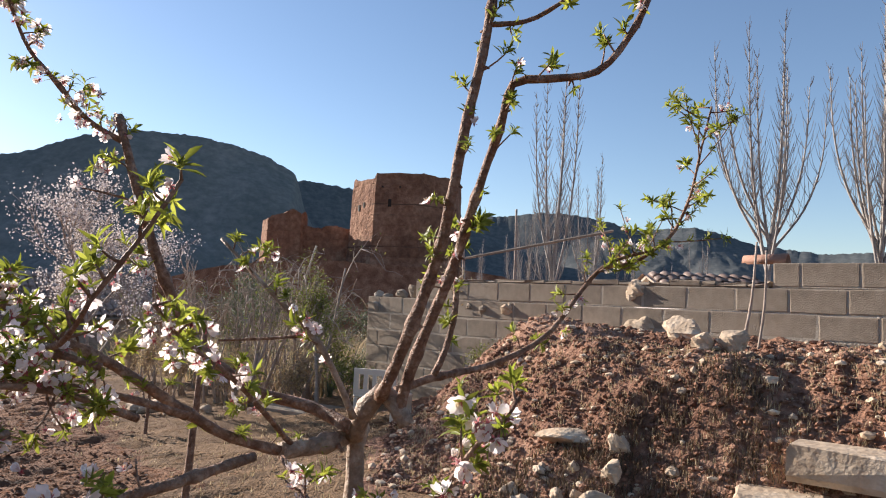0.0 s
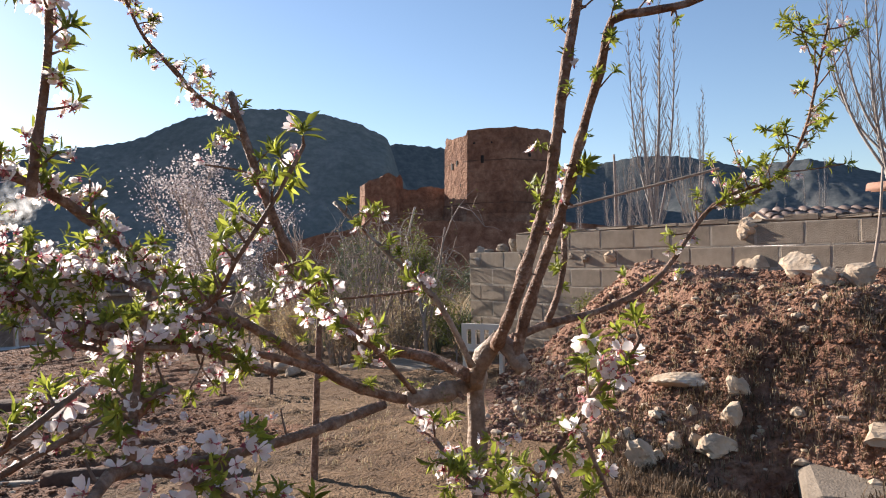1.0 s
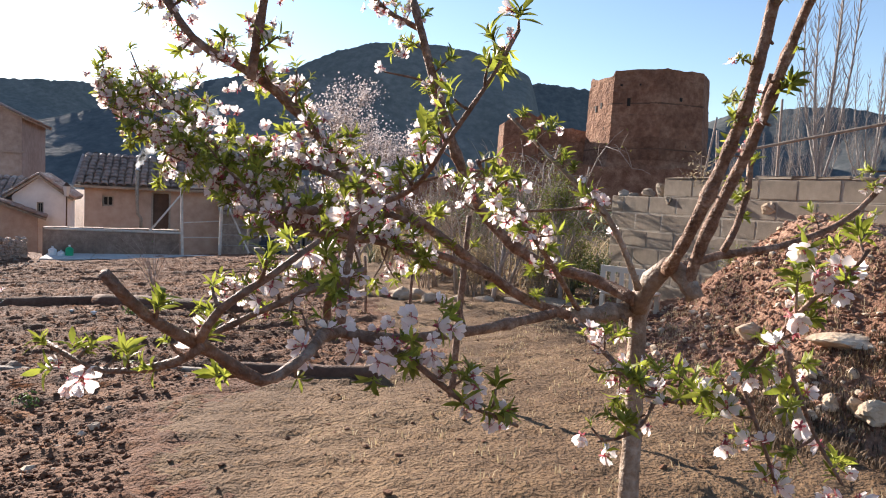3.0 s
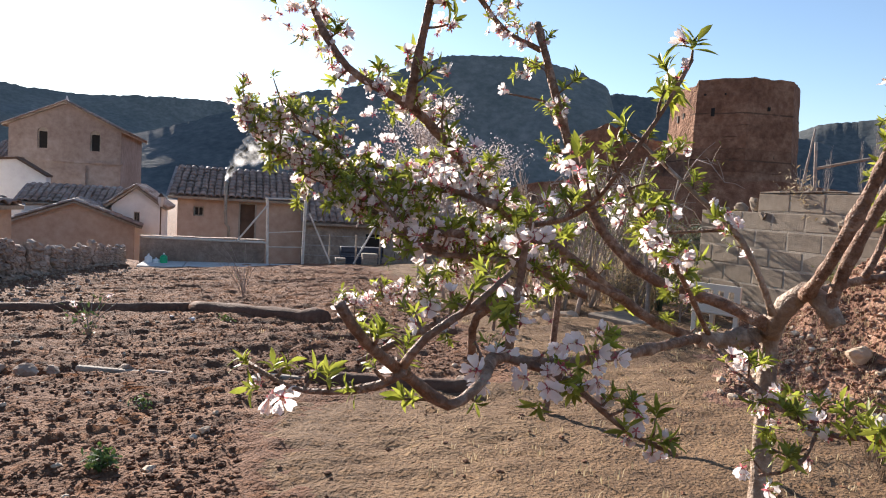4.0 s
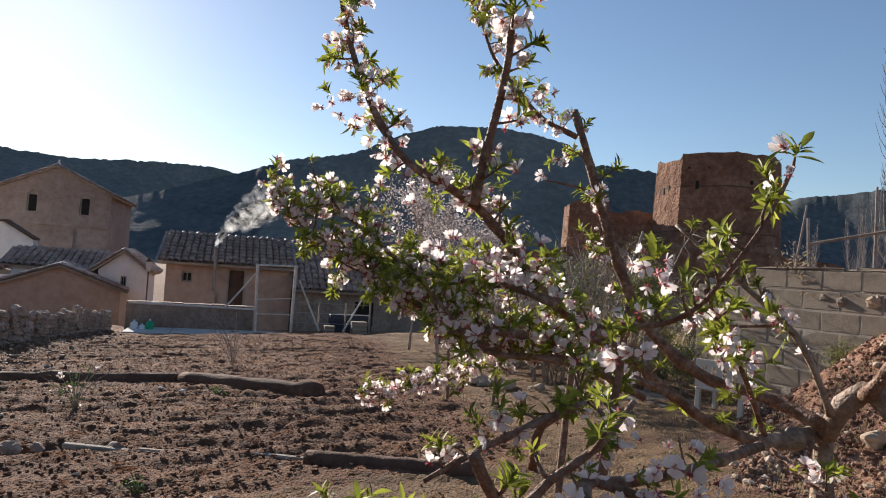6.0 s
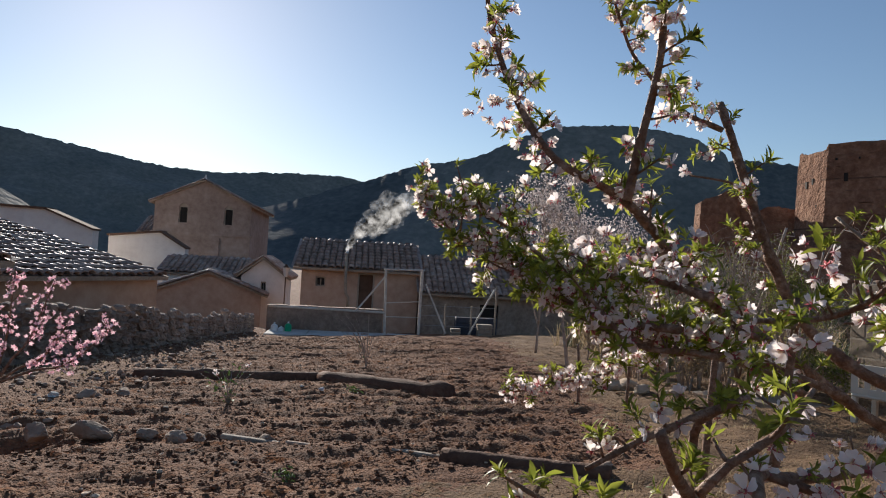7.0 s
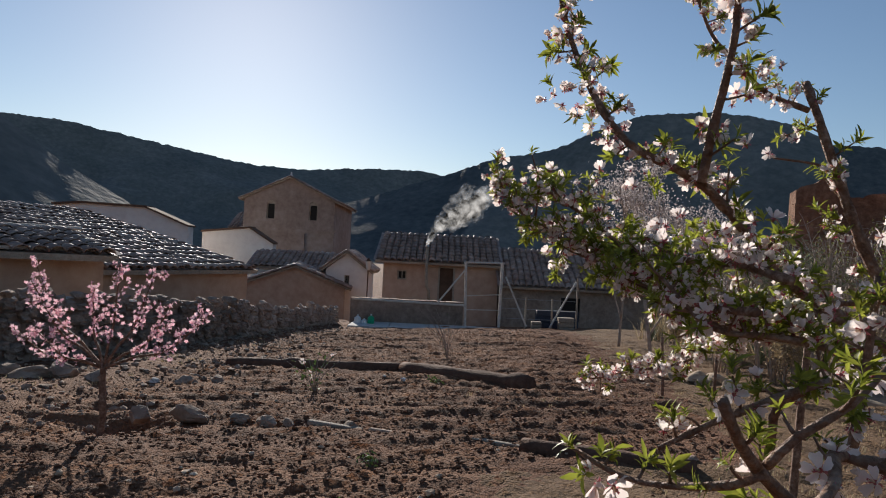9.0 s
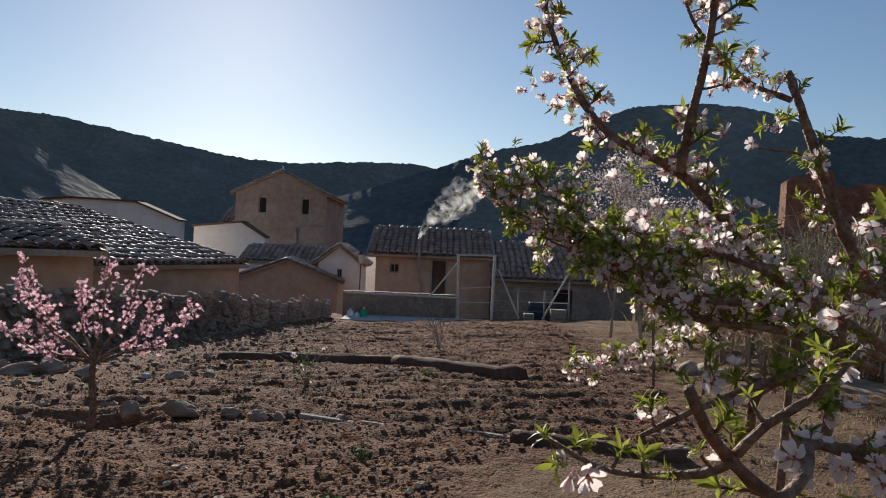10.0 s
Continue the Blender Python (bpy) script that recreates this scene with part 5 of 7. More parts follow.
RA = random.Random(101)
FLOWER_RAW = [flower_mesh(RA, s, o) for s, o in ((0.041, 14), (0.042, 26), (0.039, 34), (0.041, 20), (0.038, 48), (0.037, 62))]
FLOWERS = [mesh_of("flower", v, f, [M_PETAL, M_HEART, M_STAMEN], True, s) for v, f, s in FLOWER_RAW]
ROSETTE_RAW = [rosette(RA, c, s) for c, s in ((8, 0.029), (10, 0.033), (9, 0.037), (11, 0.028), (7, 0.035))]
ROSETTES = [mesh_of("leaf_shoot", v, f, M_LEAF, True) for v, f in ROSETTE_RAW]

almond = thing("almond_tree", "young almond tree in white blossom with fresh green leaves", "tree", (-0.18, 1.58, 0.0))
ORIGIN = Vector((-0.18, 1.58, 0.0))
BOUGHS = {}
rt = random.Random(202)
COUNT = {"flower": 0, "leaf": 0}
LOOSE_F, LOOSE_L, LOOSE_T = [], [], []
N_FLOWER, N_LEAF = 300, 300


def limb(kind, r0, r1, points, mat=None, sides=9):
    path = smooth_path(points, 0.022)
    BOUGHS[kind] = (path, r0, r1)
    rel = path - np.array(ORIGIN)
    return put("limb", mesh_of("limb", *tube(rel, r0, r1, sides, 0.10, rt, 0.28), mat or M_BARK, True), almond)


def face_to(p, d, spin=0.0):
    """A pose at p whose +z looks along d."""
    q = Vector(d).to_track_quat("Z", "Y").to_matrix().to_4x4()
    return Matrix.Translation(p) @ q @ pose(0, 0, 0, 0, 0, spin)


def rand_dir(up=0.0):
    while True:
        v = Vector((rt.uniform(-1, 1), rt.uniform(-1, 1), rt.uniform(-1, 1)))
        if 0.1 < v.length < 1:
            v.normalize()
            return (v + Vector((0, 0, up))).normalized()


def add_flower(p, d, s=1.0):
    m = face_to(Vector(p) - ORIGIN, d, rt.uniform(0, 360)) @ Matrix.Scale(s * rt.uniform(0.55, 0.93), 4)
    k = rt.randrange(len(FLOWERS))
    if COUNT["flower"] < N_FLOWER:
        put("flower", FLOWERS[k], almond, m)
        COUNT["flower"] += 1
    else:
        LOOSE_F.append(([tuple(m @ Vector(v)) for v in FLOWER_RAW[k][0]], FLOWER_RAW[k][1], FLOWER_RAW[k][2]))


def add_leaves(p, d, s=1.0):
    if (Vector(p) - Vector((-0.27, -0.05, 0.95))).length < 0.75:
        s *= 0.8
    m = face_to(Vector(p) - ORIGIN, d, rt.uniform(0, 360)) @ Matrix.Scale(s * rt.uniform(0.5, 0.95), 4)
    k = rt.randrange(len(ROSETTES))
    if COUNT["leaf"] < N_LEAF:
        put("leaf_shoot", ROSETTES[k], almond, m)
        COUNT["leaf"] += 1
    else:
        LOOSE_L.append(([tuple(m @ Vector(v)) for v in ROSETTE_RAW[k][0]], ROSETTE_RAW[k][1]))


def spur(p, d, length, flowers, leaves, s=1.0, fat=0.0022):
    """A short fruiting spur with leaves at its end and flowers along it."""
    p, d = Vector(p), Vector(d).normalized()
    bend = rand_dir(0.4) * 0.35
    path = [p + d * length * t + bend * length * t * t for t in (0, 0.35, 0.7, 1.0)]
    LOOSE_T.append(tube([tuple(q - ORIGIN) for q in path], fat, fat * 0.6, 5, 0.1, rt))
    tip = path[-1]
    leaves += int(length / 0.035) if leaves else 0
    for i in range(leaves):
        t = 1.0 if i == 0 else rt.uniform(0.3, 1.0)
        add_leaves(p.lerp(tip, t), (d + bend + rand_dir(0.5) * 0.7), s)
    for i in range(flowers):
        q = p.lerp(tip, rt.uniform(0.25, 1.05)) + rand_dir(0.0) * 0.018
        add_flower(q, (rand_dir(0.1) + d * 0.5), s)


def dress(kind, a, b, step_len, flower_share, leaf_share=1.0, length=(0.02, 0.06), s=1.0, many=1.0):
    """Spurs along a limb between its parts a and b (0 to 1)."""
    path = BOUGHS[kind][0]
    seg = np.linalg.norm(np.diff(path, axis=0), axis=1)
    cum = np.concatenate([[0], np.cumsum(seg)])
    pos = cum[-1] * a
    while pos < cum[-1] * b:
        p = np.array([np.interp(pos, cum, path[:, i]) for i in range(3)])
        i = min(len(path) - 2, int(np.searchsorted(cum, pos)))
        tan = Vector(path[i + 1] - path[i]).normalized()
        d = rand_dir(0.35)
        d = (d - tan * d.dot(tan) * 0.6 + tan * 0.25).normalized()
        fl = sum(rt.random() < flower_share * 1.6 for _ in range(5)) if flower_share else 0
        lv = 1 + (rt.random() < 0.55 * many) + (rt.random() < 0.3 * many) if rt.random() < leaf_share else 0
        if fl or lv:
            spur(p, d, rt.uniform(*length), fl, lv, s)
        pos += step_len * (0.58 if flower_share > 0.25 else 0.75) * rt.uniform(0.6, 1.4)


def cluster(p, flowers, leaves, spread=0.05, s=1.0):
    for _ in range(flowers):
        d = rand_dir(0.05)
        add_flower(Vector(p) + d * spread * rt.uniform(0.3, 1.0), d + Vector((0.1, -0.5, 0.0)), s)
    for _ in range(leaves):
        d = rand_dir(0.2)
        add_leaves(Vector(p) + d * spread * 0.6, d, s)


trunk_path = smooth_path([(-0.17, 1.575, -0.10), (-0.172, 1.58, 0.06), (-0.176, 1.58, 0.28), (-0.178, 1.585, 0.5), (-0.182, 1.585, 0.68), (-0.178, 1.59, 0.74)], 0.03)
put("trunk", mesh_of("trunk", *tube(trunk_path - np.array(ORIGIN), 0.024, 0.019, 12, 0.09, rt, 0.2), M_BARK_PALE, True), almond, label="pale reddish trunk")
limb('pale limb', 0.02028, 0.017199, [(-0.184, 1.588, 0.704), (-0.253, 1.500, 0.692), (-0.314, 1.428, 0.695)], M_BARK_PALE)
limb('neck', 0.02028, 0.018018, [(-0.182, 1.552, 0.706), (-0.172, 1.530, 0.735), (-0.154, 1.514, 0.776), (-0.124, 1.498, 0.808), (-0.100, 1.482, 0.795), (-0.080, 1.470, 0.772), (-0.066, 1.466, 0.748)], M_BARK_PALE)
limb('big limb', 0.0107328, 0.00387387, [(-0.314, 1.414, 0.697), (-0.389, 1.352, 0.730), (-0.443, 1.298, 0.773), (-0.558, 1.205, 0.872), (-0.644, 1.090, 0.946), (-0.700, 0.977, 1.048), (-0.732, 0.907, 1.096), (-0.799, 0.867, 1.135), (-0.848, 0.861, 1.177), (-0.905, 0.869, 1.259), (-0.966, 0.890, 1.376), (-1.004, 0.907, 1.496)])
limb('stub limb', 0.014976, 0.0085176, [(-0.189, 1.523, 0.728), (-0.287, 1.582, 0.758), (-0.432, 1.587, 0.794), (-0.550, 1.567, 0.893), (-0.613, 1.530, 1.027), (-0.658, 1.505, 1.164), (-0.701, 1.495, 1.300), (-0.731, 1.506, 1.379)])
limb('upright limb', 0.01248, 0.007371, [(-0.126, 1.490, 0.800), (-0.112, 1.445, 0.828), (-0.074, 1.392, 0.921), (-0.019, 1.347, 1.084), (0.005, 1.310, 1.207), (0.024, 1.293, 1.330), (0.051, 1.298, 1.475), (0.067, 1.315, 1.596), (0.080, 1.311, 1.732), (0.090, 1.301, 1.889)])
limb('crossing limb', 0.01248, 0.004914, [(-0.085, 1.472, 0.768), (-0.078, 1.466, 0.800), (-0.066, 1.454, 0.854), (-0.035, 1.433, 0.944), (0.015, 1.401, 1.078), (0.063, 1.358, 1.251), (0.090, 1.318, 1.337), (0.110, 1.294, 1.419), (0.169, 1.278, 1.426), (0.262, 1.270, 1.442), (0.318, 1.265, 1.508), (0.352, 1.259, 1.583), (0.374, 1.252, 1.679)])
limb('low limb', 0.009126, 0.00457002, [(-0.307, 1.194, 0.734), (-0.391, 1.016, 0.725), (-0.460, 0.841, 0.734), (-0.483, 0.700, 0.765), (-0.467, 0.613, 0.756), (-0.477, 0.549, 0.743), (-0.499, 0.507, 0.775), (-0.494, 0.412, 0.826), (-0.493, 0.367, 0.864)])
limb('right limb', 0.00936, 0.002457, [(-0.096, 1.539, 0.808), (-0.017, 1.618, 0.832), (0.127, 1.737, 0.860), (0.268, 1.812, 0.935), (0.418, 1.878, 1.114), (0.582, 1.893, 1.188), (0.633, 1.845, 1.296), (0.653, 1.803, 1.441), (0.663, 1.766, 1.537)])
limb('upright shoot', 0.00663, 0.004095, [(-0.689, 0.820, 1.081), (-0.675, 0.817, 1.155), (-0.654, 0.807, 1.234), (-0.643, 0.800, 1.311), (-0.652, 0.809, 1.423)])
limb('stub fork', 0.00663, 0.0028665, [(-0.736, 1.563, 1.329), (-0.829, 1.564, 1.380), (-0.893, 1.545, 1.454), (-0.940, 1.503, 1.519), (-0.964, 1.462, 1.604), (-0.993, 1.435, 1.704)])
limb('left limb', 0.00702, 0.004095, [(-0.442, 1.249, 0.785), (-0.516, 1.177, 0.822), (-0.625, 1.100, 0.852), (-0.676, 1.032, 0.852), (-0.744, 1.002, 0.874)])
limb('high side', 0.00546, 0.003276, [(0.055, 1.322, 1.543), (0.130, 1.302, 1.545), (0.193, 1.289, 1.578), (0.255, 1.256, 1.621)])
limb('thin upright', 0.0078, 0.004914, [(-0.017, 1.577, 0.842), (0.006, 1.593, 0.895), (0.025, 1.606, 0.985), (0.025, 1.618, 1.090), (0.051, 1.608, 1.223)])
limb('right twig', 0.00468, 0.003276, [(0.418, 1.878, 1.114), (0.514, 1.897, 1.139), (0.605, 1.943, 1.197)])
limb('front shoot', 0.00507, 0.002457, [(-0.285, 1.317, 0.706), (-0.212, 1.168, 0.681), (-0.125, 0.982, 0.667), (-0.052, 0.898, 0.695), (-0.010, 0.871, 0.750), (0.020, 0.871, 0.795), (0.043, 0.858, 0.833), (0.077, 0.848, 0.869), (0.093, 0.843, 0.897)])
limb('droop a', 0.00312, 0.001638, [(-0.022, 0.887, 0.724), (0.004, 0.869, 0.667), (0.023, 0.860, 0.615)])
limb('droop b', 0.00312, 0.001638, [(0.019, 0.879, 0.779), (0.060, 0.873, 0.679), (0.095, 0.867, 0.622)])
limb('droop c', 0.00312, 0.001638, [(-0.117, 0.984, 0.666), (-0.142, 0.924, 0.629), (-0.186, 0.882, 0.622)])
limb('tall sprout', 0.00468, 0.0020475, [(-0.572, 1.023, 0.914), (-0.443, 0.820, 0.935), (-0.387, 0.748, 0.962), (-0.363, 0.728, 0.990), (-0.338, 0.731, 1.028), (-0.315, 0.744, 1.071), (-0.294, 0.768, 1.126)])
limb('drooping shoot', 0.00507, 0.0020475, [(-0.477, 0.726, 0.758), (-0.422, 0.730, 0.749), (-0.385, 0.745, 0.724), (-0.337, 0.786, 0.676), (-0.282, 0.832, 0.643)])
limb('joint upright', 0.00546, 0.003276, [(-0.466, 0.689, 0.780), (-0.460, 0.684, 0.824), (-0.457, 0.687, 0.861), (-0.453, 0.692, 0.917), (-0.453, 0.706, 0.960)])
limb('low fork', 0.00429, 0.0020475, [(-0.491, 0.474, 0.790), (-0.519, 0.476, 0.772), (-0.580, 0.480, 0.755), (-0.634, 0.488, 0.751), (-0.693, 0.494, 0.767)])
limb('low twig', 0.00468, 0.002457, [(-0.489, 0.469, 0.797), (-0.465, 0.466, 0.827), (-0.432, 0.488, 0.856), (-0.416, 0.542, 0.885)])
limb('inner twig', 0.00624, 0.002457, [(-0.295, 1.448, 0.701), (-0.341, 1.182, 0.857), (-0.372, 1.007, 0.936), (-0.389, 0.947, 0.985)])
limb('pale twig', 0.0078, 0.003276, [(-0.180, 1.489, 0.755), (-0.227, 1.450, 0.866), (-0.273, 1.443, 0.929), (-0.390, 1.475, 1.032), (-0.491, 1.520, 1.120)], M_BARK_PALE)
limb('level twig', 0.0039, 0.002457, [(-0.271, 1.443, 0.925), (-0.363, 1.460, 0.913), (-0.466, 1.466, 0.904)])
limb('far shoot', 0.00702, 0.002457, [(-0.636, 0.918, 0.899), (-0.783, 1.016, 0.898), (-0.938, 1.079, 0.941), (-1.104, 1.132, 1.008), (-1.257, 1.171, 1.081), (-1.332, 1.197, 1.162)])
limb('far low shoot', 0.00546, 0.002457, [(-0.662, 1.254, 0.837), (-0.839, 1.432, 0.806), (-0.980, 1.509, 0.729), (-1.093, 1.478, 0.694), (-1.199, 1.466, 0.660)])
limb('hanging twig', 0.0035, 0.002, [(-0.652, 1.502, 1.170), (-0.702, 1.498, 1.197), (-0.784, 1.480, 1.212)])
limb('left curl', 0.00702, 0.003276, [(-0.617, 0.941, 0.702), (-0.596, 0.903, 0.773), (-0.532, 0.881, 0.818), (-0.578, 0.825, 0.795), (-0.645, 0.765, 0.756), (-0.686, 0.709, 0.726)])
limb('mid shoot', 0.00624, 0.003276, [(-0.606, 0.977, 0.947), (-0.702, 1.022, 0.969), (-0.823, 1.076, 0.974), (-0.939, 1.112, 0.991), (-1.064, 1.136, 1.065), (-1.184, 1.140, 1.133)])
limb('mid low shoot', 0.00624, 0.003276, [(-0.539, 1.125, 0.877), (-0.634, 1.104, 0.898), (-0.739, 1.108, 0.858), (-0.836, 1.119, 0.869), (-0.945, 1.129, 0.947), (-1.056, 1.134, 0.975)])
limb('cross shoot', 0.00702, 0.003276, [(-0.492, 1.164, 0.792), (-0.563, 1.078, 0.839), (-0.639, 1.011, 0.858), (-0.715, 0.954, 0.867), (-0.796, 0.944, 0.942)])

for kind, a, b, st, fs, ls, ln in (
        ("big limb", 0.30, 0.62, 0.030, 0.42, 0.9, (0.02, 0.08)), ("big limb", 0.62, 1.0, 0.045, 0.34, 1.0, (0.015, 0.05)), ("upright shoot", 0.1, 1.0, 0.05, 0.26, 1.0, (0.012, 0.05)),
        ("stub limb", 0.45, 0.95, 0.05, 0.25, 0.8, (0.02, 0.08)), ("stub fork", 0.08, 1.0, 0.035, 0.35, 1.0, (0.01, 0.04)), ("low limb", 0.25, 0.97, 0.085, 0.06, 0.8, (0.015, 0.04)),
        ("left limb", 0.2, 1.0, 0.05, 0.2, 0.9, (0.02, 0.05)), ("upright limb", 0.25, 1.0, 0.07, 0.02, 0.9, (0.01, 0.06)), ("crossing limb", 0.25, 1.0, 0.065, 0.03, 0.9, (0.01, 0.05)),
        ("high side", 0.2, 1.0, 0.06, 0.0, 0.8, (0.01, 0.03)), ("thin upright", 0.2, 1.0, 0.05, 0.05, 1.0, (0.01, 0.04)), ("right limb", 0.30, 0.62, 0.06, 0.08, 0.9, (0.02, 0.10)), ("right limb", 0.55, 1.0, 0.028, 0.10, 1.0, (0.04, 0.13)),
        ("right twig", 0.2, 1.0, 0.03, 0.1, 1.0, (0.01, 0.04)), ("front shoot", 0.15, 0.6, 0.035, 0.12, 1.0, (0.015, 0.06)), ("front shoot", 0.6, 1.0, 0.024, 0.22, 1.0, (0.015, 0.05)), ("droop a", 0.1, 1.0, 0.035, 0.08, 1.0, (0.01, 0.03)), ("droop b", 0.1, 1.0, 0.04, 0.08, 1.0, (0.01, 0.03)), ("droop c", 0.1, 1.0, 0.04, 0.08, 1.0, (0.01, 0.03)), ("tall sprout", 0.35, 1.0, 0.030, 0.05, 1.0, (0.01, 0.035)),
        ("drooping shoot", 0.1, 1.0, 0.032, 0.12, 1.0, (0.01, 0.04)), ("joint upright", 0.15, 1.0, 0.028, 0.08, 1.0, (0.01, 0.04)), ("low fork", 0.1, 1.0, 0.042, 0.05, 1.0, (0.008, 0.03)),
        ("low twig", 0.25, 1.0, 0.05, 0.05, 1.0, (0.01, 0.03)), ("inner twig", 0.3, 1.0, 0.035, 0.2, 1.0, (0.01, 0.04)), ("pale twig", 0.3, 1.0, 0.045, 0.15, 0.9, (0.01, 0.05)),
        ("far shoot", 0.25, 1.0, 0.017, 0.36, 1.0, (0.015, 0.07)), ("far low shoot", 0.25, 1.0, 0.022, 0.42, 0.8, (0.01, 0.05)), ("left curl", 0.2, 1.0, 0.035, 0.15, 1.0, (0.01, 0.05)),
        ("mid shoot", 0.1, 1.0, 0.020, 0.34, 1.0, (0.015, 0.07)), ("mid low shoot", 0.1, 1.0, 0.020, 0.38, 1.0, (0.015, 0.08)), ("cross shoot", 0.1, 1.0, 0.026, 0.34, 1.0, (0.015, 0.07))):
    dress(kind, a, b, st, fs, ls, ln)
dress("big limb", 0.02, 0.3, 0.10, 0.0, 1.0, (0.01, 0.03))
for kind in ("upright limb", "crossing limb", "stub limb", "big limb", "pale limb", "right limb", "upright shoot", "stub fork"):
    path, r0, r1 = BOUGHS[kind]
    for i in range(3, len(path) - 2, 3):
        if rt.random() < 0.55:
            d = rand_dir(0.2)
            rr = r0 + (r1 - r0) * i / len(path)
            q = Vector(path[i]) + d * rr * 0.7 - ORIGIN
            LOOSE_T.append(tube([tuple(q), tuple(q + d * rr * 0.5), tuple(q + d * rr * rt.uniform(0.8, 1.6))], rr * 0.42, rr * 0.22, 6, 0.15, rt))
dress("pale limb", 0.2, 1.0, 0.06, 0.0, 1.0, (0.01, 0.02), 0.8)

BUNCHES = [((-0.398, 0.764, 0.769), 14, 3, 0.06),
                      ((-0.428, 0.704, 0.738), 4, 1, 0.035),
                      ((-0.339, 0.785, 0.666), 2, 1, 0.02),
                      ((-0.654, 0.489, 0.747), 4, 3, 0.03),
                      ((-0.372, 1.007, 0.936), 7, 3, 0.045),
                      ((-0.654, 0.804, 1.009), 5, 2, 0.045),
                      ((-0.612, 0.867, 1.008), 5, 2, 0.04),
                      ((-0.126, 1.378, 0.626), 4, 2, 0.04),
                      ((-0.299, 0.765, 1.104), 2, 2, 0.02),
                      ((-0.448, 0.866, 1.008), 3, 2, 0.03),
                      ((-0.663, 0.979, 0.885), 4, 1, 0.035),
                      ((-0.528, 0.933, 0.899), 4, 1, 0.035),
                      ((-1.143, 1.125, 1.125), 4, 2, 0.035),
                      ((-1.010, 1.109, 1.113), 4, 2, 0.04),
                      ((-0.919, 0.936, 1.215), 7, 3, 0.05)]
BUNCHES += [((-0.645, 0.810, 1.340), 12, 3, 0.05),
                      ((-0.956, 0.879, 1.242), 9, 2, 0.045),
                      ((-0.962, 0.907, 1.374), 4, 1, 0.03),
                      ((-0.989, 0.889, 1.341), 4, 1, 0.03),
                      ((-0.804, 1.525, 1.408), 6, 2, 0.05),
                      ((-0.815, 1.470, 1.352), 3, 0, 0.03),
                      ((-1.233, 1.303, 0.974), 8, 2, 0.05),
                      ((-0.956, 1.186, 1.113), 5, 2, 0.06),
                      ((-0.610, 1.003, 0.941), 5, 1, 0.04),
                      ((-0.440, 0.696, 0.907), 4, 1, 0.035),
                      ((-0.454, 0.926, 1.020), 5, 1, 0.04),
                      ((-0.063, 0.917, 0.709), 1, 1, 0.01),
                      ((-0.164, 1.077, 0.685), 2, 1, 0.02)]
BUNCHES += [((-0.033, 0.881, 0.673), 4, 2, 0.03),
                      ((-0.182, 0.882, 0.603), 1, 1, 0.01),
                      ((0.020, 0.858, 0.608), 2, 1, 0.015),
                      ((0.099, 0.867, 0.612), 5, 1, 0.03),
                      ((0.029, 0.828, 0.897), 2, 2, 0.02),
                      ((0.066, 0.855, 0.855), 2, 1, 0.02),
                      ((-0.712, 0.812, 1.016), 6, 2, 0.045),
                      ((-0.698, 0.910, 0.888), 4, 1, 0.035),
                      ((-0.789, 1.477, 1.222), 2, 0, 0.02),
                      ((-1.182, 1.480, 0.666), 10, 2, 0.05),
                      ((-1.309, 1.204, 1.134), 5, 3, 0.045),
                      ((-0.369, 0.940, 0.934), 4, 2, 0.04)]
for p, fl, lv, sp in BUNCHES:
    cluster(p, fl, lv, sp)


def loose(name, items, mats, label):
    V, Fs, S, k = [], [], [], 0
    for it in items:
        V.extend(it[0])
        Fs.extend([tuple(i + k for i in q) for q in it[1]])
        S.extend(it[2] if len(it) > 2 else [0] * len(it[1]))
        k += len(it[0])
    if V:
        ob = put(name, mesh_of(name, V, Fs, mats, True, S), almond, label=label)
        ob["kind"] = "stuff"


loose("spur_wood", LOOSE_T, [M_BARK], "thin reddish spurs")
loose("blossom", LOOSE_F, [M_PETAL, M_HEART, M_STAMEN], "white blossom")
loose("foliage", LOOSE_L, [M_LEAF], "fresh green leaves")


# ---- other trees and bushes ----
def grow(rng, p, d, length, radius, level, out, leaf_at, spread=0.5, lift=0.15, splits=3, shrink=0.68, bend=0.12):
    """Branches that fork level by level; ends go to leaf_at."""
    pts, q, v = [Vector(p)], Vector(p), Vector(d).normalized()
    for i in range(5):
        v = (v + Vector((rng.uniform(-bend, bend), rng.uniform(-bend, bend), rng.uniform(-bend, bend) + lift * 0.2))).normalized()
        q = q + v * length / 5
        pts.append(q.copy())
    out.append(tube([tuple(a) for a in pts], radius, radius * 0.62, 5 if level > 1 else 7, 0.08, rng))
    if level <= 1:
        leaf_at.extend([tuple(a) for a in pts[2:]])
    if level <= 0:
        return
    for k in range(splits):
        t = rng.uniform(0.45, 1.0) if k else 1.0
        a = pts[min(5, int(t * 5))]
        side = Vector((rng.uniform(-1, 1), rng.uniform(-1, 1), rng.uniform(-0.3, 0.6))) * spread
        grow(rng, a, (v + side + Vector((0, 0, lift))).normalized(), length * shrink * rng.uniform(0.75, 1.15), radius * 0.6, level - 1, out, leaf_at, spread, lift, splits, shrink, bend)


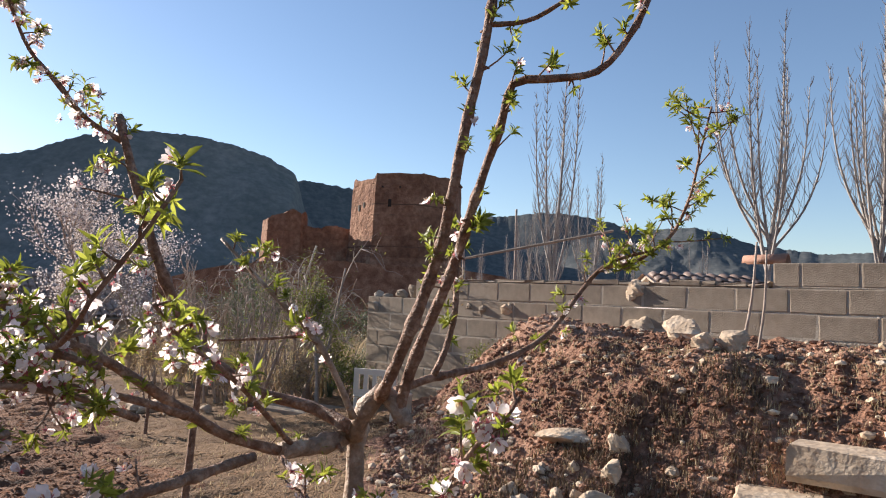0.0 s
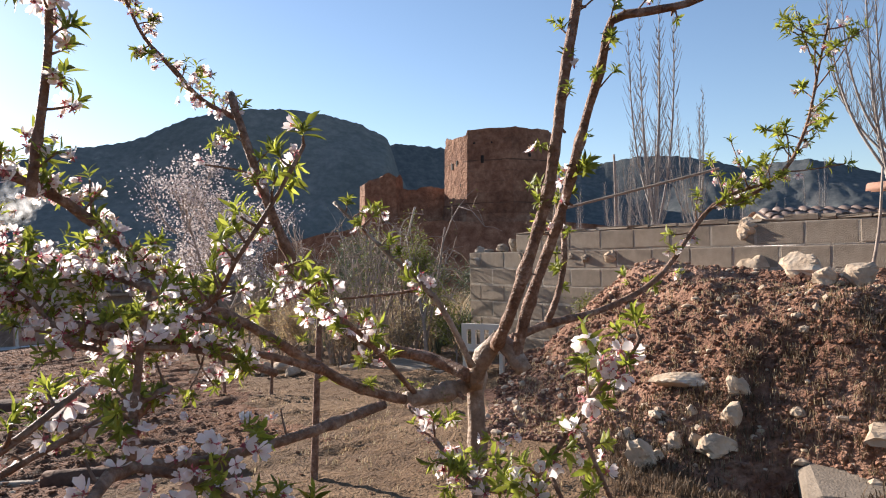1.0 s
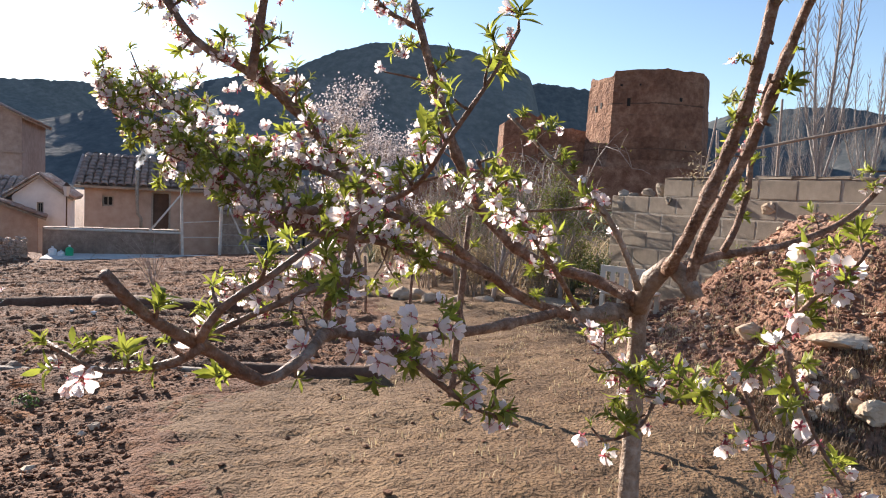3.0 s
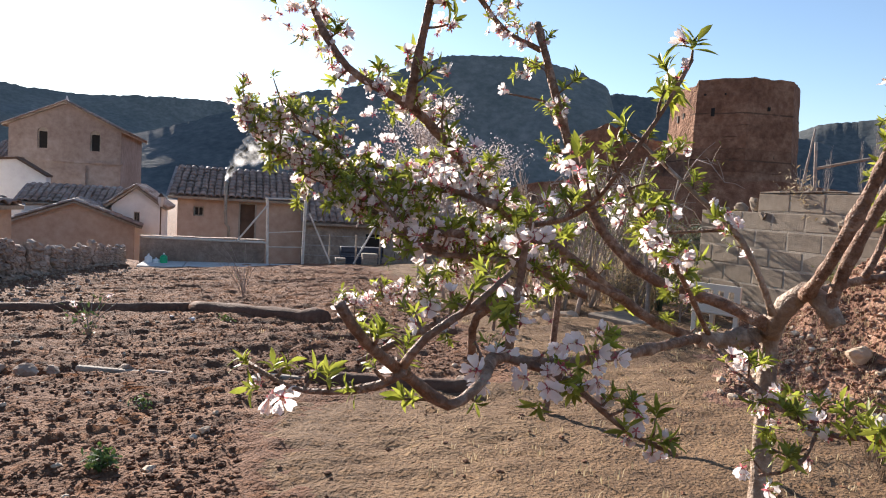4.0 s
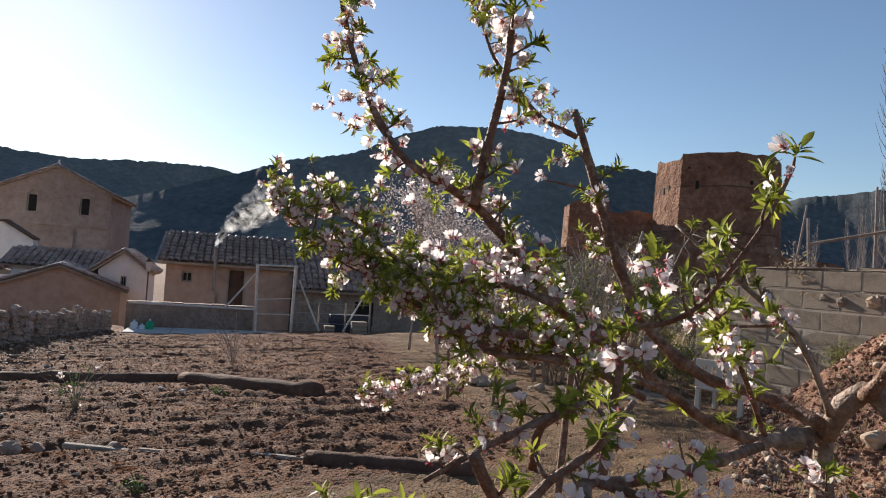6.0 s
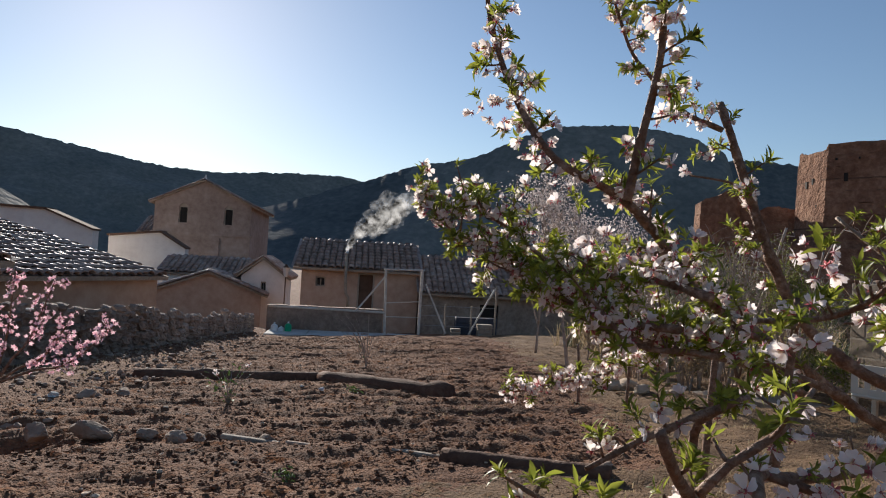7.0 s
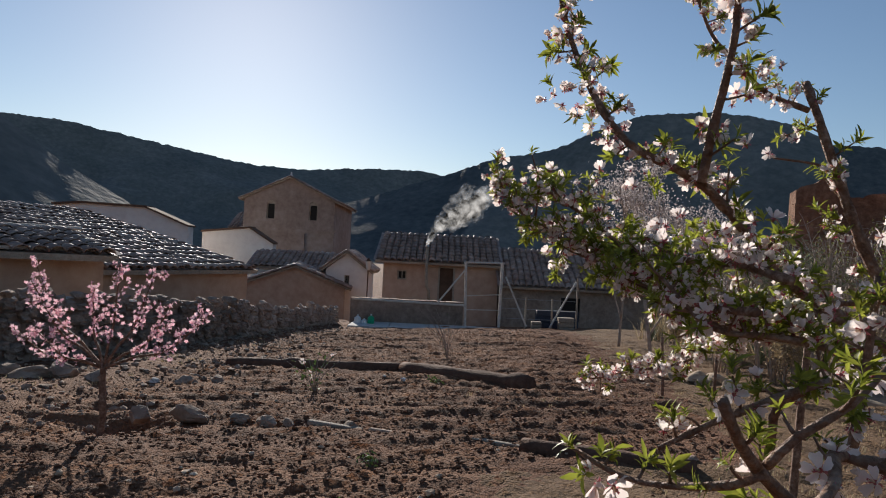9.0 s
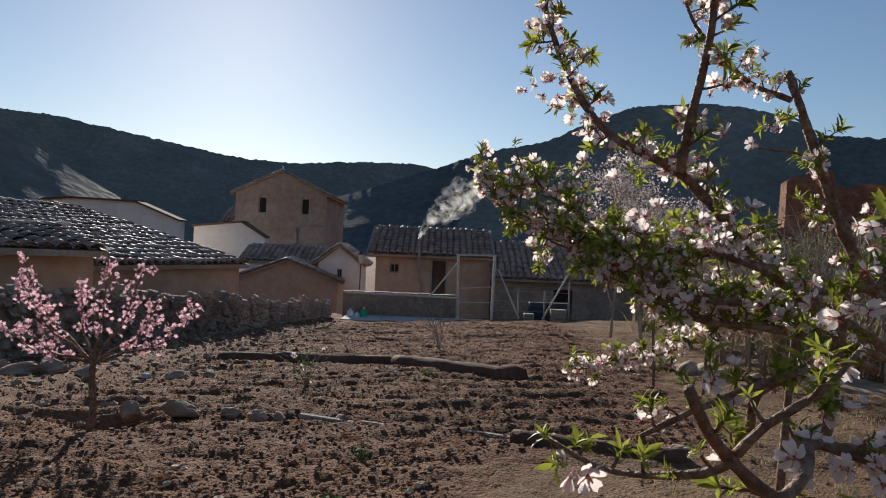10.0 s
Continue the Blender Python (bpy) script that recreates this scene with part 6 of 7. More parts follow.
def blossom_bits(rng, points, size, petal, count, spread):
    V, Fs = [], []
    for _ in range(count):
        c = Vector(rng.choice(points)) + Vector((rng.gauss(0, spread), rng.gauss(0, spread), rng.gauss(0, spread)))
        m = face_to(c, Vector((rng.uniform(-1, 1), rng.uniform(-1, 1), rng.uniform(-0.5, 1))), rng.uniform(0, 360))
        k = len(V)
        V.append(tuple(m @ Vector((0, 0, 0))))
        for i in range(10):
            r = size * (1.0 if i % 2 else 0.55) * rng.uniform(0.85, 1.15)
            a = math.pi * i / 5
            V.append(tuple(m @ Vector((math.cos(a) * r, math.sin(a) * r, size * (0.35 if i % 2 else 0.15)))))
        for i in range(10):
            Fs.append((k, k + 1 + i, k + 1 + (i + 1) % 10))
    return V, Fs


def leaf_bits(rng, points, size, count, spread, slim=0.28):
    bits = []
    base = leaf_shape(size, size * slim, 0.4, 0.15)
    for _ in range(count):
        c = Vector(rng.choice(points)) + Vector((rng.gauss(0, spread), rng.gauss(0, spread), rng.gauss(0, spread)))
        bits.append(moved(base, Matrix.Translation(c) @ pose(0, 0, 0, rng.uniform(-60, 60), rng.uniform(-70, 40), rng.uniform(0, 360)) @ Matrix.Scale(rng.uniform(0.6, 1.3), 4)))
    return merge(bits)


def tree(name, label, category, x, y, seed, height, trunk, levels, petals=None, leaves=None, spread=0.5, lift=0.15, splits=3, lean=(0, 0), first=0.32, bark=M_TWIG, shrink=0.68, group=""):
    rng = random.Random(seed)
    z = gz(x, y) if math.hypot(x, y) < 30 else float(lie([x], [y])[0][0])
    t = thing(name, label, category, (x, y, z - 0.03), group=group)
    out, ends = [], []
    grow(rng, (0, 0, 0), (lean[0], lean[1], 1), height * first, trunk, levels, out, ends, spread, lift, splits, shrink)
    put("trunk", mesh_of("trunk", *out[0], bark, True), t)
    for o in out[1:]:
        if len(o[0]) > 35 and len(t.children) < 14:
            put("limb", mesh_of("limb", *o, bark, True), t)
    fine = [o for o in out[1:] if len(o[0]) <= 35] + [o for o in out[1:] if len(o[0]) > 35][13:]
    if fine:
        put("twig_mass", mesh_of("twig_mass", *merge(fine), bark, True), t)["kind"] = "stuff"
    if petals:
        mat, size, count, sp = petals
        put("blossom", mesh_of("blossom", *blossom_bits(rng, ends, size, mat, count, sp), mat, True), t)["kind"] = "stuff"
    if leaves:
        mat, size, count, sp = leaves
        put("foliage", mesh_of("foliage", *leaf_bits(rng, ends, size, count, sp), mat, True), t)["kind"] = "stuff"
    return t


# peach sapling on the plot
def peach():
    rng = random.Random(7)
    base = Vector((-4.91, 1.82, gz(-4.91, 1.82) - 0.04))
    t = thing("peach_tree", "small spreading peach tree covered in pink blossom", "tree", tuple(base))
    side, back = Vector((math.cos(radians(YAW)), math.sin(radians(YAW)), 0)), Vector((-math.sin(radians(YAW)), math.cos(radians(YAW)), 0))
    fork = Vector((0.01, 0.0, 0.50))
    put("trunk", mesh_of("trunk", *tube(smooth_path([(0, 0, 0), (0.012, 0.01, 0.18), (0.004, 0, 0.36), tuple(fork)], 0.04), 0.024, 0.019, 9, 0.08, rng), M_BARK, True), t)
    for k, (r, b, z, n) in enumerate(((-0.55, 0.1, 0.78, 5), (-0.38, -0.2, 0.62, 5), (-0.22, 0.25, 0.55, 5), (0.12, -0.1, 0.80, 4), (0.22, 0.2, 0.70, 4), (0.40, 0.05, 0.45, 4), (0.70, -0.1, 0.42, 5), (-0.58, 0.0, 0.22, 3), (-0.35, -0.15, 0.24, 3))):
        tip = fork + side * r + back * b + Vector((0, 0, z)) * 0.85
        mid = fork.lerp(tip, 0.5) + side * r * 0.12 - Vector((0, 0, 0.06))
        path = smooth_path([tuple(fork - Vector((0, 0, 0.03))), tuple(fork.lerp(mid, 0.5)), tuple(mid), tuple(tip)], 0.04)
        put("limb", mesh_of("limb", *tube(path, 0.010, 0.003, 7, 0.08, rng), M_BARK, True), t)
        pts, twigs = [], []
        for i in range(int(len(path) * 0.38), len(path)):
            p = Vector(path[i])
            pts.append(tuple(p))
            if i % 2 == 0:
                q = p + Vector((rng.uniform(-1, 1), rng.uniform(-1, 1), rng.uniform(-0.4, 1))) * 0.09
                twigs.append(tube([tuple(p), tuple(p.lerp(q, 0.5)), tuple(q)], 0.003, 0.0015, 5, 0, rng))
                pts += [tuple(p.lerp(q, u)) for u in (0.4, 0.7, 1.0)]
        if twigs:
            put("twig_mass", mesh_of("twig_mass", *merge(twigs), M_BARK), t)["kind"] = "stuff"
        put("blossom", mesh_of("blossom", *blossom_bits(rng, pts, 0.017, M_PINK, 22 * n, 0.020), M_PINK, True), t, label="pink blossom")


peach()
# almond trees further along the plot
tree("almond_tree", "slender almond tree in pale pink blossom behind", "tree", -3.87, 7.86, 31, 3.0, 0.026, 4, (M_FARPETAL, 0.013, 7500, 0.06), None, 1.25, 0.06, 4, (0.0, 0.05), 0.40, M_TWIG, group="trees along the verge")
tree("almond_tree", "almond sapling with sparse pale blossom", "tree", -6.6, 12.4, 33, 2.9, 0.03, 4, (M_FARPETAL, 0.020, 1500, 0.06), None, 0.55, 0.2, 3, (0.0, 0.05), 0.34, M_TWIG, group="trees along the verge")
tree("bush", "leafless grey shrub tangled with dry twigs", "bush", -2.1, 7.6, 37, 2.2, 0.03, 4, None, (M_IVY, 0.035, 500, 0.08), 0.6, 0.2, 3, (0.1, 0.0), 0.3, M_TWIG, group="bushes by the wall")
tree("bush", "yellowish green leafy bush at the end of the wall", "bush", -1.35, 7.7, 38, 1.9, 0.03, 4, None, (M_IVY, 0.04, 2200, 0.06), 0.5, 0.25, 3, (0.0, 0.0), 0.3, M_TWIG, group="bushes by the wall")
tree("bush", "leafless shrub with pale bark near the wall", "bush", -3.0, 9.0, 39, 2.6, 0.035, 4, None, None, 0.55, 0.25, 3, (0.0, 0.0), 0.3, M_TWIG, group="bushes by the wall")
tree("olive_tree", "grey green olive tree below the tower", "tree", -6.0, 21.0, 41, 3.8, 0.12, 4, None, (M_OLIVE, 0.10, 3800, 0.22), 0.7, 0.1, 3, (0.0, 0.0), 0.3, M_TWIG, group="trees below the tower")
tree("olive_tree", "dark green leafy tree below the tower", "tree", -3.9, 16.5, 43, 2.8, 0.09, 4, None, (M_OLIVE, 0.08, 3000, 0.18), 0.7, 0.1, 3, (0.0, 0.0), 0.3, M_TWIG, group="trees below the tower")


for i, (x, y, h, lv) in enumerate(((-2.5, 8.6, 1.7, 500), (-3.6, 10.2, 2.0, 300), (-4.6, 12.6, 2.4, 0), (-5.4, 15.2, 2.6, 0), (-1.35, 8.7, 1.55, 1400), (-6.9, 18.5, 3.0, 0), (-8.6, 19.6, 2.6, 600), (-3.2, 12.8, 2.1, 600))):
    tree("bush", "leafless greyish shrub with dense upright twigs" if not lv else "thin shrub with sparse yellowish leaves", "bush", x, y, 300 + i, h, 0.02, 4, None, (M_IVY, 0.04, lv, 0.08) if lv else None, 0.45, 0.35, 4, (0.1 * math.sin(i), 0.1), 0.26, M_TWIG, group="undergrowth by the wall")
for i, (x, y, h, n) in enumerate(((-2.6, 14.5, 2.2, 2600), (-5.0, 17.5, 2.6, 2600), (-8.0, 22.5, 3.4, 2600), (-1.2, 13.5, 1.7, 2000), (-10.5, 24.0, 3.0, 2000))):
    tree("olive_tree", "round grey green tree among the undergrowth", "tree", x, y, 340 + i, h, 0.07, 4, None, (M_OLIVE, 0.075, n, 0.15), 0.75, 0.1, 3, (0, 0), 0.28, M_TWIG, group="trees below the tower")


for i, (x, y, h, n, mt) in enumerate(((-1.7, 7.9, 0.9, 900, M_STRAW), (-2.45, 8.0, 1.0, 1000, M_STRAW), (-3.2, 8.5, 1.1, 1100, M_STRAW), (-1.0, 7.6, 0.9, 1100, M_IVY), (-3.0, 10.4, 1.7, 1300, M_OLIVE), (-4.1, 9.6, 1.3, 1100, M_STRAW), (-5.0, 11.2, 1.4, 1100, M_STRAW))):
    label = {0: "tangle of dry straw-coloured weeds and twigs", 1: "low yellowish green bush in the undergrowth", 2: "dull green shrub in the undergrowth"}[(mt is M_IVY) + 2 * (mt is M_OLIVE)]
    tree("bush", label, "bush", x, y, 380 + i, h, 0.012, 4, None, (mt, 0.05, n, 0.07), 0.8, 0.2, 4, (0.1 * math.sin(3 * i), 0.1), 0.28, M_TWIG, group="undergrowth by the wall")


def bramble(x, y, h, n, seed, label):
    """Long thin canes that arch out of one stool, with short side twigs and a few leaves."""
    rng = random.Random(seed)
    t = thing("bush", label, "bush", (x, y, gz(x, y) - 0.04), group="undergrowth by the wall")
    canes, twigs, pts = [], [], []
    for k in range(n):
        a, out, up = rng.uniform(0, 6.28), h * rng.uniform(0.15, 0.75), h * rng.uniform(0.55, 1.1)
        bx, by = rng.uniform(-0.15, 0.15), rng.uniform(-0.15, 0.15)
        c, s = math.cos(a), math.sin(a)
        path = smooth_path([(bx, by, 0), (bx + c * out * 0.25, by + s * out * 0.25, up * 0.55), (bx + c * out * 0.65, by + s * out * 0.65, up), (bx + c * out, by + s * out, up * rng.uniform(0.7, 1.05))], 0.2)
        canes.append(tube(path, rng.uniform(0.007, 0.016), 0.004, 5, 0.05, rng))
        for p in path[2:]:
            pts.append(tuple(p))
            for _ in range(2):
                d = Vector((rng.uniform(-1, 1), rng.uniform(-1, 1), rng.uniform(-0.3, 1))).normalized() * rng.uniform(0.1, 0.35)
                q = Vector(p) + d
                twigs.append(tube([tuple(p), tuple(Vector(p).lerp(q, 0.5) + Vector((0, 0, 0.02))), tuple(q)], 0.0035, 0.002, 4, 0, rng))
                pts.append(tuple(q))
    put("cane_mass", mesh_of("cane_mass", *merge(canes), M_TWIG, True), t)["kind"] = "stuff"
    put("twig_mass", mesh_of("twig_mass", *merge(twigs), M_TWIG), t)["kind"] = "stuff"
    put("foliage", mesh_of("foliage", *leaf_bits(rng, pts, 0.04, 160, 0.03), M_IVY, True), t)["kind"] = "stuff"


for i, (x, y, h, n) in enumerate(((-1.75, 8.5, 1.75, 14), (-2.6, 8.3, 1.5, 12), (-3.4, 8.9, 1.7, 12), (-1.6, 8.1, 1.35, 10), (-2.25, 8.7, 1.7, 12), (-2.7, 9.9, 1.6, 12), (-4.4, 10.6, 1.5, 10))):
    bramble(x, y, h, n, 500 + i, "tangle of bare arching canes with a few yellowish leaves")


def lean_pole(x, y, dx, dy, h, r, label):
    rng = random.Random(int(x * 100))
    z = gz(x, y) - 0.05
    put("pole", mesh_of("pole", *tube(smooth_path([(0, 0, 0), (dx * 0.5 + 0.02, dy * 0.5, h * 0.5), (dx, dy, h)], 0.1), r, r * 0.6, 7, 0.06, rng), M_TWIG, True), m=pose(x, y, z), label=label, category="pole", group="poles by the wall")


lean_pole(-2.15, 8.4, 0.55, 0.1, 1.9, 0.022, "long bare pole leaning in the undergrowth")
lean_pole(-1.5, 8.3, 0.3, 0.0, 1.6, 0.018, "thin dry pole stuck in the undergrowth")
lean_pole(-2.4, 8.2, 0.05, 0.1, 1.3, 0.016, "thin upright pole in the undergrowth")
lean_pole(2.02, 4.76, 0.10, 0.0, 0.78, 0.012, "thin sapling stake tied by the block wall")
lean_pole(2.12, 4.74, 0.08, 0.05, 0.74, 0.010, "second thin stake by the block wall")


def poplar(x, y, z, height, seed, label, fan=0.15, stems=6):
    """A bare upright poplar: limbs that fan out low down and then rise, with long twigs."""
    rng = random.Random(seed)
    t = thing("poplar_tree", label, "tree", (x, y, z), group="bare poplars")
    twigs = []
    for k in range(stems):
        a = 2 * math.pi * k / stems + rng.uniform(-0.5, 0.5)
        w = height * fan * (0.25 if k == 0 else rng.uniform(0.25, 1.1))
        h = height * (1.0 if k == 0 else rng.uniform(0.72, 0.98))
        fork = height * rng.uniform(0.16, 0.34)
        cx, cy = math.cos(a) * w, math.sin(a) * w
        path = smooth_path([(0, 0, fork * (0.0 if k == 0 else 0.85)), (cx * 0.05, cy * 0.05, fork), (cx * 0.6, cy * 0.6, fork + (h - fork) * 0.28), (cx * 0.9, cy * 0.9, fork + (h - fork) * 0.6), (cx, cy, h)], height / 30)
        put("stem", mesh_of("stem", *tube(path, height * (0.0085 if k == 0 else 0.0052), height * 0.001, 6, 0.08, rng), M_POPLAR, True), t)
        for i in range(int(len(path) * 0.3), len(path)):
            for _ in range(4):
                b = rng.uniform(0, 6.28)
                L = height * rng.uniform(0.05, 0.17) * (1.2 - i / len(path))
                out = Vector((math.cos(b), math.sin(b), 0))
                p = Vector(path[i])
                q = [p, p + out * L * 0.24 + Vector((0, 0, L * 0.4)), p + out * L * 0.42 + Vector((0, 0, L))]
                twigs.append(tube([tuple(v) for v in q], height * 0.0011, height * 0.0005, 4, 0, rng))
    ob = put("twig_mass", mesh_of("twig_mass", *merge(twigs), M_POPLAR), t)
    ob["kind"] = "stuff"


for x, y, z, h, sd, fn in ((11.6, 25.0, 0.5, 11.4, 51, 0.17), (15.6, 25.0, 0.5, 12.3, 52, 0.12), (17.0, 26.0, 0.5, 10.5, 54, 0.14)):
    poplar(x, y, z, h, sd, "tall bare poplar with upright grey twigs", fn, 12)
for x, y, z, h, sd, fn in ((3.85, 25.0, 0.0, 9.6, 55, 0.11), (3.7, 25.3, 0.0, 5.6, 56, 0.22), (5.4, 25.6, 0.0, 6.6, 57, 0.15), (2.9, 25.4, 0.0, 4.6, 58, 0.18)):
    poplar(x, y, z, h, sd, "slim bare poplar beyond the block wall", fn)

# ---- things lying about the plot ----
def lying_log(r0, d0, r1, d1, rad, label, seed):
    rng = random.Random(seed)
    P = []
    for t in np.linspace(0, 1, 14):
        q = vplace(r0 + (r1 - r0) * t, d0 + (d1 - d0) * t)
        P.append((q.x, q.y, float(lie([q.x], [q.y])[0][0]) + rad * 0.12))
    put("log", mesh_of("log", *tube(P, rad, rad * 0.9, 14, 0.09, rng, 0.12), M_LOG, True), label=label, category="log", group="logs on the plot")


lying_log(-2.62, 8.85, -0.40, 8.45, 0.09, "long weathered dark log lying on the soil", 3)
lying_log(-0.38, 8.42, 0.96, 7.05, 0.11, "thick weathered dark log lying on the soil", 4)


lying_log(0.55, 4.20, 1.40, 3.72, 0.06, "dark rotten timber lying along the edge of the bed", 5)


def edging(r0, d0, r1, d1, seed):
    """Low boards and stones that edge the near bed."""
    rng = random.Random(seed)
    L = math.hypot(r1 - r0, d1 - d0)
    t = 0.0
    while t < L:
        w = rng.uniform(0.25, 0.6)
        u = t / L
        q = vplace(r0 + (r1 - r0) * u, d0 + (d1 - d0) * u)
        v, f = slab(0, -0.02, 0, w * 0.92, 0.02, 0.022 + rng.uniform(0, 0.015), 0.006)
        put("edging_board", mesh_of("edging_board", v, f, rng.choice((M_WOOD, M_WOOD, M_FIELDSTONE, M_PALEWOOD))), m=pose(q.x, q.y, float(lie([q.x], [q.y])[0][0]) + rng.uniform(-0.012, 0.012), rng.uniform(-8, 8), 0, YAW + math.degrees(math.atan2(d1 - d0, r1 - r0)) + rng.uniform(-5, 5)), label="weathered pale board edging the bed", category="board", group="edging of the bed")
        t += w


edging(-0.85, 4.86, 0.70, 4.26, 5)
edging(0.70, 4.26, 1.45, 3.86, 6)
for i, (r, d, s) in enumerate(((-2.05, 4.95, 0.10), (-1.72, 5.0, 0.13), (-1.35, 4.95, 0.08), (-1.15, 4.85, 0.09), (-1.0, 4.9, 0.05), (-0.55, 4.78, 0.06), (-3.9, 6.35, 0.16), (-3.65, 6.3, 0.15), (-3.4, 6.4, 0.17), (-3.1, 6.45, 0.13), (-4.2, 6.3, 0.15), (-2.7, 6.77, 0.07), (-2.45, 6.9, 0.10), (-2.2, 7.1, 0.09), (1.42, 3.9, 0.07))):
    q = vplace(r, d)
    rock(q.x, q.y, s * 1.0, s * 0.75, s * 0.55, 37 * i, 70 + i, "rough brownish stone lying on the soil", 0.35, "stones on the plot", M_FIELDSTONE)


# ---- small things ----
def small_plant(x, y, h, leaf, flowers, label, seed, count=60, flower_mat=None, stems=9, name="plant", category="plant"):
    rng = random.Random(seed)
    t = thing(name, label, category, (x, y, gz(x, y) - 0.01))
    pts = []
    for k in range(stems):
        a, lean = rng.uniform(0, 6.28), rng.uniform(0.15, 0.8)
        tip = (math.cos(a) * h * lean, math.sin(a) * h * lean, h * rng.uniform(0.6, 1.0))
        path = smooth_path([(0, 0, 0), (tip[0] * 0.35, tip[1] * 0.35, tip[2] * 0.55), tip], 0.03)
        put("stem", mesh_of("stem", *tube(path, 0.004, 0.002, 5, 0.05, rng), M_TWIG, True), t)
        pts += [tuple(p) for p in path[1:]]
    if count:
        put("foliage", mesh_of("foliage", *leaf_bits(rng, pts, leaf, count, 0.02, 0.4), M_WEED, True), t)["kind"] = "stuff"
    for k in range(flowers):
        p = rng.choice(pts[-12:])
        put("flower", FLOWERS[k % 3], t, face_to(Vector(p) + Vector((0, 0, 0.01)), (rng.uniform(-0.6, 0.6), rng.uniform(-1, 0.2), 0.8)) @ Matrix.Scale(1.5, 4))
    return t


small_plant(-5.47, 4.02, 0.36, 0.05, 6, "small rose bush with white flowers on the plot", 1, 70)
small_plant(-2.37, 1.67, 0.07, 0.035, 0, "low grey green weed growing in the soil", 2, 150, stems=14, name="weed", category="weed")
small_plant(-3.01, 2.42, 0.05, 0.03, 0, "tiny green weed in the soil", 3, 60, stems=7, name="weed", category="weed")
small_plant(-6.9, 7.6, 0.75, 0.03, 0, "bare thorny rose canes by the old wall", 4, 20, stems=8)
small_plant(-7.5, 8.3, 0.8, 0.03, 0, "bare canes standing by the old wall", 5, 10, stems=7)
small_plant(-5.0, 5.2, 0.10, 0.04, 0, "small weed between the furrows", 6, 50, stems=6, name="weed", category="weed")
for i, (x, y, s) in enumerate(((-5.31, 5.05, 0.035), (-4.61, 5.4, 0.03), (-6.77, 3.12, 0.06), (-5.75, 5.2, 0.025))):
    rng9 = random.Random(90 + i)
    v, f = stone_shape(rng9, s * 1.3, s, s * 0.5, 7, 5, 0.3)
    put("pale_stone", mesh_of("pale_stone", v, f, M_JUG_W if i < 2 else M_SLAB), m=pose(x, y, gz(x, y) - 0.005), label="small white scrap lying on the soil", category="litter", group="scraps on the plot")

for i, (x, y, h, lean) in enumerate(((-1.15, 3.25, 0.98, 0.05), (-2.98, 6.1, 0.62, -0.03), (-2.45, 5.9, 0.5, 0.02))):
    rng8 = random.Random(60 + i)
    put("stake", mesh_of("stake", *tube(smooth_path([(0, 0, 0), (lean * 0.4, 0.01, h * 0.5), (lean, 0, h)], 0.08), 0.020 if i == 0 else 0.016, 0.013, 8, 0.07, rng8), M_BARK, True), m=pose(x, y, gz(x, y) - 0.06), label="weathered wooden stake driven into the soil", category="stake", group="stakes in the plot")
rng8 = random.Random(66)
for i in range(15):
    u = i / 14
    x, y = -4.1 + 2.0 * u + rng8.uniform(-0.08, 0.08), 7.75 - 0.55 * u + rng8.uniform(-0.12, 0.12)
    r8 = rng8.uniform(0.05, 0.13)
    rock(x, y, r8, r8 * 0.8, r8 * 0.7, rng8.uniform(0, 180), 200 + i, "pale rough stone edging the undergrowth", 0.25, "stones edging the undergrowth")


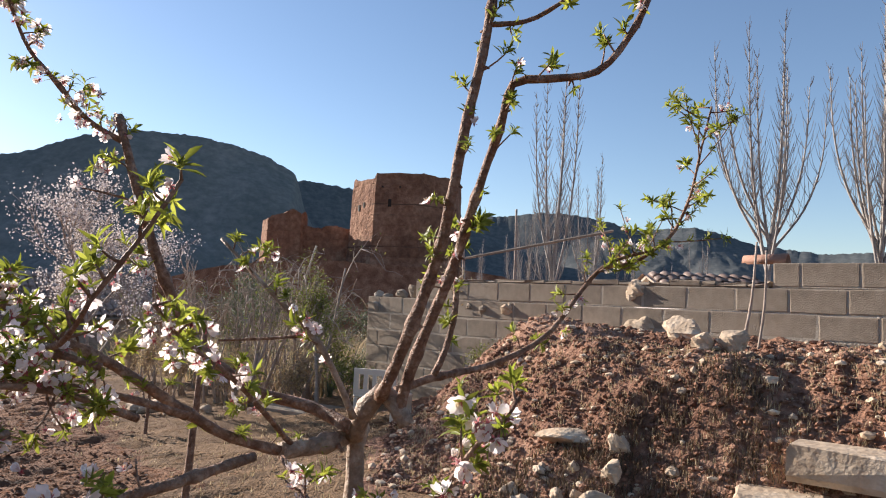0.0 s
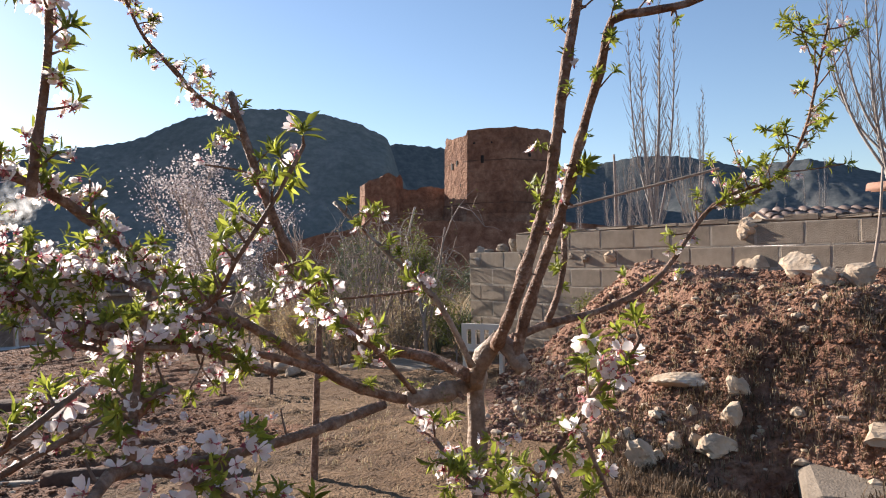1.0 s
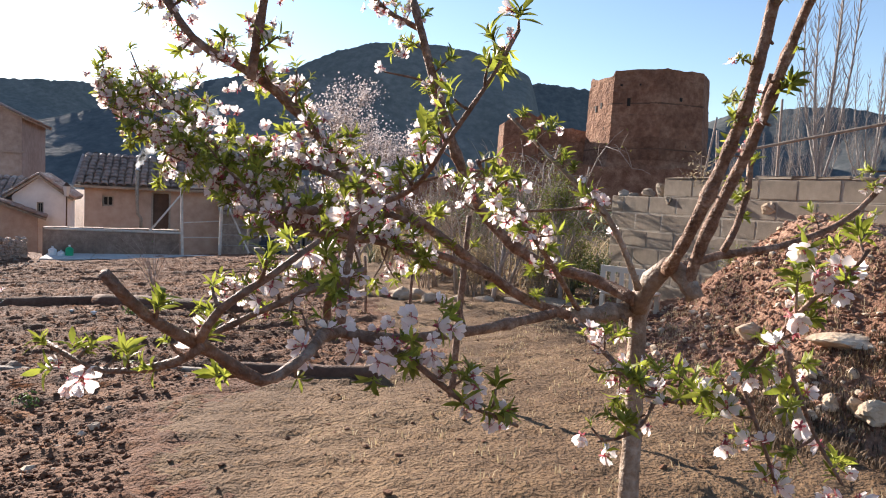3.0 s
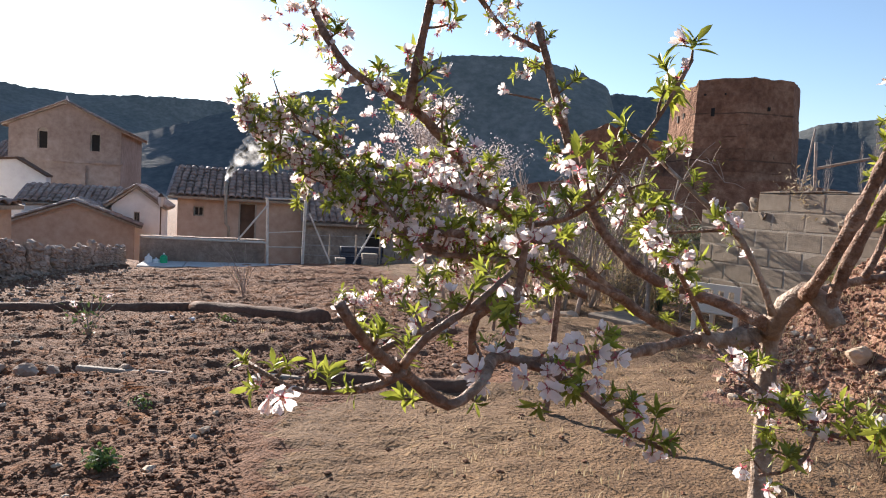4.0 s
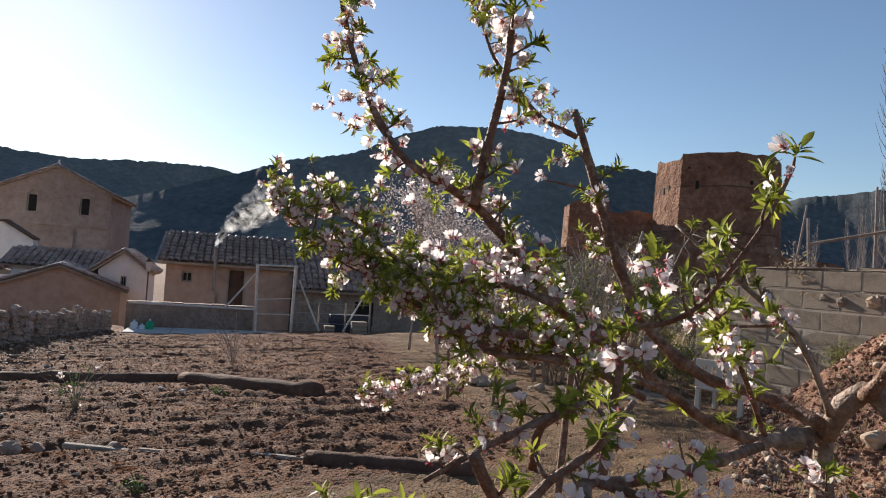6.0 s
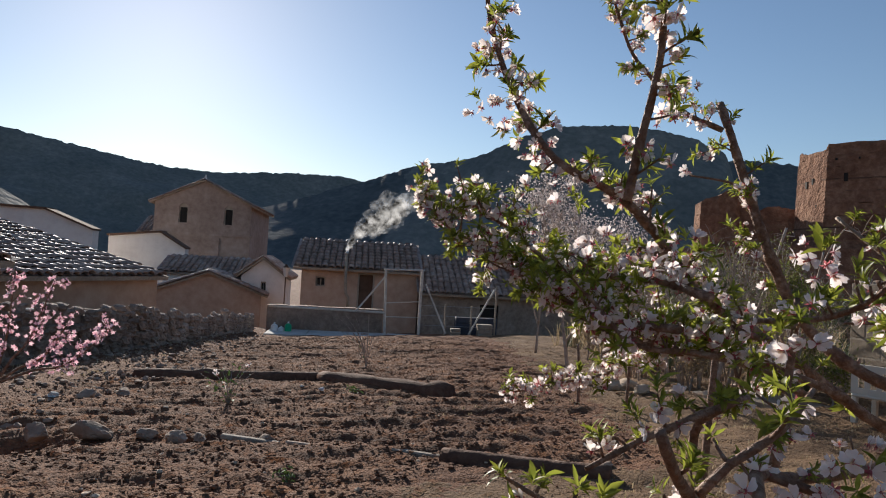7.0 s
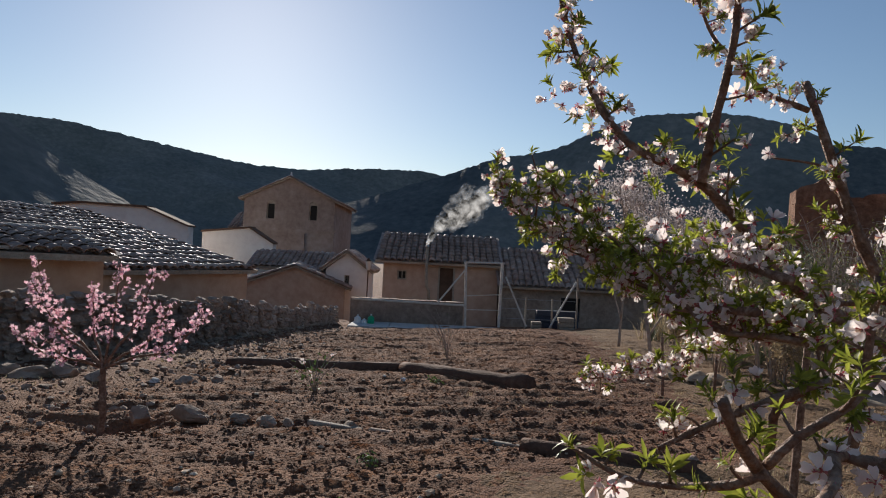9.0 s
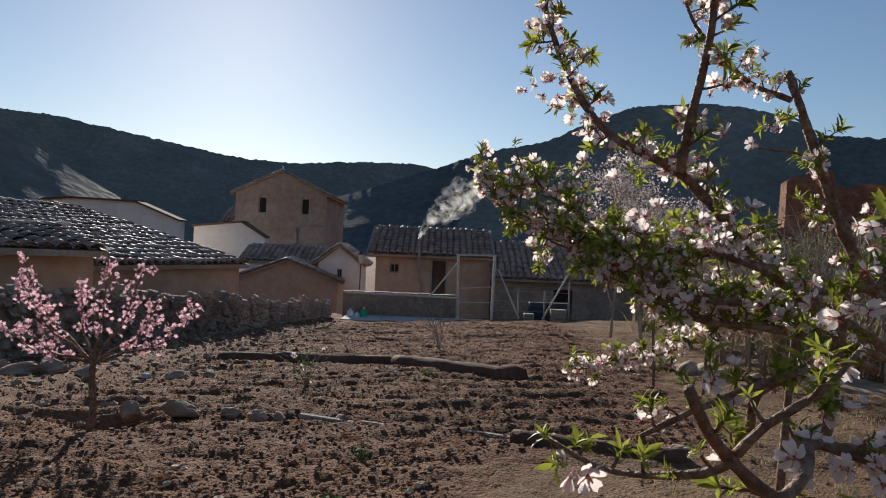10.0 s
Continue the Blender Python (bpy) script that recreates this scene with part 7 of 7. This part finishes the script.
def garden_chair(x, y, turn):
    t = thing("garden_chair", "cream plastic garden chair with slotted back", "chair", (x, y, gz(x, y) - 0.01), turn)
    put("seat", mesh_of("seat", *slab(-0.2, -0.2, 0.20, 0.2, 0.2, 0.225, 0.01), M_PLASTIC), t)
    gaps = tuple((-0.15 + 0.085 * i, 0.27, -0.105 + 0.085 * i, 0.40) for i in range(4))
    put("backrest", mesh_of("backrest", *pierced(-0.2, 0.226, 0.2, 0.45, 0.17, 0.195, gaps), M_PLASTIC), t)
    for sx in (-1, 1):
        for sy in (-1, 1):
            put("leg", mesh_of("leg", *slab(sx * 0.175 - 0.02, sy * 0.175 - 0.02, 0, sx * 0.175 + 0.02, sy * 0.175 + 0.02, 0.199, 0.005), M_PLASTIC), t)
    return t


garden_chair(-0.50, 6.2, 160)
v, f = slab(-0.5, -0.28, 0, 0.5, 0.28, 0.08, 0.015)
put("concrete_slab", mesh_of("concrete_slab", v, f, M_BLOCK), m=pose(-1.35, 7.35, gz(-1.35, 7.35) - 0.04, 0, 0, -30), label="flat pale concrete slab at the wall end", category="slab")
lean_pole(-0.15, 9.5, 0.35, 0.2, 2.3, 0.02, "long dark pole leaning behind the block wall")
lean_pole(0.27, 9.7, -0.05, 0.0, 2.0, 0.03, "grey post behind the block wall")
lean_pole(0.95, 9.9, 0.02, 0.0, 1.9, 0.025, "second grey post behind the block wall")
rail = thing("fence_rail", "weathered rail on posts behind the block wall", "rail", (0, 0, 0))
bar((0.22, 9.72, 1.62), (2.2, 9.2, 2.05), 0.018, 6, "rail", rail, M_WOOD)
bar((-0.15, 9.72, 1.1), (0.24, 9.7, 1.38), 0.02, 6, "prop", rail, M_WOOD)
bush_top = tree("vine", "dry grey vine tangle hanging over the wall", "vine", 0.1, 8.15, 360, 1.5, 0.018, 4, None, (M_STRAW, 0.05, 500, 0.05), 0.7, 0.1, 3, (0.2, -0.1), 0.42, M_TWIG)
tree("bush", "low leafy weeds against the block wall", "bush", 0.35, 7.25, 361, 0.55, 0.01, 3, None, (M_IVY, 0.035, 700, 0.05), 0.9, 0.1, 4, (0.0, 0.0), 0.3, M_TWIG)
for i in range(7):
    poplar(1.0 + 1.15 * i, 21.5 + 0.4 * math.sin(i), 0.0, 3.0 + 0.6 * math.sin(i * 2.3), 400 + i, "thin bare sapling in the copse beyond the wall", 0.16, 4)
